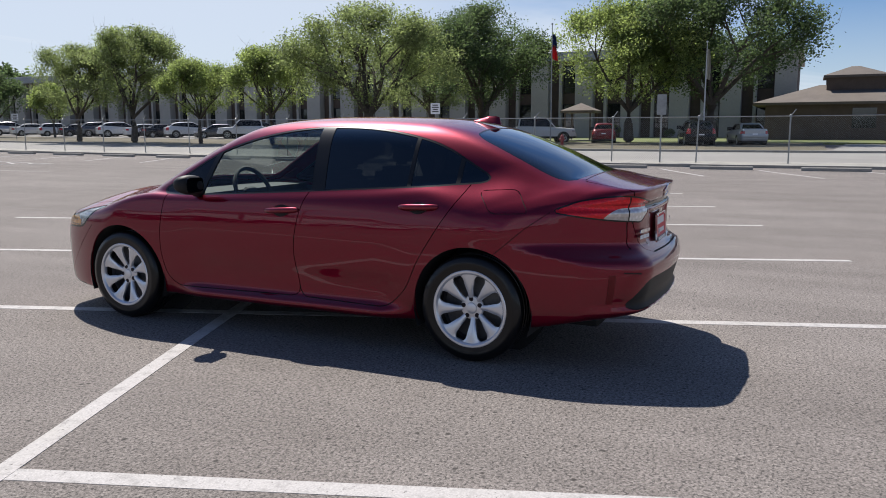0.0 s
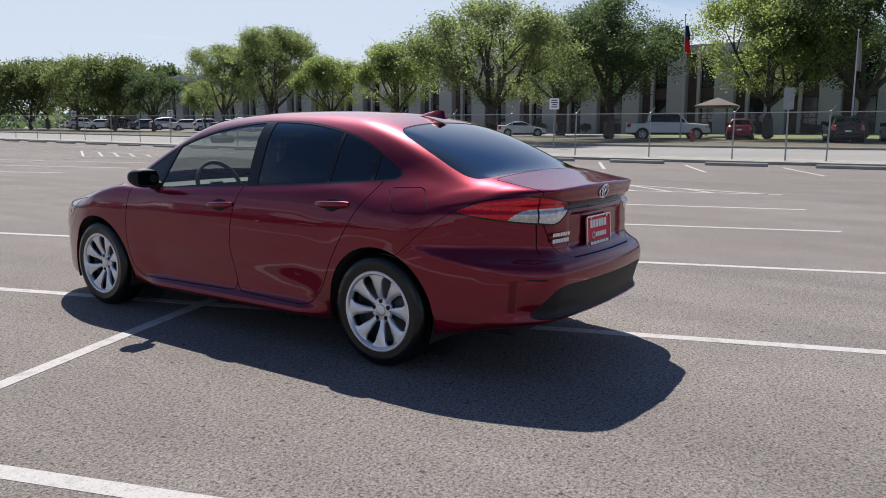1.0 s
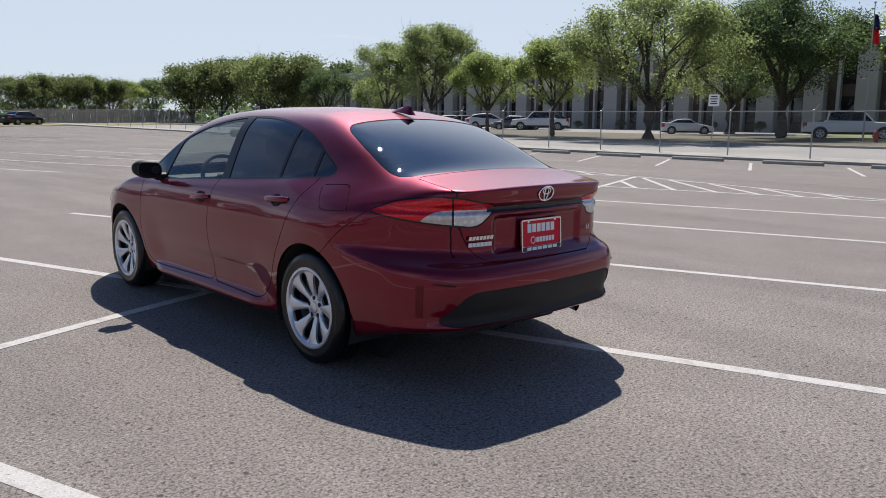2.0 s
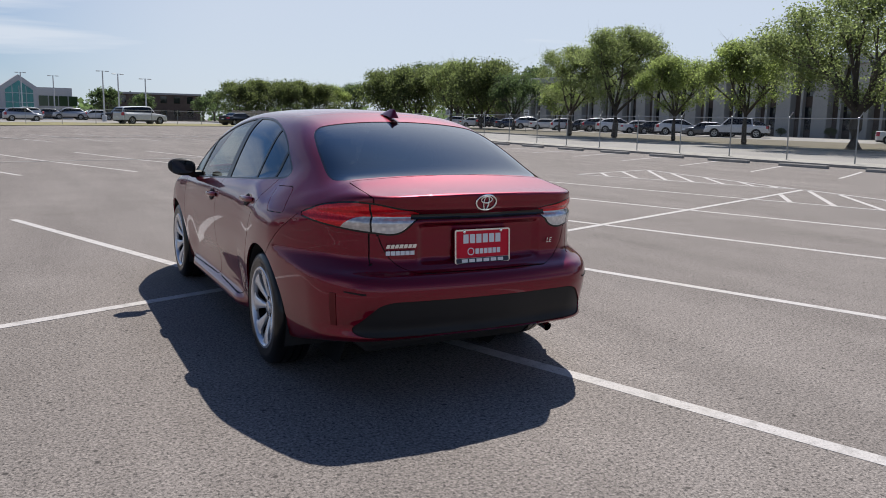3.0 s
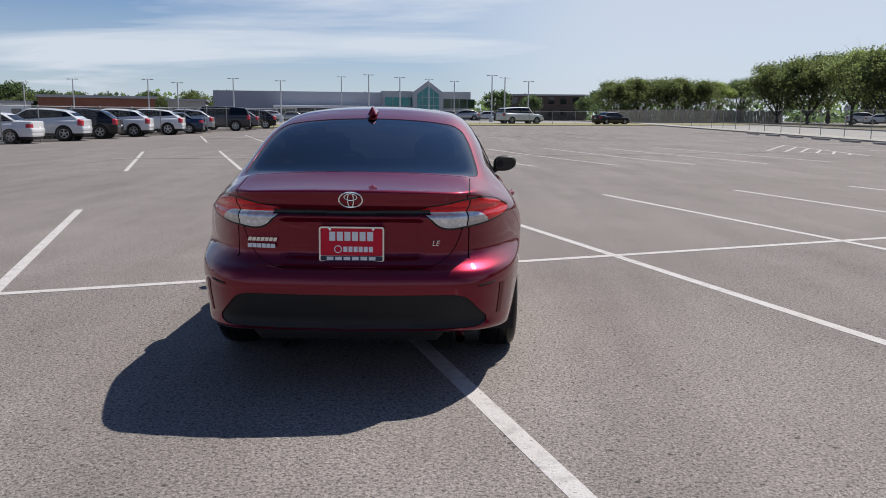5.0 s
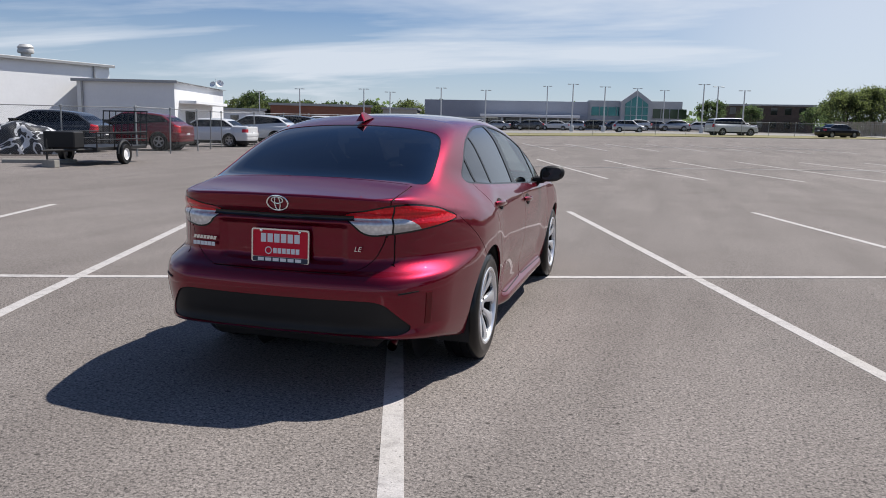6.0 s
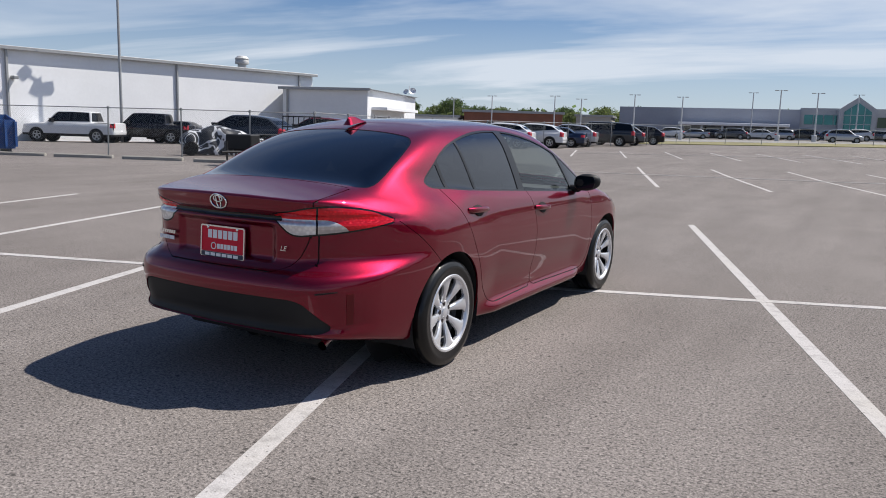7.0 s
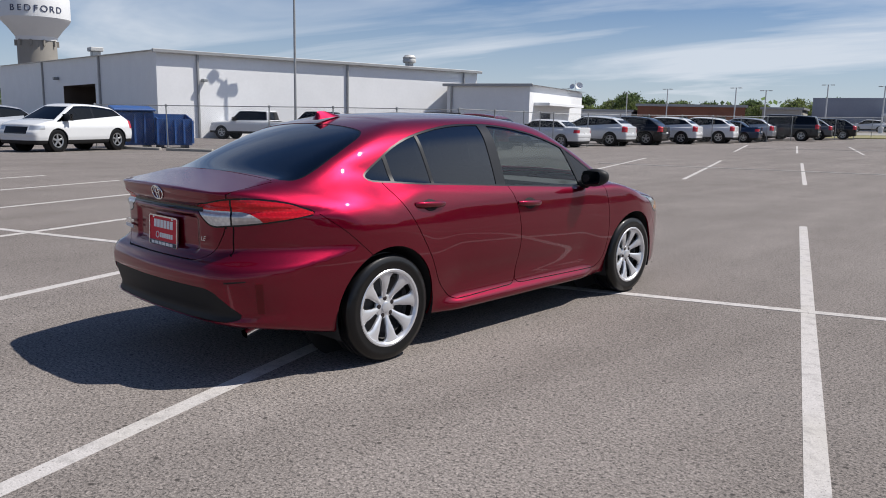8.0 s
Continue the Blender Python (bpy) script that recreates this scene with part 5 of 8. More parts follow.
def seat_at(x, y, bench=False):
    s = new("rear_bench" if bench else "front_seat")
    s.parent = car
    w = 0.62 if bench else 0.25
    bm = bmesh.new()
    box(bm, x - w, y - 0.25, 0.44, x + w, y + 0.27, 0.58, 0.05, seg=3)
    part("seat_cushion", bm, M_SEAT, s)
    bm = bmesh.new()
    box(bm, x - w, -0.06, 0.0, x + w, 0.07, 0.56, 0.05, m=pose(0, y - 0.24, 0.53, 16), seg=3)
    part("backrest", bm, M_SEAT, s)
    for hx in (-0.38, 0.38) if bench else (0,):
        bm = bmesh.new()
        box(bm, x + hx - 0.12, -0.04, 0.0, x + hx + 0.12, 0.05, 0.17, 0.04, m=pose(0, y - 0.43, 1.08, 12), seg=3)
        part("headrest", bm, M_SEAT, s)


seat_at(-0.37, 0.16)
seat_at(0.37, 0.16)
seat_at(0, -0.78, True)
bm = bmesh.new()
ringp = [(-0.37 + 0.185 * math.cos(a), 0.0, 0.185 * math.sin(a)) for a in [2 * math.pi * k / 36 for k in range(37)]]
wheel_m = pose(0, 0.55, 0.90, -24)
tube(bm, [tuple(wheel_m @ Vector(p)) for p in ringp], 0.016, 8, caps=False)
for a in (radians(200), radians(340), radians(270)):
    tube(bm, [tuple(wheel_m @ Vector((-0.37, 0.02, 0))), tuple(wheel_m @ Vector((-0.37 + 0.18 * math.cos(a), 0, 0.18 * math.sin(a))))], 0.02, 8)
box(bm, -0.43, 0.0, -0.05, -0.31, 0.06, 0.05, 0.02, m=wheel_m)
part("steering_wheel", bm, M_CABIN, car)
bm = bmesh.new()
box(bm, -0.115, -1.835, 1.040, 0.115, -1.79, 1.075, 0.008)
part("high_brake_lamp", bm, surface("pale_lamp_housing", (0.33, 0.35, 0.37), rough=0.4, bump=0), car)
bm = bmesh.new()
box(bm, -0.13, 0.92, 1.20, 0.11, 0.96, 1.26, 0.02)
part("inside_mirror", bm, M_CABIN, car)

# ---- other parked vehicles ----
KINDS = {
    "sedan": dict(L=4.75, W=0.90, hood=0.92, belt=0.97, roof=1.45, deck=1.08, ws=(1.25, 0.50), rw=(-0.95, -1.75), axle=(1.42, -1.38), r=0.33, low=0.20),
    "coupe": dict(L=4.25, W=0.88, hood=0.86, belt=0.90, roof=1.29, deck=0.98, ws=(0.85, 0.15), rw=(-0.75, -1.6), axle=(1.32, -1.25), r=0.32, low=0.16),
    "suv": dict(L=4.70, W=0.94, hood=1.10, belt=1.09, roof=1.67, deck=1.12, ws=(1.45, 0.38), rw=(-1.30, -2.18), axle=(1.40, -1.38), r=0.385, low=0.27, rise=0.17, bow=0.085, drop=0.15),
    "large_suv": dict(L=5.70, W=1.02, hood=1.17, belt=1.20, roof=1.92, deck=1.2, ws=(1.35, 0.85), rw=(-2.50, -2.78), axle=(1.75, -1.65), r=0.40, low=0.30, bow=0.03),
    "hatch": dict(L=4.0, W=0.87, hood=0.95, belt=0.99, roof=1.52, deck=1.0, ws=(1.05, 0.40), rw=(-1.45, -1.88), axle=(1.25, -1.22), r=0.31, low=0.21),
    "pickup": dict(L=5.85, W=1.00, hood=1.19, belt=1.20, roof=1.90, deck=1.22, ws=(1.38, 0.72), rw=(-1.38, -1.52), axle=(1.88, -1.80), r=0.41, low=0.38, bow=0.03, drop=0.10, bed=(-1.62, -2.80)),
}
MV_SILVER = surface("alloy_rim", (0.45, 0.46, 0.47), rough=0.3, metal=0.8, vary=0.1, bump=0)
MV_GLASS = glass("dark_car_glass", (0.03, 0.035, 0.036), 1.0)
MV_RED = surface("tail_lamp_red", (0.45, 0.015, 0.02), rough=0.2, vary=0.1, bump=0, coat=0.8)
MV_CLEAR = surface("head_lamp_clear", (0.6, 0.62, 0.64), rough=0.15, metal=0.5, vary=0.1, bump=0, coat=0.8)
PAINT = {n: car_paint(n + "_car_paint", c, metal=mt, rough=0.35, flake=0.08) for n, c, mt in (
    ("white", (0.62, 0.63, 0.64), 0.0), ("silver", (0.42, 0.43, 0.45), 0.6), ("black", (0.012, 0.012, 0.014), 0.2), ("grey", (0.10, 0.105, 0.115), 0.5),
    ("maroon", (0.16, 0.012, 0.02), 0.5), ("navy", (0.02, 0.035, 0.07), 0.4), ("pearl", (0.55, 0.57, 0.59), 0.1), ("darkgrey", (0.035, 0.038, 0.042), 0.4))}


def vehicle_field(k):
    half = k["L"] / 2
    front_axle, rear_axle = k["axle"]
    ws0, ws1 = k["ws"]
    rw1, rw0 = k["rw"]

    def field(x, y, z):
        w = k["W"] - 0.06 * ease(0.55, 0.2, z) - 0.09 * ease(k["belt"] - 0.28, k["belt"] + 0.05, z)
        side = x - w + 0.10 * ease(half - 0.7, half, np.abs(y)) ** 1.5
        end = np.abs(y) - half + 0.10 * (x / k["W"]) ** 2 + 0.10 * ease(0.62, 0.95, z) * (y > 0) + 0.05 * ease(0.45, 0.2, z) - 0.02 * ease(0.5, 0.58, z) * ease(0.75, 0.66, z)
        top_z = np.where(y > ws0 - 0.3, k["hood"] - k.get("drop", 0.20) * ease(ws0, half, y) ** 1.4, np.where(y < rw0 + 0.25, k["deck"], k["belt"]))
        top = z - top_z + 0.05 * (x / k["W"]) ** 2
        body = smooth_max(smooth_max(side, end, 0.14), top, 0.07)
        body = smooth_max(body, k["low"] - z, 0.04)
        span = k["roof"] - k["belt"]
        gside = x - (k["W"] - 0.10 - 0.36 * (z - k["belt"]) - 0.05 * ease(0.2, -1.8, y))
        roof = z - k["roof"] + 0.05 * (x / k["W"]) ** 2 + k.get("bow", 0.05) * (y + 0.1) ** 2 / 1.4
        ws = (y + 0.10 * (x / k["W"]) ** 2 - ws0 + (z - k["belt"]) / span * (ws0 - ws1)) * 0.7
        rw = (-y + rw0 + 0.07 * (x / k["W"]) ** 2 + (z - k["belt"]) / span * (rw1 - rw0)) * 0.8
        cab = smooth_max(smooth_max(smooth_max(gside, roof, 0.14), ws, 0.09), rw, 0.10)
        cab = smooth_max(cab, k["belt"] - 0.06 - z, 0.02)
        out = smooth_min(body, cab, 0.05)
        if "bed" in k:
            a, b = k["bed"]
            hole = np.maximum(np.maximum(x - k["W"] + 0.14, np.maximum(y - a, b - y)), k["low"] + 0.45 - z)
            out = np.maximum(out, -hole)
        return out

    return field


def vehicle(kind):
    """A vehicle of a kind, with its parts, at the origin and facing +y."""
    k = KINDS[kind]
    field = vehicle_field(k)
    half = k["L"] / 2
    p, q = skin(field, (0, -half - 0.1, k["low"] - 0.1), (k["W"] + 0.06, half + 0.1, k["roof"] + 0.1), 0.05, relax=2)
    bm = bmesh.new()
    vs = [bm.verts.new(v) for v in p]
    for f_ in q:
        bm.faces.new([vs[i] for i in f_])
    for yc in k["axle"]:
        cut(bm, lambda x, y, z, c=yc: np.hypot(y - c, z - k["r"]) - k["r"] - 0.045, lambda x, y, z: x > k["W"] - 0.35)
    cut(bm, lambda x, y, z: z - k["belt"] - 0.035 - k.get("rise", 0.04) * (-y) / half)
    cut(bm, lambda x, y, z: z - k["roof"] + 0.085 + k.get("bow", 0.05) * (y + 0.1) ** 2 / 1.4)
    # crisp edges for lamps, grille, trim and window posts
    mid0 = (k["ws"][0] + k["rw"][1]) / 2
    lamp_half = 0.085 + 0.08 * (kind != "sedan")
    for z0, lo, hi in ((k["hood"] - 0.48, half - 0.4, 9), (k["hood"] - 0.24, half - 0.4, 9), (k["hood"] - 0.34, half - 0.5, 9), (k["hood"] - 0.20, half - 0.5, 9), (k["belt"] - 0.14 - lamp_half, -9, 0.35 - half), (k["belt"] - 0.14 + lamp_half, -9, 0.35 - half), (k["low"] + 0.13, -9, 9)):
        cut(bm, lambda x, y, z, o=z0: z - o, lambda x, y, z, a=lo, b=hi: (y > a) & (y < b))
    cut(bm, lambda x, y, z: x - 0.5, lambda x, y, z: (y > half - 0.4) & (z < k["hood"]))
    cut(bm, lambda x, y, z: x - k["W"] + 0.38, lambda x, y, z: (y > half - 0.5) & (z < k["hood"]))
    cut(bm, lambda x, y, z: x - k["W"] + 0.30, lambda x, y, z: (y < 0.35 - half) & (z < k["belt"] + 0.1))
    cut(bm, lambda x, y, z: y + half - 0.30, lambda x, y, z: (x > k["W"] - 0.35) & (z < k["belt"] + 0.1))
    cut(bm, lambda x, y, z: y - half + 0.42, lambda x, y, z: (x > k["W"] - 0.45) & (z < k["hood"]))
    for o in (0.04, -0.04):
        cut(bm, lambda x, y, z, o=o: y - mid0 - o, lambda x, y, z: (z > k["belt"] - 0.05) & (x > 0.4))
    height = k["roof"] - k["belt"]
    for a, b, o in ((k["ws"][0], k["ws"][1], -0.16), (k["rw"][1], k["rw"][0], 0.14)):
        cut(bm, lambda x, y, z, a=a, b=b, o=o: y - a - o - (z - k["belt"]) / height * (b - a), lambda x, y, z: (z > k["belt"] - 0.05) & (x > 0.4))
    for wd in (0.20, 0.22):
        cut(bm, lambda x, y, z, wd=wd: x - k["W"] + wd + 0.25 * (z - k["belt"]) / height, lambda x, y, z: (z > k["belt"] - 0.05) & (x < k["W"] - 0.1))
    bm.verts.index_update()
    v = np.array([w.co[:] for w in bm.verts])
    poly = [[w.index for w in f_.verts] for f_ in bm.faces]
    bm.free()
    _, n = slope_of(field, v)
    n /= np.maximum(np.linalg.norm(n, axis=1), 1e-6)[:, None]
    c = np.array([v[i].mean(0) for i in poly])
    cn = np.array([n[i].mean(0) for i in poly])
    x, y, z = c.T
    name = np.full(len(c), "body", dtype=object)
    glassy = (z > k["belt"] + 0.035 - k.get("rise", 0.04) * y / half) & (z < k["roof"] - 0.085 - k.get("bow", 0.05) * (y + 0.1) ** 2 / 1.4)
    ws0, ws1 = k["ws"]
    rw1, rw0 = k["rw"]
    span = k["roof"] - k["belt"]
    t = (z - k["belt"]) / span
    yw, yr = ws0 - t * (ws0 - ws1), rw0 + t * (rw1 - rw0)
    name[glassy & (cn[:, 1] > 0.35) & (y > yw - 0.3) & (x < k["W"] - 0.20 - 0.25 * t)] = "windshield"
    name[glassy & (cn[:, 1] < -0.30) & (y < yr + 0.3) & (x < k["W"] - 0.22 - 0.25 * t)] = "rear_window"
    mid = (ws0 + rw0) / 2
    sidey = glassy & (np.abs(cn[:, 0]) > 0.72) & (y < yw - 0.16) & (y > yr + 0.14)
    name[sidey] = "pillar_trim"
    name[sidey & (y > mid + 0.04)] = "front_side_window"
    name[sidey & (y < mid - 0.04)] = "rear_side_window"
    if "bed" in k:
        name[(y < k["bed"][0] + 0.03) & (y > k["bed"][1] - 0.03) & (x < k["W"] - 0.12) & (z > k["low"] + 0.3) & (cn[:, 2] > -0.5)] = "load_bed"
    lampz = k["belt"] - 0.16
    name[(y < -half + 0.30) & (x > k["W"] - 0.30) & (np.abs(z - lampz - 0.02) < 0.085 + 0.08 * (kind != "sedan")) & (name == "body")] = "tail_lamp"
    name[(y > half - 0.42) & (x > k["W"] - 0.38) & (np.abs(z - k["hood"] + 0.27) < 0.07) & (name == "body")] = "head_lamp"
    name[(z < k["low"] + 0.13) & (name == "body")] = "lower_trim"
    name[(y > half - 0.3) & (x < 0.5) & (np.abs(z - k["hood"] + 0.36) < 0.12) & (name == "body")] = "grille"
    gone = np.any([np.hypot(y - yc, z - k["r"]) < k["r"] + 0.045 for yc in k["axle"]], axis=0) & (x > k["W"] - 0.32)
    name[gone] = ""
    root = thing("parked_" + kind, "parked vehicle", kind.replace("_", " "))
    mats = {"body": PAINT["white"], "load_bed": M_UNDER, "lower_trim": M_BLACK, "grille": M_GLOSSBLACK, "pillar_trim": M_GLOSSBLACK, "tail_lamp": MV_RED, "head_lamp": MV_CLEAR}

    def emit(tag, signs):
        pick = [poly[i] for i in np.nonzero(name == tag)[0]]
        if not pick:
            return
        verts, faces, norms = [], [], []
        for s in signs:
            used = {}
            for row in pick:
                for w in row:
                    if w not in used:
                        used[w] = len(verts)
                        verts.append(v[w] * (s, 1, 1))
                        norms.append(n[w] * (s, 1, 1))
                faces.append([used[w] for w in (row if s > 0 else row[::-1])])
        me = bpy.data.meshes.new(tag)
        me.from_pydata([tuple(w) for w in verts], [], faces)
        me.materials.append(mats.get(tag, MV_GLASS))
        me.polygons.foreach_set("use_smooth", [True] * len(me.polygons))
        me.normals_split_custom_set_from_vertices([tuple(w) for w in norms])
        new(tag, me).parent = root

    for tag in ("body", "windshield", "rear_window", "load_bed", "lower_trim", "grille"):
        emit(tag, (1, -1))
    for tag in ("front_side_window", "rear_side_window", "pillar_trim", "tail_lamp", "head_lamp"):
        emit(tag, (1,))
        emit(tag, (-1,))
    r = k["r"]
    tyre_me = rim_me = None
    for sx in (1, -1):
        for yc in k["axle"]:
            w = new("wheel")
            w.parent = root
            w.matrix_local = pose(sx * (k["W"] - 0.135), yc, r, 0, 0, 0 if sx > 0 else 180)
            if tyre_me is None:
                bm = bmesh.new()
                lathe(bm, [(r * 0.62, -0.10), (r * 0.8, -0.115), (r * 0.95, -0.105), (r, -0.08), (r, 0.08), (r * 0.95, 0.105), (r * 0.8, 0.115), (r * 0.62, 0.10)], 28, pose(0, 0, 0, 0, 90, 0), close=True)
                bmesh.ops.recalc_face_normals(bm, faces=bm.faces)
                tyre_me = part("tyre", bm, M_TYRE, w).data
                bm = bmesh.new()
                lathe(bm, [(r * 0.52, 0.07), (r * 0.56, 0.098), (r * 0.63, 0.10), (r * 0.62, 0.05)], 28, pose(0, 0, 0, 0, 90, 0))
                for a in range(5):
                    box(bm, 0.055, -0.035, 0.02, 0.09, 0.035, r * 0.56, 0.01, m=pose(0, 0, 0, 72 * a, 0, 0))
                lathe(bm, [(0.0, 0.095), (0.055, 0.09), (0.06, 0.05)], 14, pose(0, 0, 0, 0, 90, 0))
                rim_me = part("rim", bm, MV_SILVER, w).data
            else:
                new("tyre", tyre_me).parent = w
                new("rim", rim_me).parent = w
    bm = bmesh.new()
    for sx in (1, -1):
        for yc in k["axle"]:
            lathe(bm, [(r + 0.05, 0.0), (r + 0.05, -0.28), (0, -0.28)], 24, pose(sx * (k["W"] - 0.04), yc, r, 0, 90 * sx, 0))
    box(bm, -k["W"] + 0.2, -half + 0.4, k["low"] - 0.03, k["W"] - 0.2, half - 0.4, k["low"] + 0.1)
    part("chassis", bm, M_UNDER, root)
    if kind != "coupe":
        for sx in (1, -1):
            bm = bmesh.new()
            box(bm, sx * (k["W"] - 0.09), k["ws"][0] - 0.55, k["belt"] + 0.02, sx * (k["W"] + 0.12), k["ws"][0] - 0.43, k["belt"] + 0.17, 0.04, seg=2)
            part("door_mirror", bm, M_BLACK, root)
    bm = bmesh.new()
    box(bm, -0.155, -half - 0.012, 0.62, 0.155, -half + 0.05, 0.77, 0.005)
    part("plate_blank", bm, M_WHITEPLASTIC, root)
    return root


WORDS = {"sedan": "four-door sedan", "coupe": "two-door coupe", "suv": "compact SUV", "large_suv": "long SUV", "hatch": "small hatchback", "pickup": "pickup truck"}
HUES = {"white": "white", "silver": "silver", "black": "black", "grey": "grey", "maroon": "maroon", "navy": "dark blue", "pearl": "off-white", "darkgrey": "dark grey"}
MASTER = {}


def park(kind, hue, x, y, heading, where, group=""):
    """Parks a vehicle at a place; heading in degrees, 0 towards +y, turning left."""
    m = pose(x, y, float(gz(x, y)) + 0.02, 0, 0, heading)
    if kind not in MASTER:
        ob = MASTER[kind] = vehicle(kind)
        ob.matrix_world = m
    else:
        ob = copy_thing(MASTER[kind], m)
    tagged(ob, f"{HUES[hue]} {WORDS[kind]} parked {where}", kind.replace("_", " ") if kind in ("pickup", "sedan") else "car", group)
    for ch in ob.children:
        if ch.name.split(".")[0] == "body":
            ch.material_slots[0].link = "OBJECT"
            ch.material_slots[0].material = PAINT[hue]
    return ob


# street side, under the trees
park("coupe", "white", 55.9, 29.9, -147, "beyond the street under the trees")
park("pickup", "white", 51.5, 15.4, -155, "across the street near the lawn")
park("hatch", "maroon", 51.6, 10.3, -78, "across the street beside a tree")
park("suv", "black", 47.5, 3.4, -75, "in deep shade by a tree trunk")
park("sedan", "silver", 49.3, 0.5, -74, "on the concrete drive")
row = [("pickup", "white", 57.0, 46.9, 35), ("sedan", "grey", 56.6, 50.2, 40), ("suv", "black", 60.5, 49.2, 60), ("suv", "white", 57.8, 55.3, -125), ("sedan", "black", 57.8, 58.6, -120), ("sedan", "white", 58.0, 61.2, -118), ("suv", "white", 57.6, 64.8, -120), ("suv", "grey", 58.2, 68.4, -118), ("sedan", "darkgrey", 58.4, 71.6, -118), ("hatch", "white", 58.0, 75.0, -115), ("sedan", "white", 58.0, 79.0, -115), ("suv", "silver", 58.3, 83.5, -112), ("sedan", "navy", 58.2, 88.0, -112), ("suv", "black", 58.0, 93.0, -112), ("sedan", "white", 58.0, 98.0, -110), ("suv", "white", 58.0, 103.0, -110)]
for kd, hue, x, y, h in row:
    park(kd, hue, x, y, h, "in a row before the offices", "cars before the offices")
# end of the car park
park("large_suv", "white", 8.9, 86.0, -62, "at the asphalt's edge")
park("sedan", "black", 19.6, 86.2, -60, "at the asphalt's edge")
park("hatch", "silver", -2.5, 95.0, -80, "beyond the grass strip")
# behind the west fence
yard = "in a row behind the fence"
for kd, hue, x, y, h in (("sedan", "white", -21.2, 30.8, 96), ("suv", "pearl", -20.6, 34.6, 98), ("suv", "black", -20.4, 38.2, 100), ("suv", "white", -19.9, 41.6, 101), ("suv", "white", -19.2, 45.4, 101), ("sedan", "navy", -18.9, 48.6, 102), ("suv", "silver", -19.2, 52.0, 102), ("large_suv", "darkgrey", -18.0, 56.0, 104), ("suv", "grey", -17.8, 60.0, 104), ("suv", "black", -17.2, 64.0, 104)):
    park(kd, hue, x, y, h, yard, "cars behind the fence")
park("suv", "maroon", -20.9, 24.4, 100, "behind the chain-link fence")
park("suv", "darkgrey", -22.2, 20.6, 104, "behind the chain-link fence by the trailer")
park("sedan", "darkgrey", -38.5, 31.5, -62, "in the yard before the warehouse")
park("pickup", "white", -41.0, 25.2, 118, "in the yard before the warehouse")
park("pickup", "black", -39.0, 29.0, 120, "in the yard before the warehouse")
park("suv", "white", -25.5, 7.2, 203, "beside the blue dumpsters")
park("suv", "silver", -30.3, 5.6, 203, "beside the blue dumpsters")

# in front of the retail building
shop = "before the retail building"
for i, (kd, hue) in enumerate((("suv", "white"), ("sedan", "silver"), ("sedan", "black"), ("suv", "grey"), ("sedan", "white"), ("hatch", "silver"), ("suv", "black"), ("sedan", "navy"), ("suv", "white"), ("sedan", "grey"), ("suv", "silver"), ("sedan", "white"), ("pickup", "darkgrey"), ("sedan", "silver"))):
    x = -27.0 + 3.05 * i + random.uniform(-0.5, 0.5)
    park(kd, hue, x, 113.5 + 0.13 * (x + 27) + random.uniform(-0.6, 0.6), 97 + random.uniform(-6, 6), shop, "cars before the retail building")

# ---- fences, signs, poles ----
M_GALV = surface("galvanised_steel", (0.30, 0.31, 0.31), rough=0.5, metal=0.7, vary=0.2, fine=40, bump=0.1)


def mesh_material():
    """Woven wire: thin crossing strands, with air between."""
    m = Mat("chain_link_wire")
    g = m.n.new("ShaderNodeTexCoord")
    s = m.n.new("ShaderNodeSeparateXYZ")
    m.link(g.outputs["Object"], s.inputs[0])
    strands = []
    for op in ("ADD", "SUBTRACT"):
        a = m.n.new("ShaderNodeMath"); a.operation = op
        m.link(s.outputs["Y"], a.inputs[0]); m.link(s.outputs["Z"], a.inputs[1])
        b = m.n.new("ShaderNodeMath"); b.operation = "MULTIPLY"; b.inputs[1].default_value = 1 / 0.075
        m.link(a.outputs[0], b.inputs[0])
        c = m.n.new("ShaderNodeMath"); c.operation = "FRACT"
        m.link(b.outputs[0], c.inputs[0])
        d_ = m.n.new("ShaderNodeMath"); d_.operation = "LESS_THAN"; d_.inputs[1].default_value = 0.04
        m.link(c.outputs[0], d_.inputs[0])
        strands.append(d_.outputs[0])
    mx = m.n.new("ShaderNodeMath"); mx.operation = "MAXIMUM"
    m.link(strands[0], mx.inputs[0]); m.link(strands[1], mx.inputs[1])
    tr = m.n.new("ShaderNodeBsdfTransparent")
    sh = m.n.new("ShaderNodeMixShader")
    m.link(mx.outputs[0], sh.inputs[0]); m.link(tr.outputs[0], sh.inputs[1]); m.link(m.bsdf.outputs[0], sh.inputs[2])
    m.link(sh.outputs[0], m.out.inputs["Surface"])
    m.set(Base_Color=(0.34, 0.35, 0.35), Metallic=0.6, Roughness=0.5)
    return m.m


M_WIRE = mesh_material()


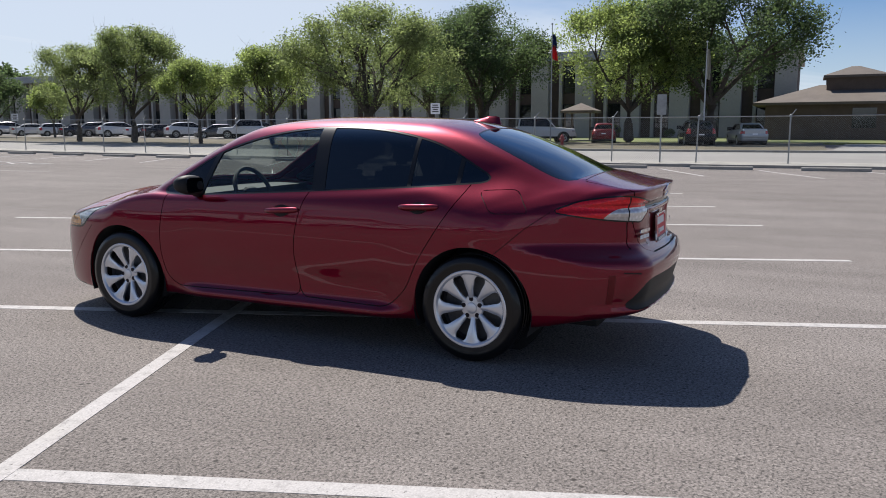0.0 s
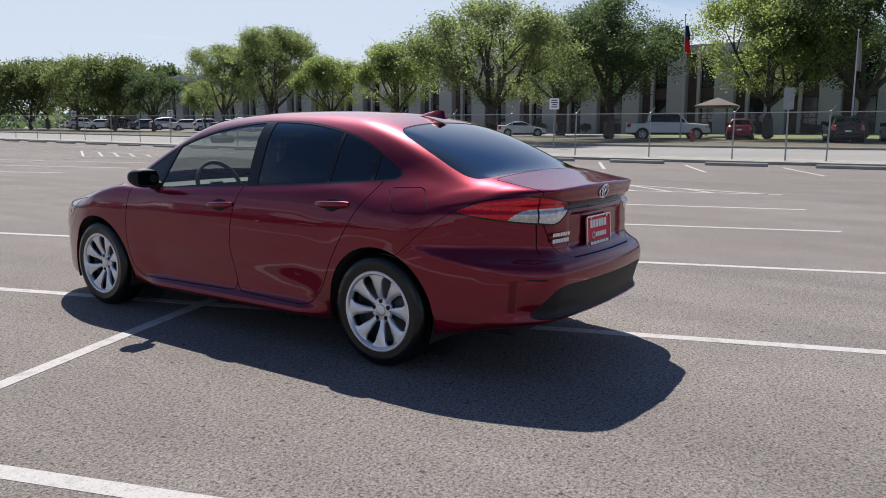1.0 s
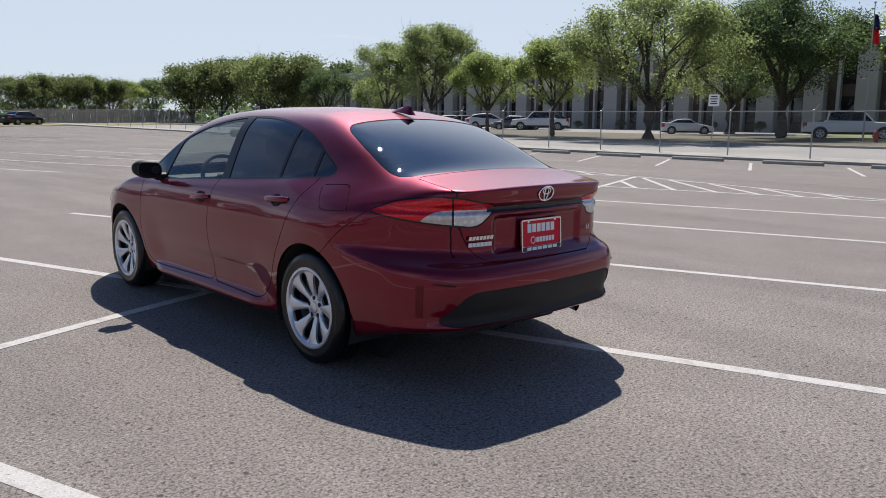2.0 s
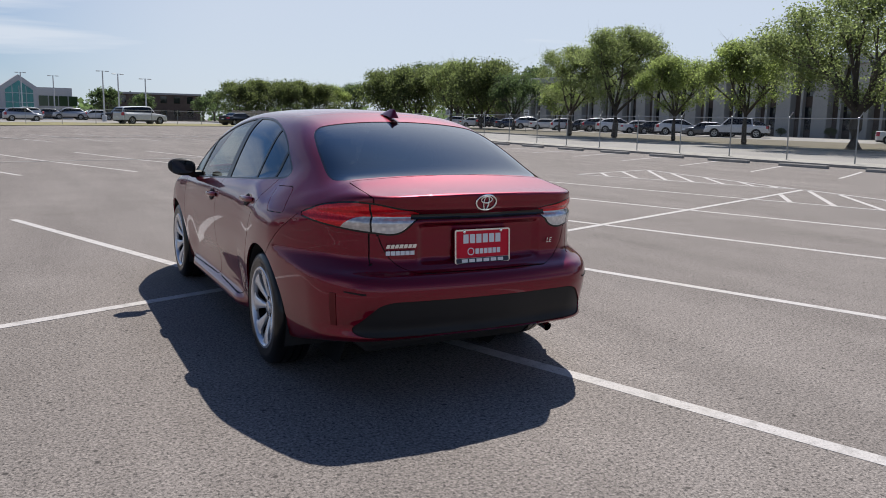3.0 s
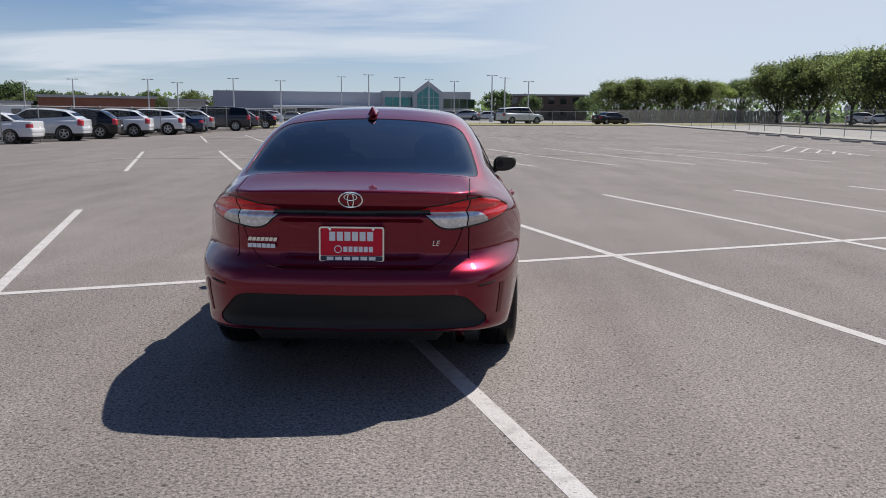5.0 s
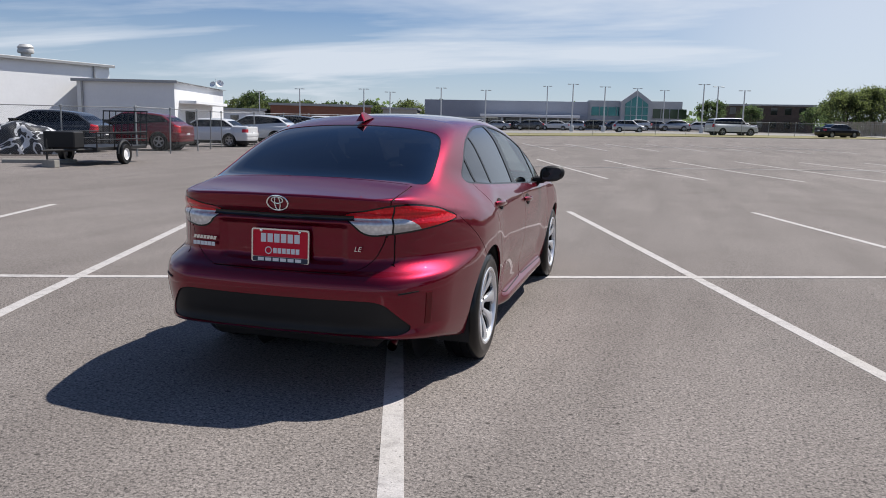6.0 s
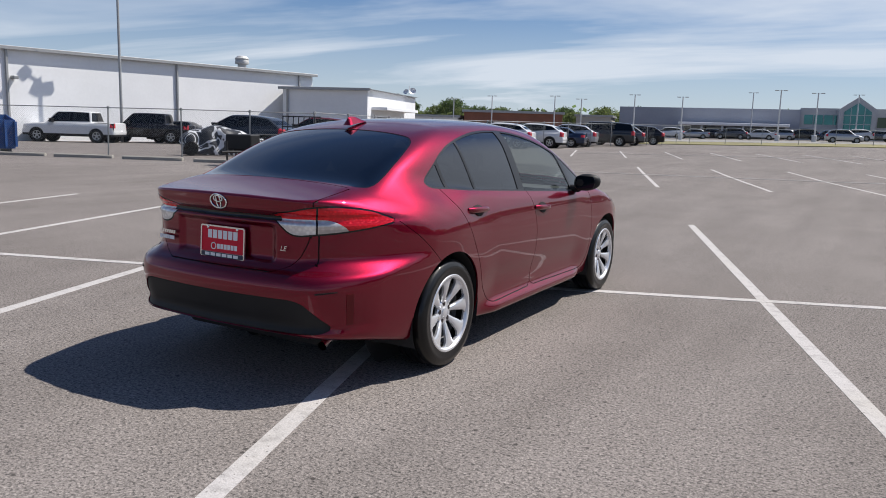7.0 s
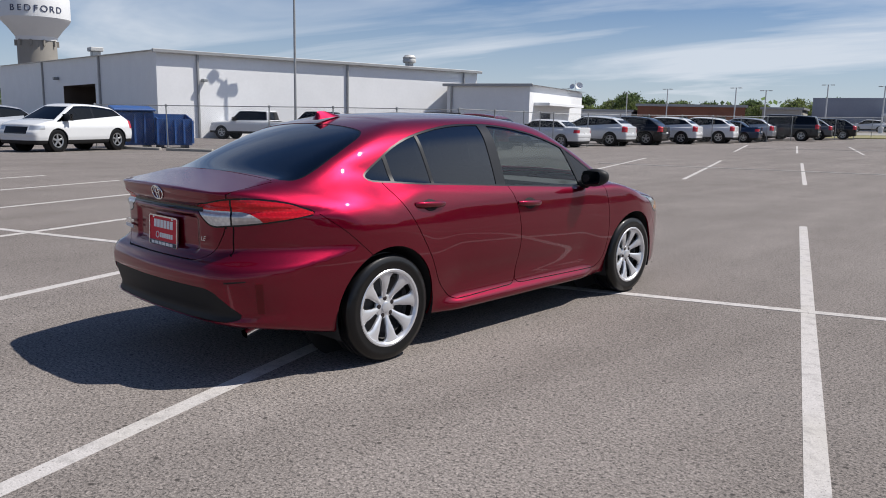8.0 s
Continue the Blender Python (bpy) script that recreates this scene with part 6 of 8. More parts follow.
def fence(path, height, spacing, label, arm=0.0, shade=None):
    """A chain-link fence along a line of plan points: posts, a top rail and wire panels."""
    root = thing("chain_link_fence", label, "fence")
    pts_ = []
    for (ax, ay), (bx, by) in zip(path, path[1:]):
        n = max(1, round(math.hypot(bx - ax, by - ay) / spacing))
        pts_ += [(ax + (bx - ax) * i / n, ay + (by - ay) * i / n) for i in range(n)]
    pts_.append(path[-1])
    post_me = None
    for x, y in pts_:
        z = float(gz(x, y))
        if post_me is None:
            bm = bmesh.new()
            tube(bm, [(0, 0, -0.05), (0, 0, height + 0.05)], 0.026, 8)
            if arm:
                tube(bm, [(0, 0, height), (0.0, -arm * 0.55, height + arm * 0.8)], 0.02, 6)
            lathe(bm, [(0.045, height - 0.04), (0.045, height + 0.04), (0.0, height + 0.07)], 8)
            post = part("fence_post", bm, M_GALV, root)
            post_me = post.data
        else:
            post = new("fence_post", post_me)
            post.parent = root
        post.matrix_local = pose(x, y, z, random.uniform(-1.2, 1.2), random.uniform(-1.2, 1.2), 0)
    for a, b in zip(pts_, pts_[1:]):
        za, zb = float(gz(*a)), float(gz(*b))
        bm = bmesh.new()
        tube(bm, [(*a, za + height), (*b, zb + height)], 0.018, 6)
        part("top_rail", bm, M_GALV, root)
        bm = bmesh.new()
        ln = math.hypot(b[0] - a[0], b[1] - a[1])
        vs = [bm.verts.new(c) for c in ((0, 0, 0.04), (0, ln, 0.04), (0, ln, height), (0, 0, height))]
        bm.faces.new(vs)
        w = part("wire_panel", bm, M_WIRE, root)
        w.matrix_local = pose(a[0], a[1], (za + zb) / 2, 0, 0, math.degrees(math.atan2(-(b[0] - a[0]), b[1] - a[1])))
    return root


fence([(25.3, -40), (25.2, 10), (25.4, 34), (26.0, 120)], 1.76, 3.2, "galvanised chain-link fence with angled post arms along the street", arm=0.30)
fence([(-16.3, 18.2), (-17.6, 24.0), (-19.5, 29.0), (-19.0, 38.0), (-17.6, 48.0), (-15.8, 62.0), (-14.5, 72.0)], 1.75, 3.3, "chain-link fence in front of a row of parked cars")
fence([(-16.3, 18.2), (-19.6, 14.7), (-22.0, 13.4), (-25.5, 11.0), (-27.5, 9.0)], 1.72, 3.0, "chain-link fence round the warehouse yard")
fence([(-14.5, 72.0), (4.0, 80.0), (24.0, 91.0), (44.0, 101.0)], 1.5, 3.4, "chain-link fence along the grass strip")

M_WOODF = surface("grey_weathered_fence_board", (0.27, 0.235, 0.20), rough=0.9, vary=0.25, scale=2, fine=20, bump=0.3)
bf = thing("board_fence", "grey weathered wooden board fence below the trees", "fence")
board = None
for i in range(110):
    x, y = 21.0 + 0.245 * i, 95.0 + 0.10 * i
    if board is None:
        bm = bmesh.new()
        box(bm, -0.115, -0.012, 0, 0.115, 0.012, 1.75, 0.01)
        board = part("board", bm, M_WOODF, bf)
        o = board
    else:
        o = new("board", board.data)
        o.parent = bf
    o.matrix_local = pose(x, y, float(gz(x, y)), 0, random.uniform(-1, 1), 22) @ Matrix.Diagonal((1, 1, random.uniform(0.94, 1.04), 1))

M_LAMPPOST = surface("pale_grey_lamp_post", (0.52, 0.53, 0.54), rough=0.5, vary=0.1)
M_POLE = surface("grey_painted_pole", (0.33, 0.34, 0.345), rough=0.5, metal=0.3, vary=0.1)
M_FLAGBLUE = surface("blue_flag_cloth", (0.02, 0.035, 0.12), rough=0.9)
M_FLAGRED = surface("red_flag_cloth", (0.42, 0.03, 0.035), rough=0.9)
M_FLAGPALE = surface("pale_flag_cloth", (0.55, 0.52, 0.45), rough=0.9)


def flag_pole(x, y, height, cloths, label, paint=M_POLE):
    root = thing("flag_pole", label, "flag pole", at=pose(x, y, float(gz(x, y))))
    bm = bmesh.new()
    tube(bm, [(0, 0, -0.1), (0, 0, height * 0.5), (0, 0, height)], [0.055, 0.045, 0.025], 10)
    bmesh.ops.create_uvsphere(bm, u_segments=10, v_segments=6, radius=0.07, matrix=pose(0, 0, height + 0.05))
    part("pole", bm, paint, root)
    for mt, z0, z1, w in cloths:
        bm = bmesh.new()
        rows = []
        for i in range(10):
            s = i / 9
            z = z1 + (z0 - z1) * s
            half = w * (0.35 + 0.65 * s ** 0.7)
            rows.append([bm.verts.new((0.04 + half * j / 6, 0.10 * math.sin(j * 2.1 + s * 2) * min(1, j / 2), z - 0.25 * half * (j / 6))) for j in range(7)])
        for a, b in zip(rows, rows[1:]):
            for j in range(6):
                bm.faces.new((a[j], a[j + 1], b[j + 1], b[j]))
        bmesh.ops.solidify(bm, geom=bm.faces[:], thickness=0.01)
        fl = part("flag", bm, mt, root)
        fl.matrix_local = pose(0, 0, 0, 0, 0, -45)
    return root


flag_pole(46.6, 12.8, 8.0, [(M_FLAGBLUE, 6.55, 7.4, 0.42), (M_FLAGRED, 5.75, 6.7, 0.5)], "tall grey pole with a limp blue and red flag")
flag_pole(46.9, 2.9, 6.4, [(M_FLAGPALE, 4.2, 6.0, 0.35)], "tall pale pole with a limp pale flag", M_LAMPPOST)


def sign_on_post(x, y, w, z0, z1, heading, label, text_rows=0, back=False):
    root = thing("road_sign", label, "sign", at=pose(x, y, float(gz(x, y)), 0, 0, heading))
    bm = bmesh.new()
    tube(bm, [(0, 0, -0.05), (0, 0, z1)], 0.03, 8)
    part("post", bm, M_GALV, root)
    bm = bmesh.new()
    slab(bm, [tuple(p) for p in rounded([(-w / 2, z0), (w / 2, z0), (w / 2, z1), (-w / 2, z1)], 0.04)], 0, 0.006, pose(0, -0.036, 0, 90, 0, 0))
    part("panel", bm, M_GALV if back else M_WHITEPLASTIC, root)
    if text_rows:
        bm = bmesh.new()
        hh = (z1 - z0) / (text_rows + 1)
        for i in range(text_rows):
            zc = z1 - hh * (i + 0.9)
            ww = w * (0.30, 0.36, 0.26, 0.34)[i % 4]
            box(bm, -ww, -0.047, zc - hh * 0.22, ww, -0.043, zc + hh * 0.22)
        part("lettering_bars", bm, M_GAP, root, smooth=False)


sign_on_post(33.0, 15.0, 0.50, 2.05, 2.62, -62, "small white sign with dark lettering on a steel post", text_rows=4)
sign_on_post(25.05, 1.9, 0.34, 1.85, 2.60, -80, "blank grey sign plate seen from behind on a post", back=True)
sign_on_post(44.0, 63.0, 0.55, 1.75, 2.40, -40, "small white sign on a post by the trees", text_rows=3)
sign_on_post(46.5, 85.0, 0.6, 1.75, 2.40, -30, "small white sign on a post by the trees", text_rows=3)

# hydrant
hy = thing("fire_hydrant", "small faded red fire hydrant on the verge", "hydrant", at=pose(44.6, 11.4, float(gz(44.6, 11.4)) + 0.11))
M_HYD = surface("faded_red_iron", (0.33, 0.05, 0.045), rough=0.6)
bm = bmesh.new()
lathe(bm, [(0.16, 0), (0.16, 0.04), (0.10, 0.06), (0.10, 0.45), (0.14, 0.47), (0.14, 0.51), (0.11, 0.60), (0.05, 0.66), (0.04, 0.72), (0.0, 0.73)], 14)
part("barrel", bm, M_HYD, hy)
bm = bmesh.new()
for a in (0, 90, 180):
    lathe(bm, [(0.055, 0.08), (0.055, 0.17), (0.07, 0.18), (0.07, 0.20), (0.0, 0.21)], 10, pose(0, 0, 0.36, 0, 0, a) @ pose(0, 0, 0, 90, 0, 0))
part("outlets", bm, M_HYD, hy)


def light_pole(x, y, height, heads, label, base=True):
    root = thing("light_pole", label, "light pole", "car park light poles", at=pose(x, y, float(gz(x, y))))
    bm = bmesh.new()
    tube(bm, [(0, 0, 0), (0, 0, height)], [0.10, 0.07], 8)
    if base:
        lathe(bm, [(0.28, 0.0), (0.28, 0.75), (0.24, 0.8), (0.0, 0.8)], 12)
    part("pole", bm, M_LAMPPOST, root)
    for a in heads:
        bm = bmesh.new()
        box(bm, 0.05, -0.02, height - 0.06, 0.40, 0.02, height - 0.03)
        box(bm, 0.28, -0.12, height - 0.10, 0.72, 0.12, height - 0.01, 0.02)
        part("lamp_head", bm, M_POLE, root).matrix_local = pose(0, 0, 0, 0, 0, a)


pole_words = "tall thin grey car park light pole"
for x, y, h, a in ((-36.9, 92.4, 5.9, 0), (-33.6, 93.5, 5.5, 20), (-27.1, 95.5, 6.1, 10), (-21.3, 96.8, 5.8, 0), (-10.0, 98.5, 6.6, 15), (-5.9, 98.8, 6.2, 5), (6.3, 98.8, 6.5, 0), (8.0, 98.7, 6.2, 20), (11.1, 98.4, 5.7, 0), (-16.5, 120, 7.4, 0), (-2.6, 122, 7.0, 0), (1.5, 121, 6.6, 0), (-48, 96, 6.2, 0), (-62, 92, 6.6, 0), (-56, 99, 6.0, 0)):
    light_pole(x, y, h * 0.94, (a, a + 180), pole_words)

# floodlight mast before the warehouse: three square heads
mast = thing("floodlight_mast", "very tall thin floodlight mast with square lamp heads", "light pole", at=pose(-40.5, 28.2, float(gz(-40.5, 28.2))))
bm = bmesh.new()
tube(bm, [(0, 0, 0), (0, 0, 10.3)], [0.10, 0.075], 10)
part("pole", bm, M_POLE, mast)
for i, (dx, dz, tl) in enumerate(((-1.25, 0.5, 45), (-0.32, -0.4, 28), (0.72, -0.35, -8))):
    bm = bmesh.new()
    box(bm, -0.30, -0.08, -0.30, 0.30, 0.08, 0.30, 0.04, m=pose(dx * 0.7, 0, 10.1 + dz, 0, tl, 0))
    tube(bm, [(0, 0, 10.1), (dx * 0.7, 0, 10.1 + dz)], 0.05, 6)
    part("lamp_head", bm, M_POLE, mast).matrix_local = pose(0, 0, 0, 0, 0, 82)

# ---- buildings ----
M_STUCCO = surface("pale_precast_panel", (0.42, 0.405, 0.365), rough=0.9, vary=0.12, scale=0.4, fine=6, bump=0.2)
M_DARKWALL = surface("brown_brick_wall", (0.10, 0.075, 0.06), rough=0.9, vary=0.25, scale=1.0, fine=14, bump=0.3)
M_WINDOW = surface("dark_window_glass", (0.015, 0.018, 0.02), rough=0.06, vary=0.2, bump=0, coat=0.5)
M_ROOFBROWN = surface("tan_shingle_roof", (0.125, 0.105, 0.09), rough=0.95, vary=0.2, scale=0.8, fine=10, bump=0.4)
M_FRAME = surface("bronze_window_frame", (0.03, 0.027, 0.024), rough=0.5, metal=0.4)
M_WHITEWALL = surface("white_painted_metal_wall", (0.74, 0.75, 0.765), rough=0.55, vary=0.05, scale=0.5, fine=5, bump=0.1)
M_VENT = surface("weathered_pale_vent", (0.50, 0.50, 0.49), rough=0.6, metal=0.2, vary=0.15)
M_FASCIA = surface("grey_roof_fascia", (0.34, 0.345, 0.35), rough=0.5, metal=0.4, vary=0.1)


def wall_frame(a, b):
    """A pose with x along the wall from a to b, y into the building, z up."""
    ang = math.degrees(math.atan2(b[1] - a[1], b[0] - a[0]))
    return pose(a[0], a[1], 0, 0, 0, ang)


def office_block():
    """The long two-storey offices: pale fins, dark recessed windows, a flat roof."""
    y0, y1, x0, h = -2.0, 112.0, 69.0, 8.2
    g = 0.55
    root = thing("office_building", "long two-storey office block with pale fins and dark recessed windows", "building", at=pose(x0, y0, g))
    bay = 4.4
    n = int((y1 - y0) / bay)
    bm = bmesh.new()
    box(bm, 0.9, 0, 0, 18, y1 - y0, h - 0.4)
    part("wall", bm, M_DARKWALL, root)
    bm = bmesh.new()
    box(bm, -0.3, -0.4, h - 0.9, 18.5, y1 - y0 + 0.4, h, 0.05)
    part("roof", bm, M_FASCIA, root)
    pier = win = slabm = None
    for i in range(n):
        yb = i * bay
        if pier is None:
            bm = bmesh.new()
            box(bm, 0.0, 0.0, 0, 0.95, 1.75, h - 0.9, 0.03)
            pier = part("pier", bm, M_STUCCO, root)
            bm = bmesh.new()
            box(bm, 0.35, 0, 0, 0.85, 0.3, h - 0.9, 0.02)
            slabm = part("fin", bm, M_STUCCO, root)
        else:
            o = new("pier", pier.data)
            o.parent = root
            o.matrix_local = pose(0, yb, 0)
            o = new("fin", slabm.data)
            o.parent = root
        (o if i else slabm).matrix_local = pose(0, yb + 3.15, 0)
        for zb, zt in ((0.9, 3.3), (4.3, 6.9)):
            w = new("window")
            w.parent = root
            w.matrix_local = pose(0.86, yb + 1.85, zb)
            if win is None or (zb, zt) not in win:
                win = win or {}
                bm = bmesh.new()
                box(bm, 0.0, 0.08, 0.08, 0.03, 1.22, zt - zb - 0.08)
                p1 = part("pane", bm, M_WINDOW, w)
                bm = bmesh.new()
                for a_, b_ in (((0, 0), (0.08, zt - zb)), ((1.22, 0), (1.30, zt - zb)), ((0.08, 0), (1.22, 0.08)), ((0.08, zt - zb - 0.08), (1.22, zt - zb)), ((0.08, 0.55), (1.22, 0.61))):
                    box(bm, -0.04, a_[0], a_[1], 0.03, b_[0], b_[1])
                p2 = part("frame", bm, M_FRAME, w)
                win[(zb, zt)] = (p1.data, p2.data)
            else:
                new("pane", win[(zb, zt)][0]).parent = w
                new("frame", win[(zb, zt)][1]).parent = w
    return root


office_block()


def hip_roof(bm, x0, y0, x1, y1, z, rise, over=0.5):
    x0, y0, x1, y1 = x0 - over, y0 - over, x1 + over, y1 + over
    w = min(x1 - x0, y1 - y0) / 2
    if x1 - x0 > y1 - y0:
        ra, rb = (x0 + w, (y0 + y1) / 2), (x1 - w, (y0 + y1) / 2)
    else:
        ra, rb = ((x0 + x1) / 2, y0 + w), ((x0 + x1) / 2, y1 - w)
    c = [bm.verts.new(p) for p in ((x0, y0, z), (x1, y0, z), (x1, y1, z), (x0, y1, z))]
    c2 = [bm.verts.new((v.co.x, v.co.y, z - 0.18)) for v in c]
    a, b = bm.verts.new((*ra, z + rise)), bm.verts.new((*rb, z + rise))
    if x1 - x0 > y1 - y0:
        fs = [(c[0], c[1], b, a), (c[1], c[2], b), (c[2], c[3], a, b), (c[3], c[0], a)]
    else:
        fs = [(c[0], c[1], a), (c[1], c[2], b, a), (c[2], c[3], b), (c[3], c[0], a, b)]
    for f_ in fs:
        bm.faces.new(f_)
    for i in range(4):
        bm.faces.new((c[i], c2[i], c2[(i + 1) % 4], c[(i + 1) % 4]))
    bm.faces.new(c2[::-1])
    bmesh.ops.recalc_face_normals(bm, faces=bm.faces)


# brown lodge with hipped roofs
lodge = thing("lodge_building", "dark brown lodge with low hipped tan shingle roofs", "house", at=pose(61, -25.6, 0.5))
bm = bmesh.new()
box(bm, 0, 0, 0, 7.4, 25.6, 2.9)
part("wall", bm, M_DARKWALL, lodge)
bm = bmesh.new()
hip_roof(bm, 0, 0, 7.4, 25.6, 2.85, 1.45, over=0.9)
part("roof", bm, M_ROOFBROWN, lodge)
bm = bmesh.new()
box(bm, 2.2, 17.4, 3.7, 5.6, 21.4, 4.95)
part("upper_wall", bm, M_DARKWALL, lodge)
bm = bmesh.new()
hip_roof(bm, 2.2, 17.4, 5.6, 21.4, 4.95, 0.75, over=0.25)
part("upper_roof", bm, M_ROOFBROWN, lodge)
for yw in (3, 8, 13, 18):
    bm = bmesh.new()
    box(bm, -0.05, yw, 0.9, 0.05, yw + 1.6, 2.4)
    part("window", bm, M_WINDOW, lodge)

# gazebo on the lawn
gaz = thing("gazebo", "small open gazebo with a hipped tan roof on the lawn", "gazebo", at=pose(55.9, 13.2, float(gz(55.9, 13.2)) + 0.10))
bm = bmesh.new()
hip_roof(bm, -1.1, -1.1, 1.1, 1.1, 2.35, 0.6, over=0.2)
part("roof", bm, M_ROOFBROWN, gaz)
for x in (-1.0, 1.0):
    for y in (-1.0, 1.0):
        bm = bmesh.new()
        box(bm, x - 0.06, y - 0.06, 0, x + 0.06, y + 0.06, 2.38, 0.01)
        part("post", bm, M_DARKWALL, gaz)
bm = bmesh.new()
box(bm, -1.2, -1.2, -0.05, 1.2, 1.2, 0.08)
part("deck", bm, M_KERB, gaz)


def clad_building(name, label, a, b, depth, h0, h1, wall, bays, door=None):
    """A metal-clad shed: front wall from a to b, depth to its left, gutter, downpipes."""
    g = min(float(gz(*a)), float(gz(*b))) - 0.2
    root = thing(name, label, "warehouse")
    root.matrix_world = wall_frame(a, b) @ pose(0, 0, g)
    ln = math.hypot(b[0] - a[0], b[1] - a[1])
    bm = bmesh.new()
    v = [bm.verts.new(p) for p in ((0, 0, 0), (ln, 0, 0), (ln, depth, 0), (0, depth, 0), (0, 0, h0), (ln, 0, h0), (ln, depth, h1), (0, depth, h1))]
    for f_ in ((0, 1, 5, 4), (1, 2, 6, 5), (2, 3, 7, 6)):
        bm.faces.new([v[i] for i in f_])
    if door is None:
        bm.faces.new([v[i] for i in (3, 0, 4, 7)])
    else:
        d0, d1, dh = door
        w = [bm.verts.new(p) for p in ((0, d0, 0), (0, d0, dh), (0, d1, dh), (0, d1, 0))]
        bm.faces.new((v[0], v[4], v[7], w[2], w[1], w[0]))
        bm.faces.new((w[3], w[2], v[7], v[3]))
        wi = [bm.verts.new((20, q.co.y, q.co.z)) for q in w]
        inner = bmesh.new()
        iw = [inner.verts.new(q.co) for q in w] + [inner.verts.new(q.co) for q in wi]
        for i, j in ((0, 1), (1, 2), (2, 3), (3, 0)):
            inner.faces.new((iw[i], iw[j], iw[4 + j], iw[4 + i]))
        inner.faces.new(iw[4:])
        # dark wall colour stands in for the shade deep inside the shed
        part("doorway_lining", inner, M_DARKWALL, root, "dark inside of the open doorway", smooth=False)
        for q in wi:
            bm.verts.remove(q)
    bmesh.ops.recalc_face_normals(bm, faces=bm.faces)
    part("wall", bm, wall, root, smooth=False)
    bm = bmesh.new()
    vv = [bm.verts.new(p) for p in ((-0.35, -0.3, h0 + 0.02), (ln + 0.35, -0.3, h0 + 0.02), (ln + 0.35, depth + 0.2, h1 + 0.05), (-0.35, depth + 0.2, h1 + 0.05))]
    bm.faces.new(vv)
    bmesh.ops.solidify(bm, geom=bm.faces[:], thickness=-0.12)
    part("roof", bm, M_FASCIA, root, smooth=False)
    bm = bmesh.new()
    box(bm, -0.3, -0.34, h0 - 0.12, ln + 0.3, -0.16, h0 + 0.10, 0.02)
    part("gutter", bm, M_FASCIA, root)
    for x in bays:
        bm = bmesh.new()
        box(bm, x - 0.07, -0.16, 0, x + 0.07, -0.01, h0 - 0.1, 0.02)
        part("downpipe", bm, M_FASCIA, root)
    return root, ln


wh, ln = clad_building("warehouse_building", "large white metal-clad warehouse with grey gutter and downpipes", (-44.2, 20.1), (-40.5, 47.2), 52, 5.75, 6.65, M_WHITEWALL, (2.7, 14.3, 25.8), door=(13.8, 23.5, 3.95))
for dd in (12.4, 30.7):
    bm = bmesh.new()
    box(bm, -0.16, dd - 0.1, 0, -0.01, dd + 0.1, 5.85 + 0.017 * dd, 0.02)
    part("downpipe", bm, M_FASCIA, wh)
for xx, yy in ((-0.25, 25.0),):
    bm = bmesh.new()
    box(bm, xx - 0.2, yy - 0.25, 4.5, xx + 0.2, yy + 0.25, 4.75, 0.04)
    part("wall_lamp", bm, M_GALV, wh)
bm = bmesh.new()
box(bm, 2.2, 22.2, 5.7, 2.9, 22.9, 7.0, 0.03)
box(bm, 2.0, 22.0, 7.0, 3.1, 23.1, 7.35, 0.05)
part("roof_duct", bm, M_VENT, wh)
for x, y, s in ((21.3, 1.6, 0.75),):
    bm = bmesh.new()
    lathe(bm, [(0.45, 0), (0.45, 0.5), (0.7, 0.55), (0.75, 0.75), (0.68, 0.95), (0.74, 1.1), (0.5, 1.35), (0.0, 1.42)], 18, pose(x, y, 5.85, 0, 0, 0) @ Matrix.Scale(s, 4))
    part("roof_vent", bm, M_VENT, wh)
bm = bmesh.new()
box(bm, 2.9, -0.5, 3.9, 3.2, -0.02, 4.1, 0.03)
part("wall_lamp", bm, M_GALV, wh)

ax, ln2 = clad_building("annex_building", "low white block beside the warehouse with a flat canopy", (-39.9, 42.85), (-33.3, 45.2), 17, 4.5, 4.5, M_WHITEWALL, (0.4,))
bm = bmesh.new()
box(bm, ln2, 1.2, 2.95, ln2 + 1.3, 12.5, 3.2, 0.02)
part("canopy", bm, M_WHITEWALL, ax)
bm = bmesh.new()
box(bm, ln2 - 0.03, 3.0, 1.0, ln2 + 0.03, 6.0, 2.4)
part("window", bm, M_WINDOW, ax)
bm = bmesh.new()
tube(bm, [(ln2 - 0.3, 15.5, 4.5), (ln2 - 0.3, 15.5, 5.6)], 0.03, 6)
for s, tl in ((0.35, 40), (0.28, -30)):
    lathe(bm, [(0, 0), (s * 0.6, 0.04), (s, 0.14)], 12, pose(ln2 + (0.1 if tl > 0 else -0.5), 15.2, 4.7 + s, 60, tl, 0))
part("dish_aerial", bm, M_WHITEPLASTIC, ax)

# long retail building with a glass gable
M_BLUEGREY = surface("blue_grey_cladding", (0.29, 0.31, 0.36), rough=0.7, vary=0.1, scale=0.3, fine=4, bump=0.1)
M_TEAL = surface("teal_mirror_glass", (0.05, 0.17, 0.18), rough=0.05, metal=0.6, vary=0.25, scale=0.4, bump=0)
M_PALETRIM = surface("pale_grey_trim", (0.46, 0.47, 0.48), rough=0.7, vary=0.08)
store = thing("retail_building", "long grey retail building with a teal glass gable entrance", "building", at=pose(-40.0, 130.0, 0.45, 0, 0, 7.5))
bm = bmesh.new()
box(bm, 0, 0, 0, 29, 30, 5.2)
part("wall", bm, M_BLUEGREY, store)
bm = bmesh.new()
box(bm, 29.02, 0.4, 0, 45, 30, 5.5)
part("entrance_wall", bm, M_PALETRIM, store)
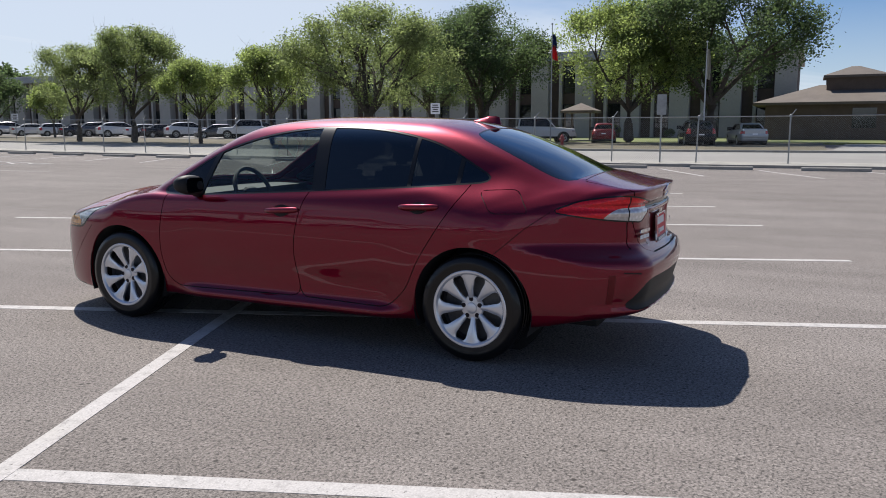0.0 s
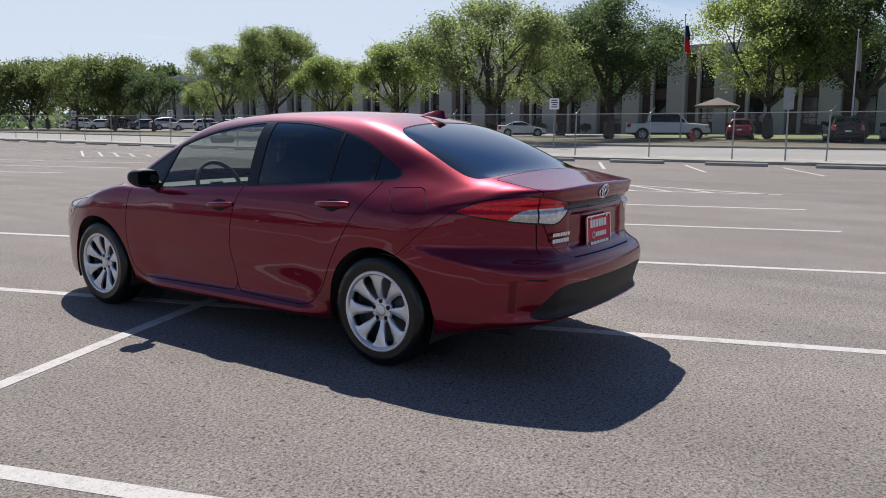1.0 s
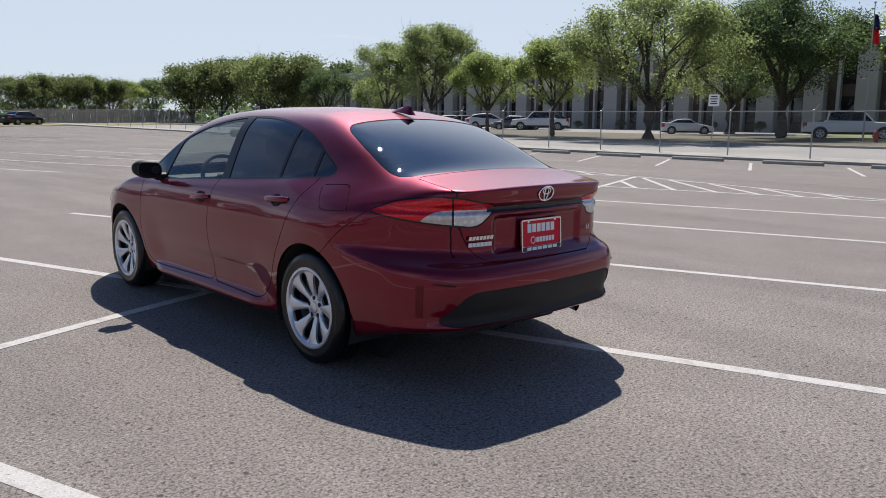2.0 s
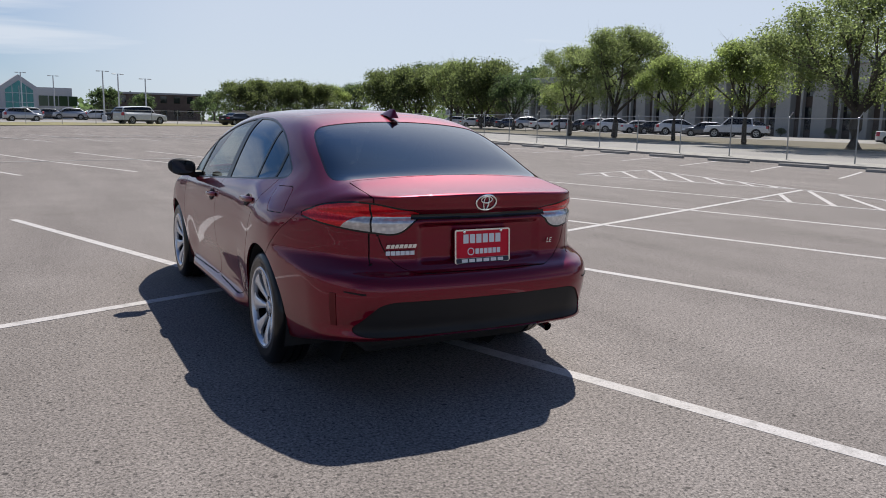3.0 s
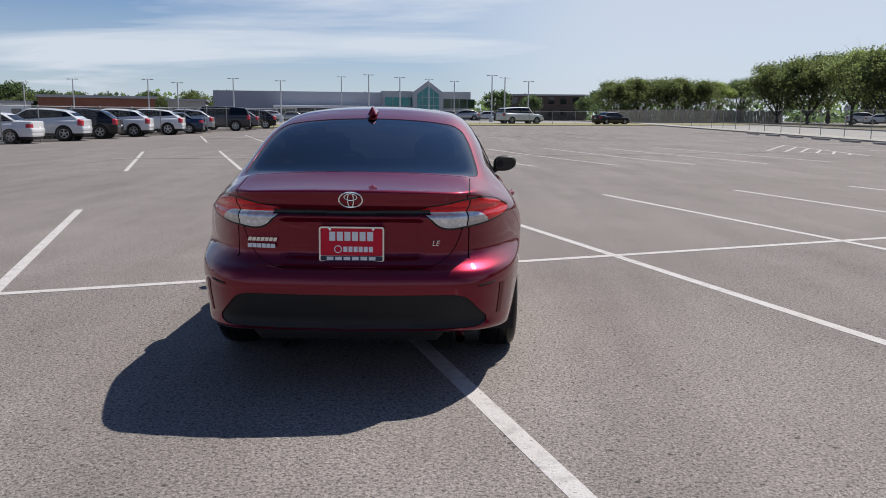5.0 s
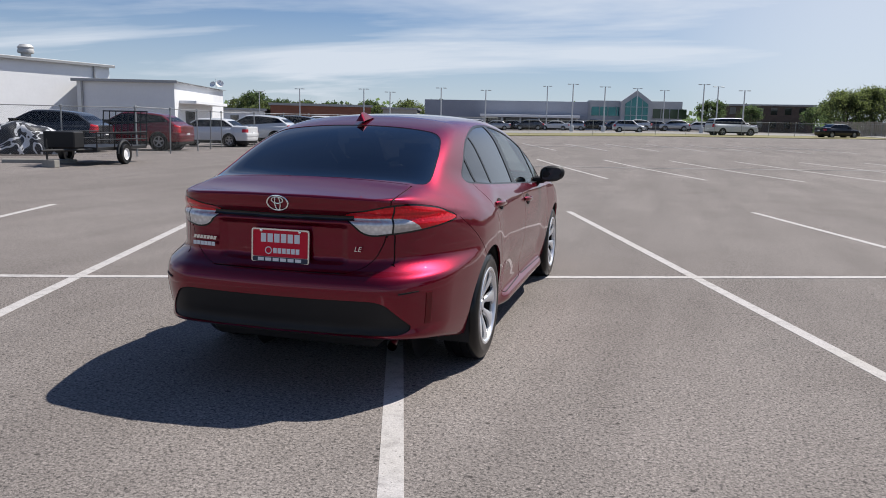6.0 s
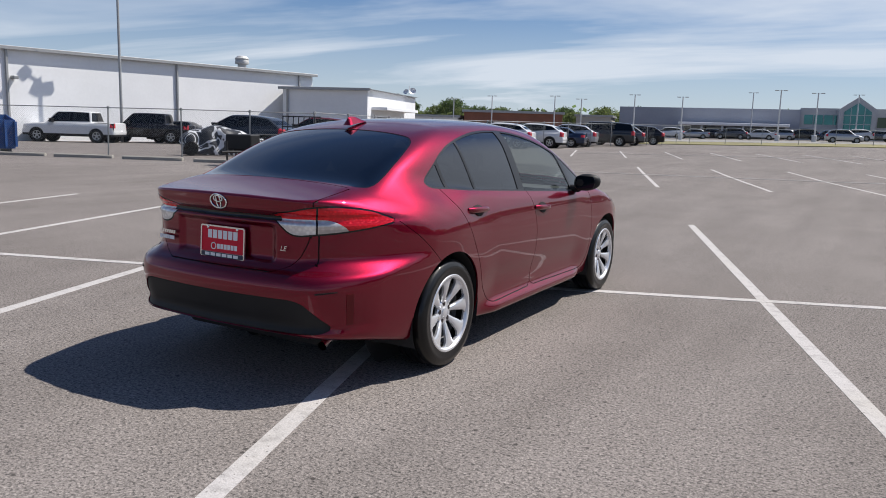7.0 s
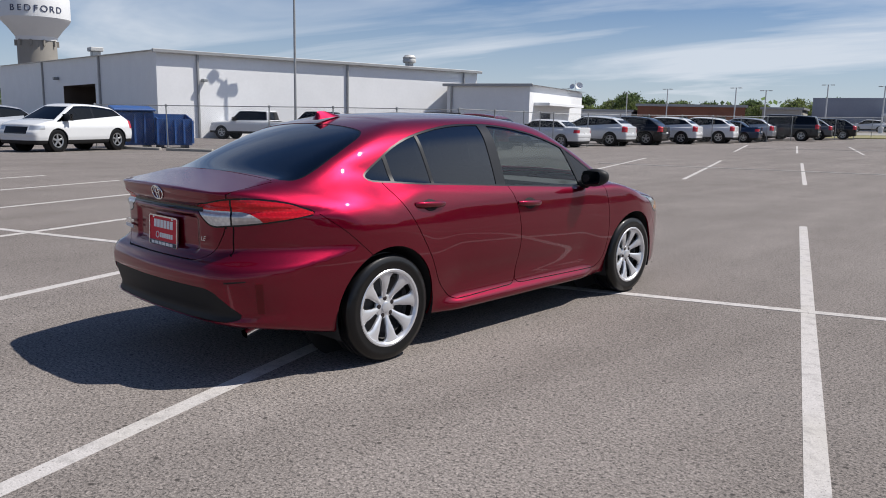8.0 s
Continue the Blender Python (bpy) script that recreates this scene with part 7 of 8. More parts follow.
bm = bmesh.new()
box(bm, 10.5, -4.5, 2.3, 27.5, 0, 2.75, 0.05)
part("canopy", bm, M_WHITEWALL, store)
for i in range(6):
    bm = bmesh.new()
    box(bm, 10.9 + 3.2 * i, -4.3, 0, 11.2 + 3.2 * i, -4.0, 2.35)
    part("canopy_post", bm, M_PALETRIM, store)
bm = bmesh.new()
box(bm, 11, -0.05, 0.2, 27, 0.02, 2.1)
part("shopfront", bm, M_WINDOW, store)
for i in range(5):
    bm = bmesh.new()
    box(bm, 29.6 + 1.45 * i, 0.33, 2.9, 30.9 + 1.45 * i, 0.42, 4.4)
    part("window", bm, M_TEAL, store)
for i in range(4):
    bm = bmesh.new()
    box(bm, 42.4 - 1.3 + 1.45 * i - 1.0, 0.33, 2.6, 43.7 - 1.3 + 1.45 * i - 1.0, 0.42, 4.2)
    part("window", bm, surface("green_window_glass", (0.03, 0.06, 0.03), rough=0.05, bump=0) if i == 0 else bpy.data.materials["green_window_glass"], store)
bm = bmesh.new()
slab(bm, [(34.4, 0), (39.6, 0), (39.6, 5.3), (37.0, 7.2), (34.4, 5.3)], 0, 3.0, pose(0, 0.39, 0, 90, 0, 0))
part("gable", bm, M_PALETRIM, store, smooth=False)
bm = bmesh.new()
slab(bm, [(35.1, 0.3), (38.9, 0.3), (38.9, 4.9), (37.0, 6.3), (35.1, 4.9)], 0, 0.06, pose(0, -2.62, 0, 90, 0, 0))
part("gable_glass", bm, M_TEAL, store, smooth=False)
for x in (36.05, 37.0, 37.95):
    bm = bmesh.new()
    box(bm, x - 0.05, -2.76, 0.3, x + 0.05, -2.66, 5.5)
    part("mullion", bm, M_PALETRIM, store)
for z in (1.6, 3.0, 4.4):
    bm = bmesh.new()
    box(bm, 35.1, -2.74, z - 0.05, 38.9, -2.685, z + 0.05)
    part("mullion", bm, M_PALETRIM, store)

M_BRICKFAR = surface("red_brown_brick", (0.24, 0.10, 0.065), rough=0.9, vary=0.2, scale=0.5, fine=5, bump=0.2)
for at_, ln_, hh, wall, words in ((pose(11.0, 165.0, 0.9, 0, 0, -3), 19, 5.3, M_DARKWALL, "dark two-storey brick building beyond the car parks"), (pose(-55.0, 100.5, -0.1, 0, 0, 27), 15, 3.7, M_BRICKFAR, "low red brick building with a flat roof"), (pose(-66.0, 96.0, -0.3, 0, 0, 24), 11, 3.0, M_WHITEWALL, "low white shed with a shallow roof"), (pose(-46.5, 126.0, 0.3, 0, 0, 15), 6, 3.4, M_STUCCO, "low tan building beyond the yard")):
    b_ = thing("distant_building", words, "building", at=at_)
    bm = bmesh.new()
    box(bm, 0, 0, 0, ln_, 14, hh)
    part("wall", bm, wall, b_)
    bm = bmesh.new()
    box(bm, -0.3, -0.3, hh, ln_ + 0.3, 14.3, hh + 0.35)
    part("roof", bm, M_FASCIA, b_)
    for i in range(int(ln_ / 2.6)):
        for zb in (0.9, 3.6) if hh > 5 else (0.9,):
            bm = bmesh.new()
            box(bm, 0.8 + 2.6 * i, -0.06, zb, 2.0 + 2.6 * i, 0.04, zb + 1.4)
            part("window", bm, M_WINDOW, b_)

# water tower
tower = thing("water_tower", "white water tower with a broad tank and dark lettering", "water tower", at=pose(-156.4, 53.2, -1.0))
M_TANK = surface("white_tank_paint", (0.64, 0.65, 0.66), rough=0.5, vary=0.05, scale=0.3)
M_STEM = surface("tan_tower_stem", (0.25, 0.235, 0.21), rough=0.7, vary=0.1, scale=0.3)
bm = bmesh.new()
lathe(bm, [(4.1, 0), (3.5, 6), (3.4, 15.4), (0, 15.4)], 40)
part("stem", bm, M_STEM, tower)
bm = bmesh.new()
lathe(bm, [(3.5, 15.2), (3.6, 15.9), (4.6, 17.3), (5.75, 18.6), (6.1, 19.2), (6.1, 22.9), (5.7, 24.0), (4.3, 25.3), (2.0, 26.1), (0, 26.3)], 56)
part("tank", bm, M_TANK, tower, angle=25)
for k in range(10):
    bm = bmesh.new()
    a = 2 * math.pi * k / 10
    box(bm, 3.35, -0.15, 14.2, 3.8, 0.15, 15.3, m=pose(0, 0, 0, 0, 0, math.degrees(a)))
    part("bracket", bm, M_STEM, tower)
tw = Vector((3.9 + 156.4, -4.3 - 53.2)).normalized()
base_a = math.atan2(tw.y, tw.x)
M_LETTER = surface("dark_blue_lettering", (0.03, 0.04, 0.09), rough=0.6, bump=0)
for i, ch in enumerate("BEDFORD"):
    crv = bpy.data.curves.new("letter", "FONT")
    crv.body, crv.size, crv.extrude, crv.align_x = ch, 1.6, 0.03, "CENTER"
    tmp = new("letter_source", crv)
    dg = bpy.context.evaluated_depsgraph_get()
    me = bpy.data.meshes.new_from_object(tmp.evaluated_get(dg))
    bpy.data.objects.remove(tmp)
    me.materials.append(M_LETTER)
    o = new("letter", me)
    o.parent = tower
    a = base_a + 0.03 + (i - 3) * 0.225
    o.matrix_local = pose(6.14 * math.cos(a), 6.14 * math.sin(a), 20.1, 0, 0, math.degrees(a) + 90) @ pose(0, 0, 0, 90, 0, 0) @ Matrix.Scale(1.05, 4, (1, 0, 0))

# dumpsters
M_BLUE = surface("blue_dumpster_paint", (0.02, 0.075, 0.24), rough=0.5, vary=0.25, scale=2, fine=12, bump=0.1)


def dumpster(x, y, heading, w, d_, h, lid_on, label):
    root = thing("dumpster", label, "dumpster", "blue dumpsters", at=pose(x, y, float(gz(x, y)), 0, 0, heading))
    bm = bmesh.new()
    v = [bm.verts.new(p) for p in ((-w / 2, -d_ / 2 + 0.15, 0.12), (w / 2, -d_ / 2 + 0.15, 0.12), (w / 2, d_ / 2, 0.12), (-w / 2, d_ / 2, 0.12), (-w / 2, -d_ / 2, h), (w / 2, -d_ / 2, h), (w / 2, d_ / 2, h + 0.2), (-w / 2, d_ / 2, h + 0.2))]
    for f_ in ((0, 1, 5, 4), (1, 2, 6, 5), (2, 3, 7, 6), (3, 0, 4, 7), (0, 3, 2, 1)):
        bm.faces.new([v[i] for i in f_])
    bmesh.ops.recalc_face_normals(bm, faces=bm.faces)
    bmesh.ops.solidify(bm, geom=bm.faces[:], thickness=0.04)
    part("bin", bm, M_BLUE, root, smooth=False)
    for i in range(5):
        bm = bmesh.new()
        xx = -w / 2 + w * i / 4
        box(bm, xx - 0.04, -d_ / 2 - 0.07, 0.2, xx + 0.04, -d_ / 2 + 0.1, h - 0.05)
        part("rib", bm, M_BLUE, root)
    if lid_on:
        bm = bmesh.new()
        box(bm, -w / 2 - 0.05, -d_ / 2 - 0.05, h + 0.02, w / 2 + 0.05, d_ / 2 + 0.05, h + 0.12, 0.04, m=pose(0, 0, 0.1, 5, 0, 0))
        part("lid", bm, M_BLUE, root)
    for sx in (-1, 1):
        bm = bmesh.new()
        box(bm, sx * (w / 2 - 0.2) - 0.08, -d_ / 2 + 0.2, 0, sx * (w / 2 - 0.2) + 0.08, d_ / 2, 0.13)
        part("skid", bm, M_STEEL, root)


dumpster(-27.95, 10.7, 73, 1.55, 1.5, 1.45, True, "tall blue steel dumpster with its lid shut")
dumpster(-26.9, 11.95, 73, 1.4, 1.2, 1.2, False, "lower blue steel dumpster, open, by the fence")

# utility trailer
M_TRAILER = surface("black_trailer_steel", (0.018, 0.018, 0.019), rough=0.5, metal=0.3, vary=0.2)
tr = thing("utility_trailer", "small black utility trailer with mesh ramp and tool box", "trailer", at=pose(-14.35, 13.9, 0, 0, 0, 190))
bm = bmesh.new()
box(bm, -0.75, -1.45, 0.42, 0.75, 1.45, 0.52, 0.01)
part("bed", bm, M_TRAILER, tr)
for x in (-0.75, 0.75):
    for z in (0.72, 0.92):
        bm = bmesh.new()
        tube(bm, [(x, -1.45, z), (x, 1.45, z)], 0.022, 6)
        part("side_rail", bm, M_TRAILER, tr)
    for y in (-1.45, -0.5, 0.5, 1.45):
        bm = bmesh.new()
        tube(bm, [(x, y, 0.5), (x, y, 0.94)], 0.022, 6)
        part("upright", bm, M_TRAILER, tr)
    bm = bmesh.new()
    lathe(bm, [(0.17, -0.08), (0.28, -0.09), (0.30, -0.06), (0.30, 0.06), (0.28, 0.09), (0.17, 0.08)], 24, pose(x * 1.2, 0.25, 0.30, 0, 90, 0), close=True)
    part("tyre", bm, M_TYRE, tr)
    bm = bmesh.new()
    lathe(bm, [(0, 0.05), (0.08, 0.06), (0.16, 0.03), (0.17, 0.08), (0.18, 0.08)], 20, pose(x * 1.2, 0.25, 0.30, 0, 90 if x > 0 else -90, 0))
    part("rim", bm, M_WHITEPLASTIC, tr)
    bm = bmesh.new()
    tube(bm, [(x * 1.2, 0.25 + 0.36 * math.cos(a), 0.32 + 0.36 * math.sin(a)) for a in [radians(180 * k / 8) for k in range(9)]], 0.05, 6)
    part("mudguard", bm, M_TRAILER, tr)
bm = bmesh.new()
tube(bm, [(-0.6, 1.45, 0.45), (0, 2.6, 0.45), (0.6, 1.45, 0.45)], 0.04, 6)
tube(bm, [(0, 2.5, 0.45), (0, 2.85, 0.45)], 0.035, 6)
tube(bm, [(0.1, 2.45, 0.15), (0.1, 2.45, 0.75)], 0.03, 6)
part("drawbar", bm, M_TRAILER, tr)
bm = bmesh.new()
for i in range(8):
    tube(bm, [(-0.72 + 1.44 * i / 7, -1.5, 0.5), (-0.72 + 1.44 * i / 7, -1.62, 1.55)], 0.018, 5)
for z in (0.5, 0.85, 1.2, 1.55):
    tube(bm, [(-0.74, -1.5 - 0.12 * (z - 0.5) / 1.05, z), (0.74, -1.5 - 0.12 * (z - 0.5) / 1.05, z)], 0.022, 5)
part("ramp_gate", bm, M_TRAILER, tr)
bm = bmesh.new()
box(bm, -0.45, 1.55, 0.5, 0.45, 2.05, 0.95, 0.03)
part("tool_box", bm, M_BLACK, tr)
blk = thing("concrete_block", "small concrete block under the trailer coupling", "block", at=pose(-14.35 - 2.45 * math.sin(radians(190)), 13.9 + 2.45 * math.cos(radians(190)), 0))
bm = bmesh.new()
box(bm, -0.2, -0.1, 0, 0.2, 0.1, 0.2, 0.01)
part("block", bm, M_KERB, blk)


# a low machine under a fitted cover, behind the fence
def cover_material():
    m = Mat("black_and_white_cover")
    v = m.coords()
    wv = m.node("ShaderNodeTexNoise", Scale=1.25, Detail=1.0, Distortion=2.6)
    m.link(v, wv.inputs["Vector"])
    fold = m.noise(v, 7.0, 4)
    base = m.ramp(wv.outputs["Fac"], (0.485, (0.025, 0.026, 0.03)), (0.50, (0.62, 0.63, 0.64)), (0.60, (0.66, 0.67, 0.68)), (0.615, (0.025, 0.026, 0.03)))
    m.set(Base_Color=base, Roughness=0.5)
    return m.bump(fold, 0.5, 0.04).m


def cover_field(x, y, z):
    long_ = np.abs(y) - 1.62 + 0.10 * np.sin(z * 5 + x)
    top = z - 1.16 + 0.42 * ease(0.3, 1.6, np.abs(y + 0.25)) + 0.05 * np.sin(y * 6.0) + 0.35 * (x / 0.7) ** 2 * 0.4
    side = np.abs(x) - 0.66 - 0.10 * ease(0.9, 0.2, z) + 0.04 * np.sin(y * 9 + z * 4)
    return smooth_max(smooth_max(smooth_max(side, long_, 0.3), top, 0.25), 0.04 - z, 0.05)


cv = thing("covered_buggy", "low buggy under a black and white patterned cover", "covered vehicle", at=pose(-20.2, 17.3, float(gz(-20.2, 17.3)), 0, 0, -48))
p, q = skin(cover_field, (-0.95, -1.9, -0.06), (0.95, 1.9, 1.4), 0.07, relax=2)
bm = bmesh.new()
vs = [bm.verts.new(v) for v in p]
for f_ in q:
    bm.faces.new([vs[i] for i in f_])
bmesh.ops.recalc_face_normals(bm, faces=bm.faces)
part("cover", bm, cover_material(), cv, angle=60)
bm = bmesh.new()
for y in (-1.15, 1.15):
    lathe(bm, [(0.0, 0.0), (0.26, 0.0), (0.29, -0.05), (0.29, -0.2), (0.0, -0.22)], 20, pose(0.86, y, 0.29, 0, 90, 0))
part("tyre", bm, M_TYRE, cv)

# ---- trees ----
def leaf_material(name, colour):
    m = Mat(name)
    oi = m.n.new("ShaderNodeNewGeometry")
    dark, light = tuple(c * 0.75 for c in colour), tuple(c * 1.6 for c in colour)
    base = m.ramp(oi.outputs["Random Per Island"], (0.0, dark), (0.6, colour), (1.0, light))
    m.set(Base_Color=base, Roughness=0.6, Specular_IOR_Level=0.3)
    tl = m.n.new("ShaderNodeBsdfTranslucent")
    m.link(m.mix(1.0, base, (1.75, 1.85, 1.35), "MULTIPLY"), tl.inputs["Color"])
    sh = m.n.new("ShaderNodeMixShader")
    sh.inputs[0].default_value = 0.62
    m.link(m.bsdf.outputs[0], sh.inputs[1]); m.link(tl.outputs[0], sh.inputs[2])
    m.link(sh.outputs[0], m.out.inputs["Surface"])
    return m.m


M_LEAF = [leaf_material("oak_leaves", (0.150, 0.176, 0.088)), leaf_material("spring_leaves", (0.172, 0.206, 0.084)), leaf_material("olive_leaves", (0.092, 0.110, 0.052)), leaf_material("deep_leaves", (0.066, 0.092, 0.048))]
M_BARK = surface("grey_brown_bark", (0.075, 0.062, 0.05), rough=0.95, vary=0.35, scale=4, fine=25, bump=0.7, distance=0.03)


def build_tree(seed, height, spread, clear, trunk_r, leaf, density, label, size=0.13, dome=0.8, puff=0.42):
    """A tree: a tapered trunk, limbs that fork, and a crown of leaf sprays at the twig ends."""
    rng = random.Random(seed)
    nrng = np.random.default_rng(seed)
    root = thing("tree", label, "tree", "trees")
    bm = bmesh.new()
    tips = []
    fork = clear
    tube(bm, [(0, 0, -0.15), (0.02, 0, 0.25), (0.05 * rng.uniform(-1, 1), 0.05, fork * 0.6), (0, 0, fork + 0.2)], [trunk_r * 1.55, trunk_r * 1.1, trunk_r * 0.95, trunk_r * 0.85], 12)

    def limb(a, way, length, rad, level):
        pts_ = [a]
        rads = [rad]
        w = way.copy()
        steps = 4
        for i in range(steps):
            w = (w + Vector((rng.uniform(-0.22, 0.22), rng.uniform(-0.22, 0.22), rng.uniform(-0.05, 0.16)))).normalized()
            pts_.append(pts_[-1] + w * length / steps)
            rads.append(rad * (1 - 0.6 * (i + 1) / steps))
        tube(bm, [tuple(p) for p in pts_], rads, 7 if level < 2 else 5, caps=False)
        tips.append((pts_[-1], level))
        if level >= 2:
            tips.append((pts_[2], level))
        if level < 3:
            for i in range(rng.choice((2, 3)) if level else rng.choice((3, 4))):
                k = rng.choice((2, 3, 4))
                side = Vector((rng.uniform(-1, 1), rng.uniform(-1, 1), rng.uniform(-0.15, 0.75))).normalized()
                limb(pts_[k], (w * 0.55 + side * 0.75).normalized(), length * rng.uniform(0.5, 0.72), rads[k] * 0.8, level + 1)

    n = rng.choice((4, 5))
    for i in range(n):
        a = 2 * math.pi * (i + rng.uniform(-0.25, 0.25)) / n
        out = spread * 0.5 / max(0.1, height - fork)
        way = Vector((math.cos(a) * (0.35 + out), math.sin(a) * (0.35 + out), rng.uniform(0.7, 1.15))).normalized()
        limb(Vector((0, 0, fork + rng.uniform(-0.1, 0.3))), way, (height - fork) * 0.56, trunk_r * 0.55, 0)
    limb(Vector((0, 0, fork)), Vector((rng.uniform(-0.1, 0.1), rng.uniform(-0.1, 0.1), 1)), (height - fork) * 0.6, trunk_r * 0.6, 0)
    # sprays of leaves round the tips, kept within an uneven dome
    ends = np.array([t[0][:] for t in tips if t[1] >= 1])
    sc = np.array([spread, spread, (height - fork * 0.9) * 0.5])
    mid_ = np.array([0, 0, fork * 0.9 + sc[2]])
    r = np.linalg.norm((ends - mid_) / sc, axis=1)
    keep = r > 1.0
    ends[keep] = mid_ + (ends[keep] - mid_) / r[keep][:, None] * nrng.uniform(0.78, 1.02, keep.sum())[:, None]
    extra = nrng.normal(size=(int(14 * spread + 40), 3))
    extra /= np.linalg.norm(extra, axis=1)[:, None]
    lump = 0.86 + 0.14 * np.sin(extra[:, 0] * 5 + seed) * np.cos(extra[:, 1] * 4 - seed) + nrng.uniform(-0.12, 0.05, len(extra))
    extra = mid_ + extra * sc * lump[:, None] * np.where(extra[:, 2] < -0.35, dome, 1.0)[:, None]
    extra = extra[extra[:, 2] > fork * 0.95]
    centres = np.concatenate([ends, extra])
    part("trunk", bm, M_BARK, root, angle=60)
    per = max(4, int(density / len(centres)))
    m_ = len(centres) * per
    c = np.repeat(centres, per, 0) + nrng.normal(size=(m_, 3)) * np.array([puff, puff, puff * 0.72]) * (spread / 4.0) ** 0.5
    a = nrng.normal(size=(m_, 3))
    a /= np.linalg.norm(a, axis=1)[:, None]
    b = np.cross(a, nrng.normal(size=(m_, 3)))
    b /= np.maximum(np.linalg.norm(b, axis=1), 1e-6)[:, None]
    s = nrng.uniform(0.6, 1.5, (m_, 1)) * size
    tip, left, right, tail = c + a * s * 1.4, c + b * s * 0.55 + a * s * 0.2, c - b * s * 0.55 + a * s * 0.2, c - a * s * 0.5
    verts = np.stack([tail, left, tip, right], 1).reshape(-1, 3)
    me = bpy.data.meshes.new("crown")
    me.vertices.add(len(verts))
    me.vertices.foreach_set("co", verts.ravel())
    me.loops.add(len(verts))
    me.loops.foreach_set("vertex_index", np.arange(len(verts)))
    me.polygons.add(m_)
    me.polygons.foreach_set("loop_start", np.arange(0, len(verts), 4))
    me.update(calc_edges=True)
    me.materials.append(leaf)
    new("crown", me).parent = root
    return root


OAK, YOUNG, OLD = "spreading live oak in fresh leaf on the verge", "young bright green tree in spring leaf", "large old oak with open limbs and thin spring leaf"
BROAD, DARK, ROUND = "broad tree with bright spring leaf", "broad dark green oak with a dense crown", "dense rounded tree with a low crown"
TREES = {
    # along the street, with fine leaf
    "oak": build_tree(3, 9.6, 4.3, 2.3, 0.24, M_LEAF[0], 40000, OAK, size=0.072, puff=0.34),
    "young": build_tree(11, 7.4, 3.2, 2.2, 0.17, M_LEAF[1], 28000, YOUNG, size=0.070, puff=0.32),
    "old": build_tree(23, 11.2, 7.2, 2.6, 0.42, M_LEAF[0], 52000, OLD, size=0.085, puff=0.34),
    "broad": build_tree(31, 9.8, 5.2, 2.4, 0.30, M_LEAF[1], 52000, BROAD, size=0.075, puff=0.36),
    "dark": build_tree(47, 10.6, 5.6, 2.3, 0.36, M_LEAF[3], 56000, DARK, size=0.078, puff=0.36),
    # further along
    "mid_oak": build_tree(5, 9.6, 4.0, 2.3, 0.24, M_LEAF[0], 14000, OAK, size=0.12),
    "mid_young": build_tree(13, 7.4, 3.0, 2.2, 0.17, M_LEAF[1], 10500, YOUNG, size=0.12),
    "mid_dark": build_tree(49, 10.6, 5.6, 2.3, 0.36, M_LEAF[3], 16000, DARK, size=0.14),
    "mid_round": build_tree(59, 8.6, 5.6, 0.9, 0.25, M_LEAF[2], 19000, ROUND, size=0.14),
    # in the distance
    "far_dark": build_tree(61, 10.6, 5.6, 2.3, 0.36, M_LEAF[3], 3600, DARK, size=0.28),
    "far_round": build_tree(67, 8.6, 5.6, 0.9, 0.25, M_LEAF[2], 3600, ROUND, size=0.28),
}
placed = set()


def plant(k, x, y, scale=1.0, turn=None, flat=1.0):
    turn = random.uniform(0, 360) if turn is None else turn
    m = pose(x, y, float(gz(x, y)) + 0.02, 0, 0, turn)
    if k not in placed:
        placed.add(k)
        ob = TREES[k]
        ob.matrix_world = m @ Matrix.Diagonal((scale, scale, scale * flat, 1))
    else:
        ob = copy_thing(TREES[k], m)
        ob.scale = (scale, scale, scale * flat)
    return ob


for k, x, y, s in (("oak", 39.5, 49.5, 0.81), ("oak", 39.5, 43.6, 0.93), ("young", 39.5, 37.1, 0.85), ("young", 39.5, 30.7, 0.93), ("old", 39.5, 22.9, 0.82), ("old", 58.5, 27.5, 0.86), ("dark", 48.7, 18.7, 0.95), ("broad", 51.8, 8.6, 1.05), ("dark", 53.6, 3.2, 1.13)):
    plant(k, x, y, s * 1.06, flat=0.9)
for k, x, y, s in (("mid_round", 24.5, 107.0, 0.66), ("mid_round", 28.5, 109.0, 0.72), ("mid_round", 33.0, 110.0, 0.74), ("mid_round", 37.5, 111.0, 0.70), ("mid_young", 41.5, 114.0, 0.80), ("mid_dark", 46.0, 117.0, 0.62), ("mid_young", 50.5, 112.0, 0.85), ("mid_round", 47.0, 96.0, 0.98), ("mid_oak", 48.6, 88.0, 0.90), ("mid_round", 49.2, 81.0, 1.00), ("mid_dark", 49.6, 74.0, 0.62), ("mid_young", 50.5, 66.0, 0.72), ("mid_round", 46.0, 103.0, 0.95), ("mid_dark", 54.0, 105.0, 0.9), ("far_dark", 9.0, 132.0, 0.48), ("far_dark", 17.0, 150.0, 0.46), ("far_dark", 30.0, 150.0, 0.55), ("far_dark", 26.5, 143.0, 0.42)):
    plant(k, x, y, s)
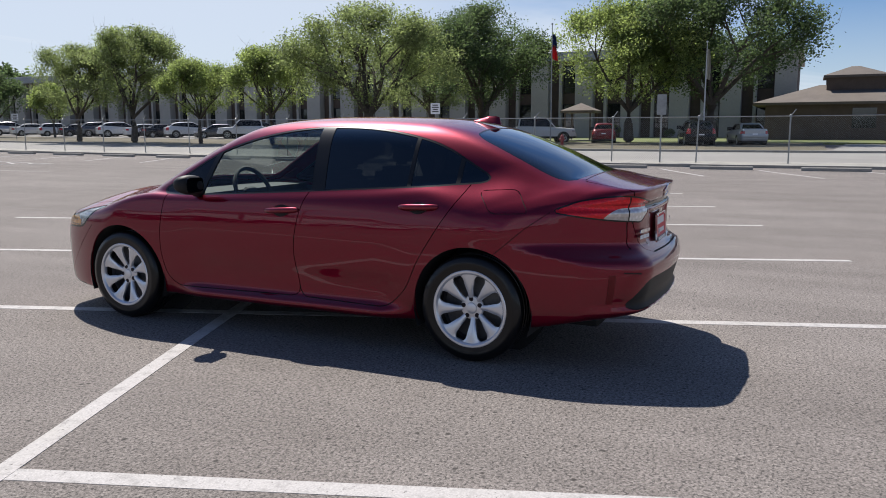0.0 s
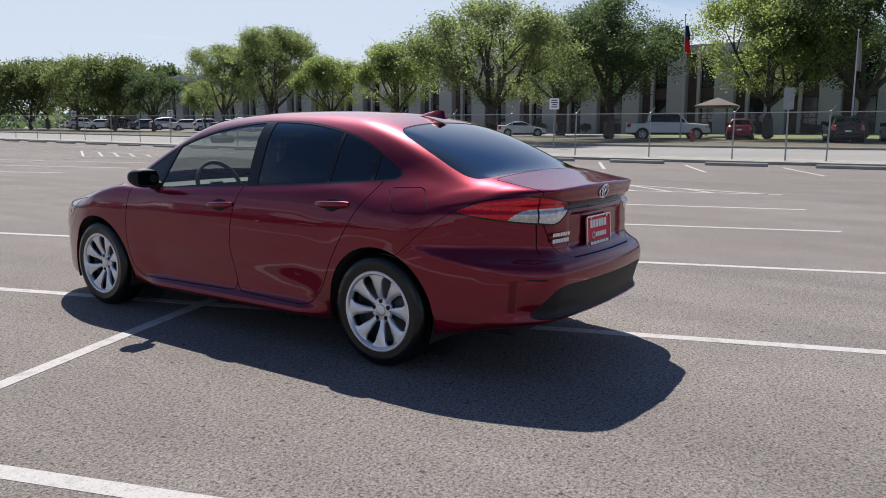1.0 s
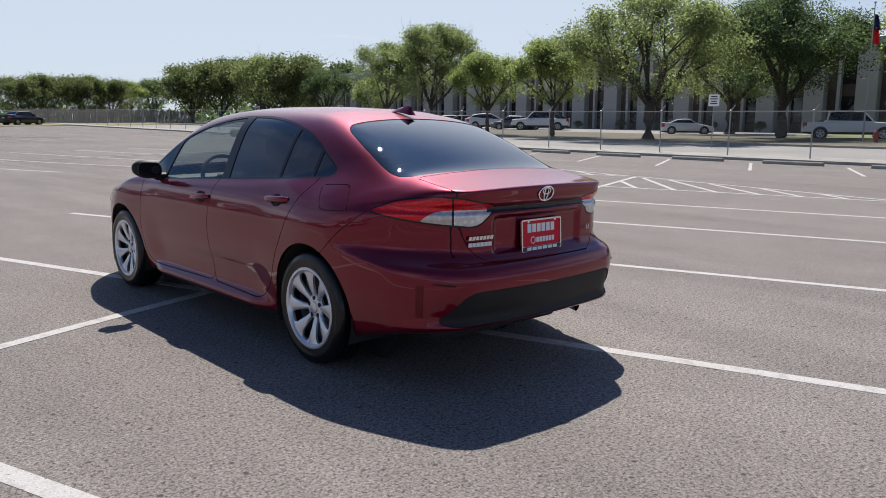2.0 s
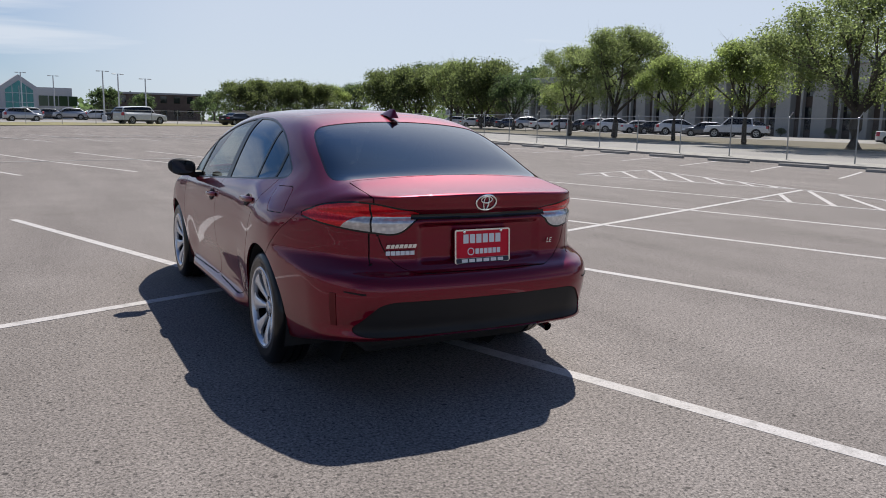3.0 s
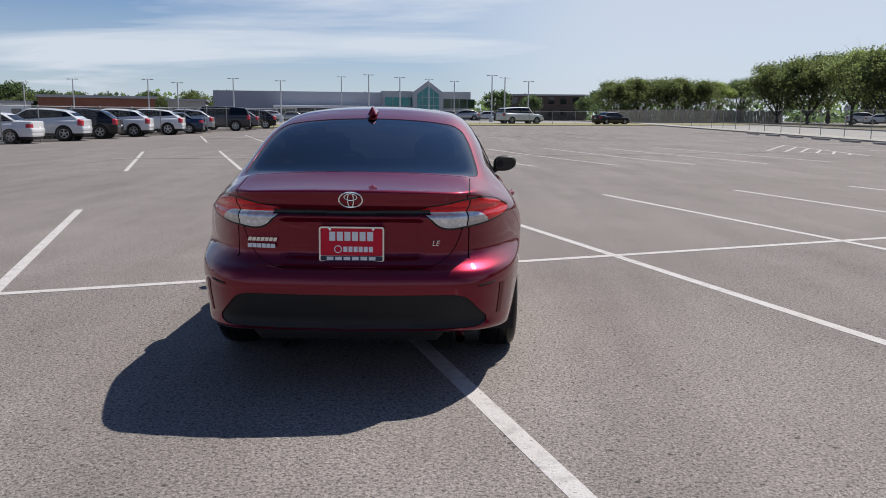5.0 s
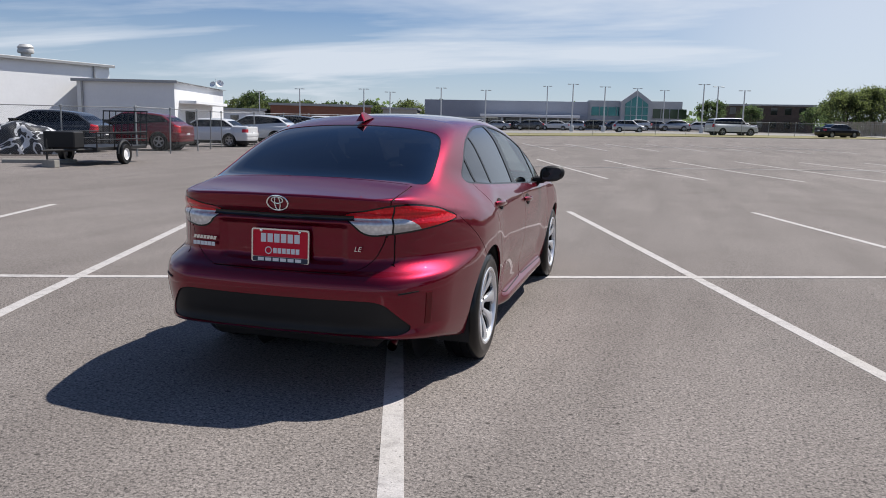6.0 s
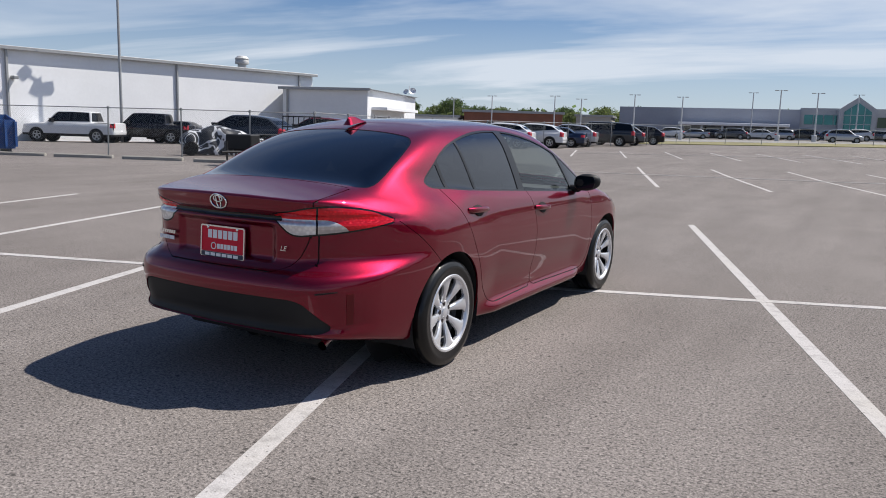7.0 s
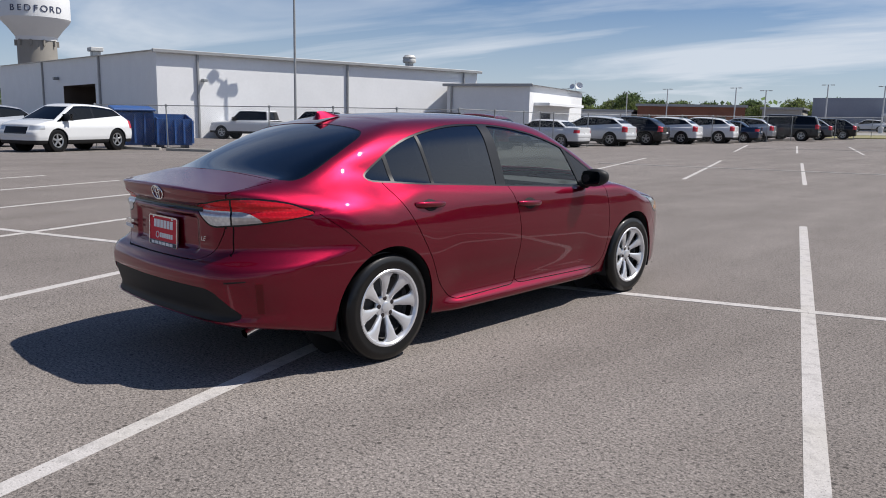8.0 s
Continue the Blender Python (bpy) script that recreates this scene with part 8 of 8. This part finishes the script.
for i in range(26):
    x, y = -118 + 4.3 * i + random.uniform(-2, 2), 168 + 1.1 * i + random.uniform(-5, 5)
    if not -48 < x < 6:
        plant(random.choice(("far_dark", "far_round", "far_round")), x, y, random.uniform(0.5, 0.8))
for i in range(16):
    plant(random.choice(("far_dark", "far_round")), -112 + 3.6 * i, 112 + 2.6 * i + random.uniform(-4, 4), random.uniform(0.42, 0.6))
for i in range(10):
    plant(random.choice(("far_dark", "far_round")), 70 + 3 * i, 128 + 4 * random.uniform(-1, 1), random.uniform(0.9, 1.2))
# low bushes before the offices
for i in range(9):
    plant("far_round", 66.5 + 0.6 * (i % 2), 8 + 5.2 * i, random.uniform(0.10, 0.17))


def far_woods():
    """Low woods along the horizon: very many leaf clumps in uneven mounds."""
    nrng = np.random.default_rng(77)
    n_mound, per = 520, 46
    a = np.radians(nrng.uniform(-25, 205, n_mound))
    d = nrng.uniform(215, 330, n_mound)
    size = nrng.uniform(2.6, 5.2, n_mound)
    mid_ = np.stack([d * np.cos(a), d * np.sin(a), 0.6 + size * 0.75], 1)
    c = np.repeat(mid_, per, 0)
    off = nrng.normal(size=(n_mound * per, 3))
    off /= np.linalg.norm(off, axis=1)[:, None]
    c = c + off * np.repeat(size, per)[:, None] * np.array([1.5, 1.5, 0.72]) * nrng.uniform(0.75, 1.05, (n_mound * per, 1))
    c[:, 2] = np.maximum(c[:, 2], 0.4)
    u = nrng.normal(size=c.shape)
    u /= np.linalg.norm(u, axis=1)[:, None]
    w = np.cross(u, nrng.normal(size=c.shape))
    w /= np.linalg.norm(w, axis=1)[:, None]
    s = nrng.uniform(0.5, 1.1, (len(c), 1))
    verts = np.stack([c - u * s, c + w * s * 0.8, c + u * s, c - w * s * 0.8], 1).reshape(-1, 3)
    me = bpy.data.meshes.new("far_woods")
    me.vertices.add(len(verts))
    me.vertices.foreach_set("co", verts.ravel())
    me.loops.add(len(verts))
    me.loops.foreach_set("vertex_index", np.arange(len(verts)))
    me.polygons.add(len(c))
    me.polygons.foreach_set("loop_start", np.arange(0, len(verts), 4))
    me.update(calc_edges=True)
    me.materials.append(M_LEAF[3])
    return tagged(new("far_woods", me), "low band of dark green woods along the horizon", "woods", kind="stuff")


far_woods()
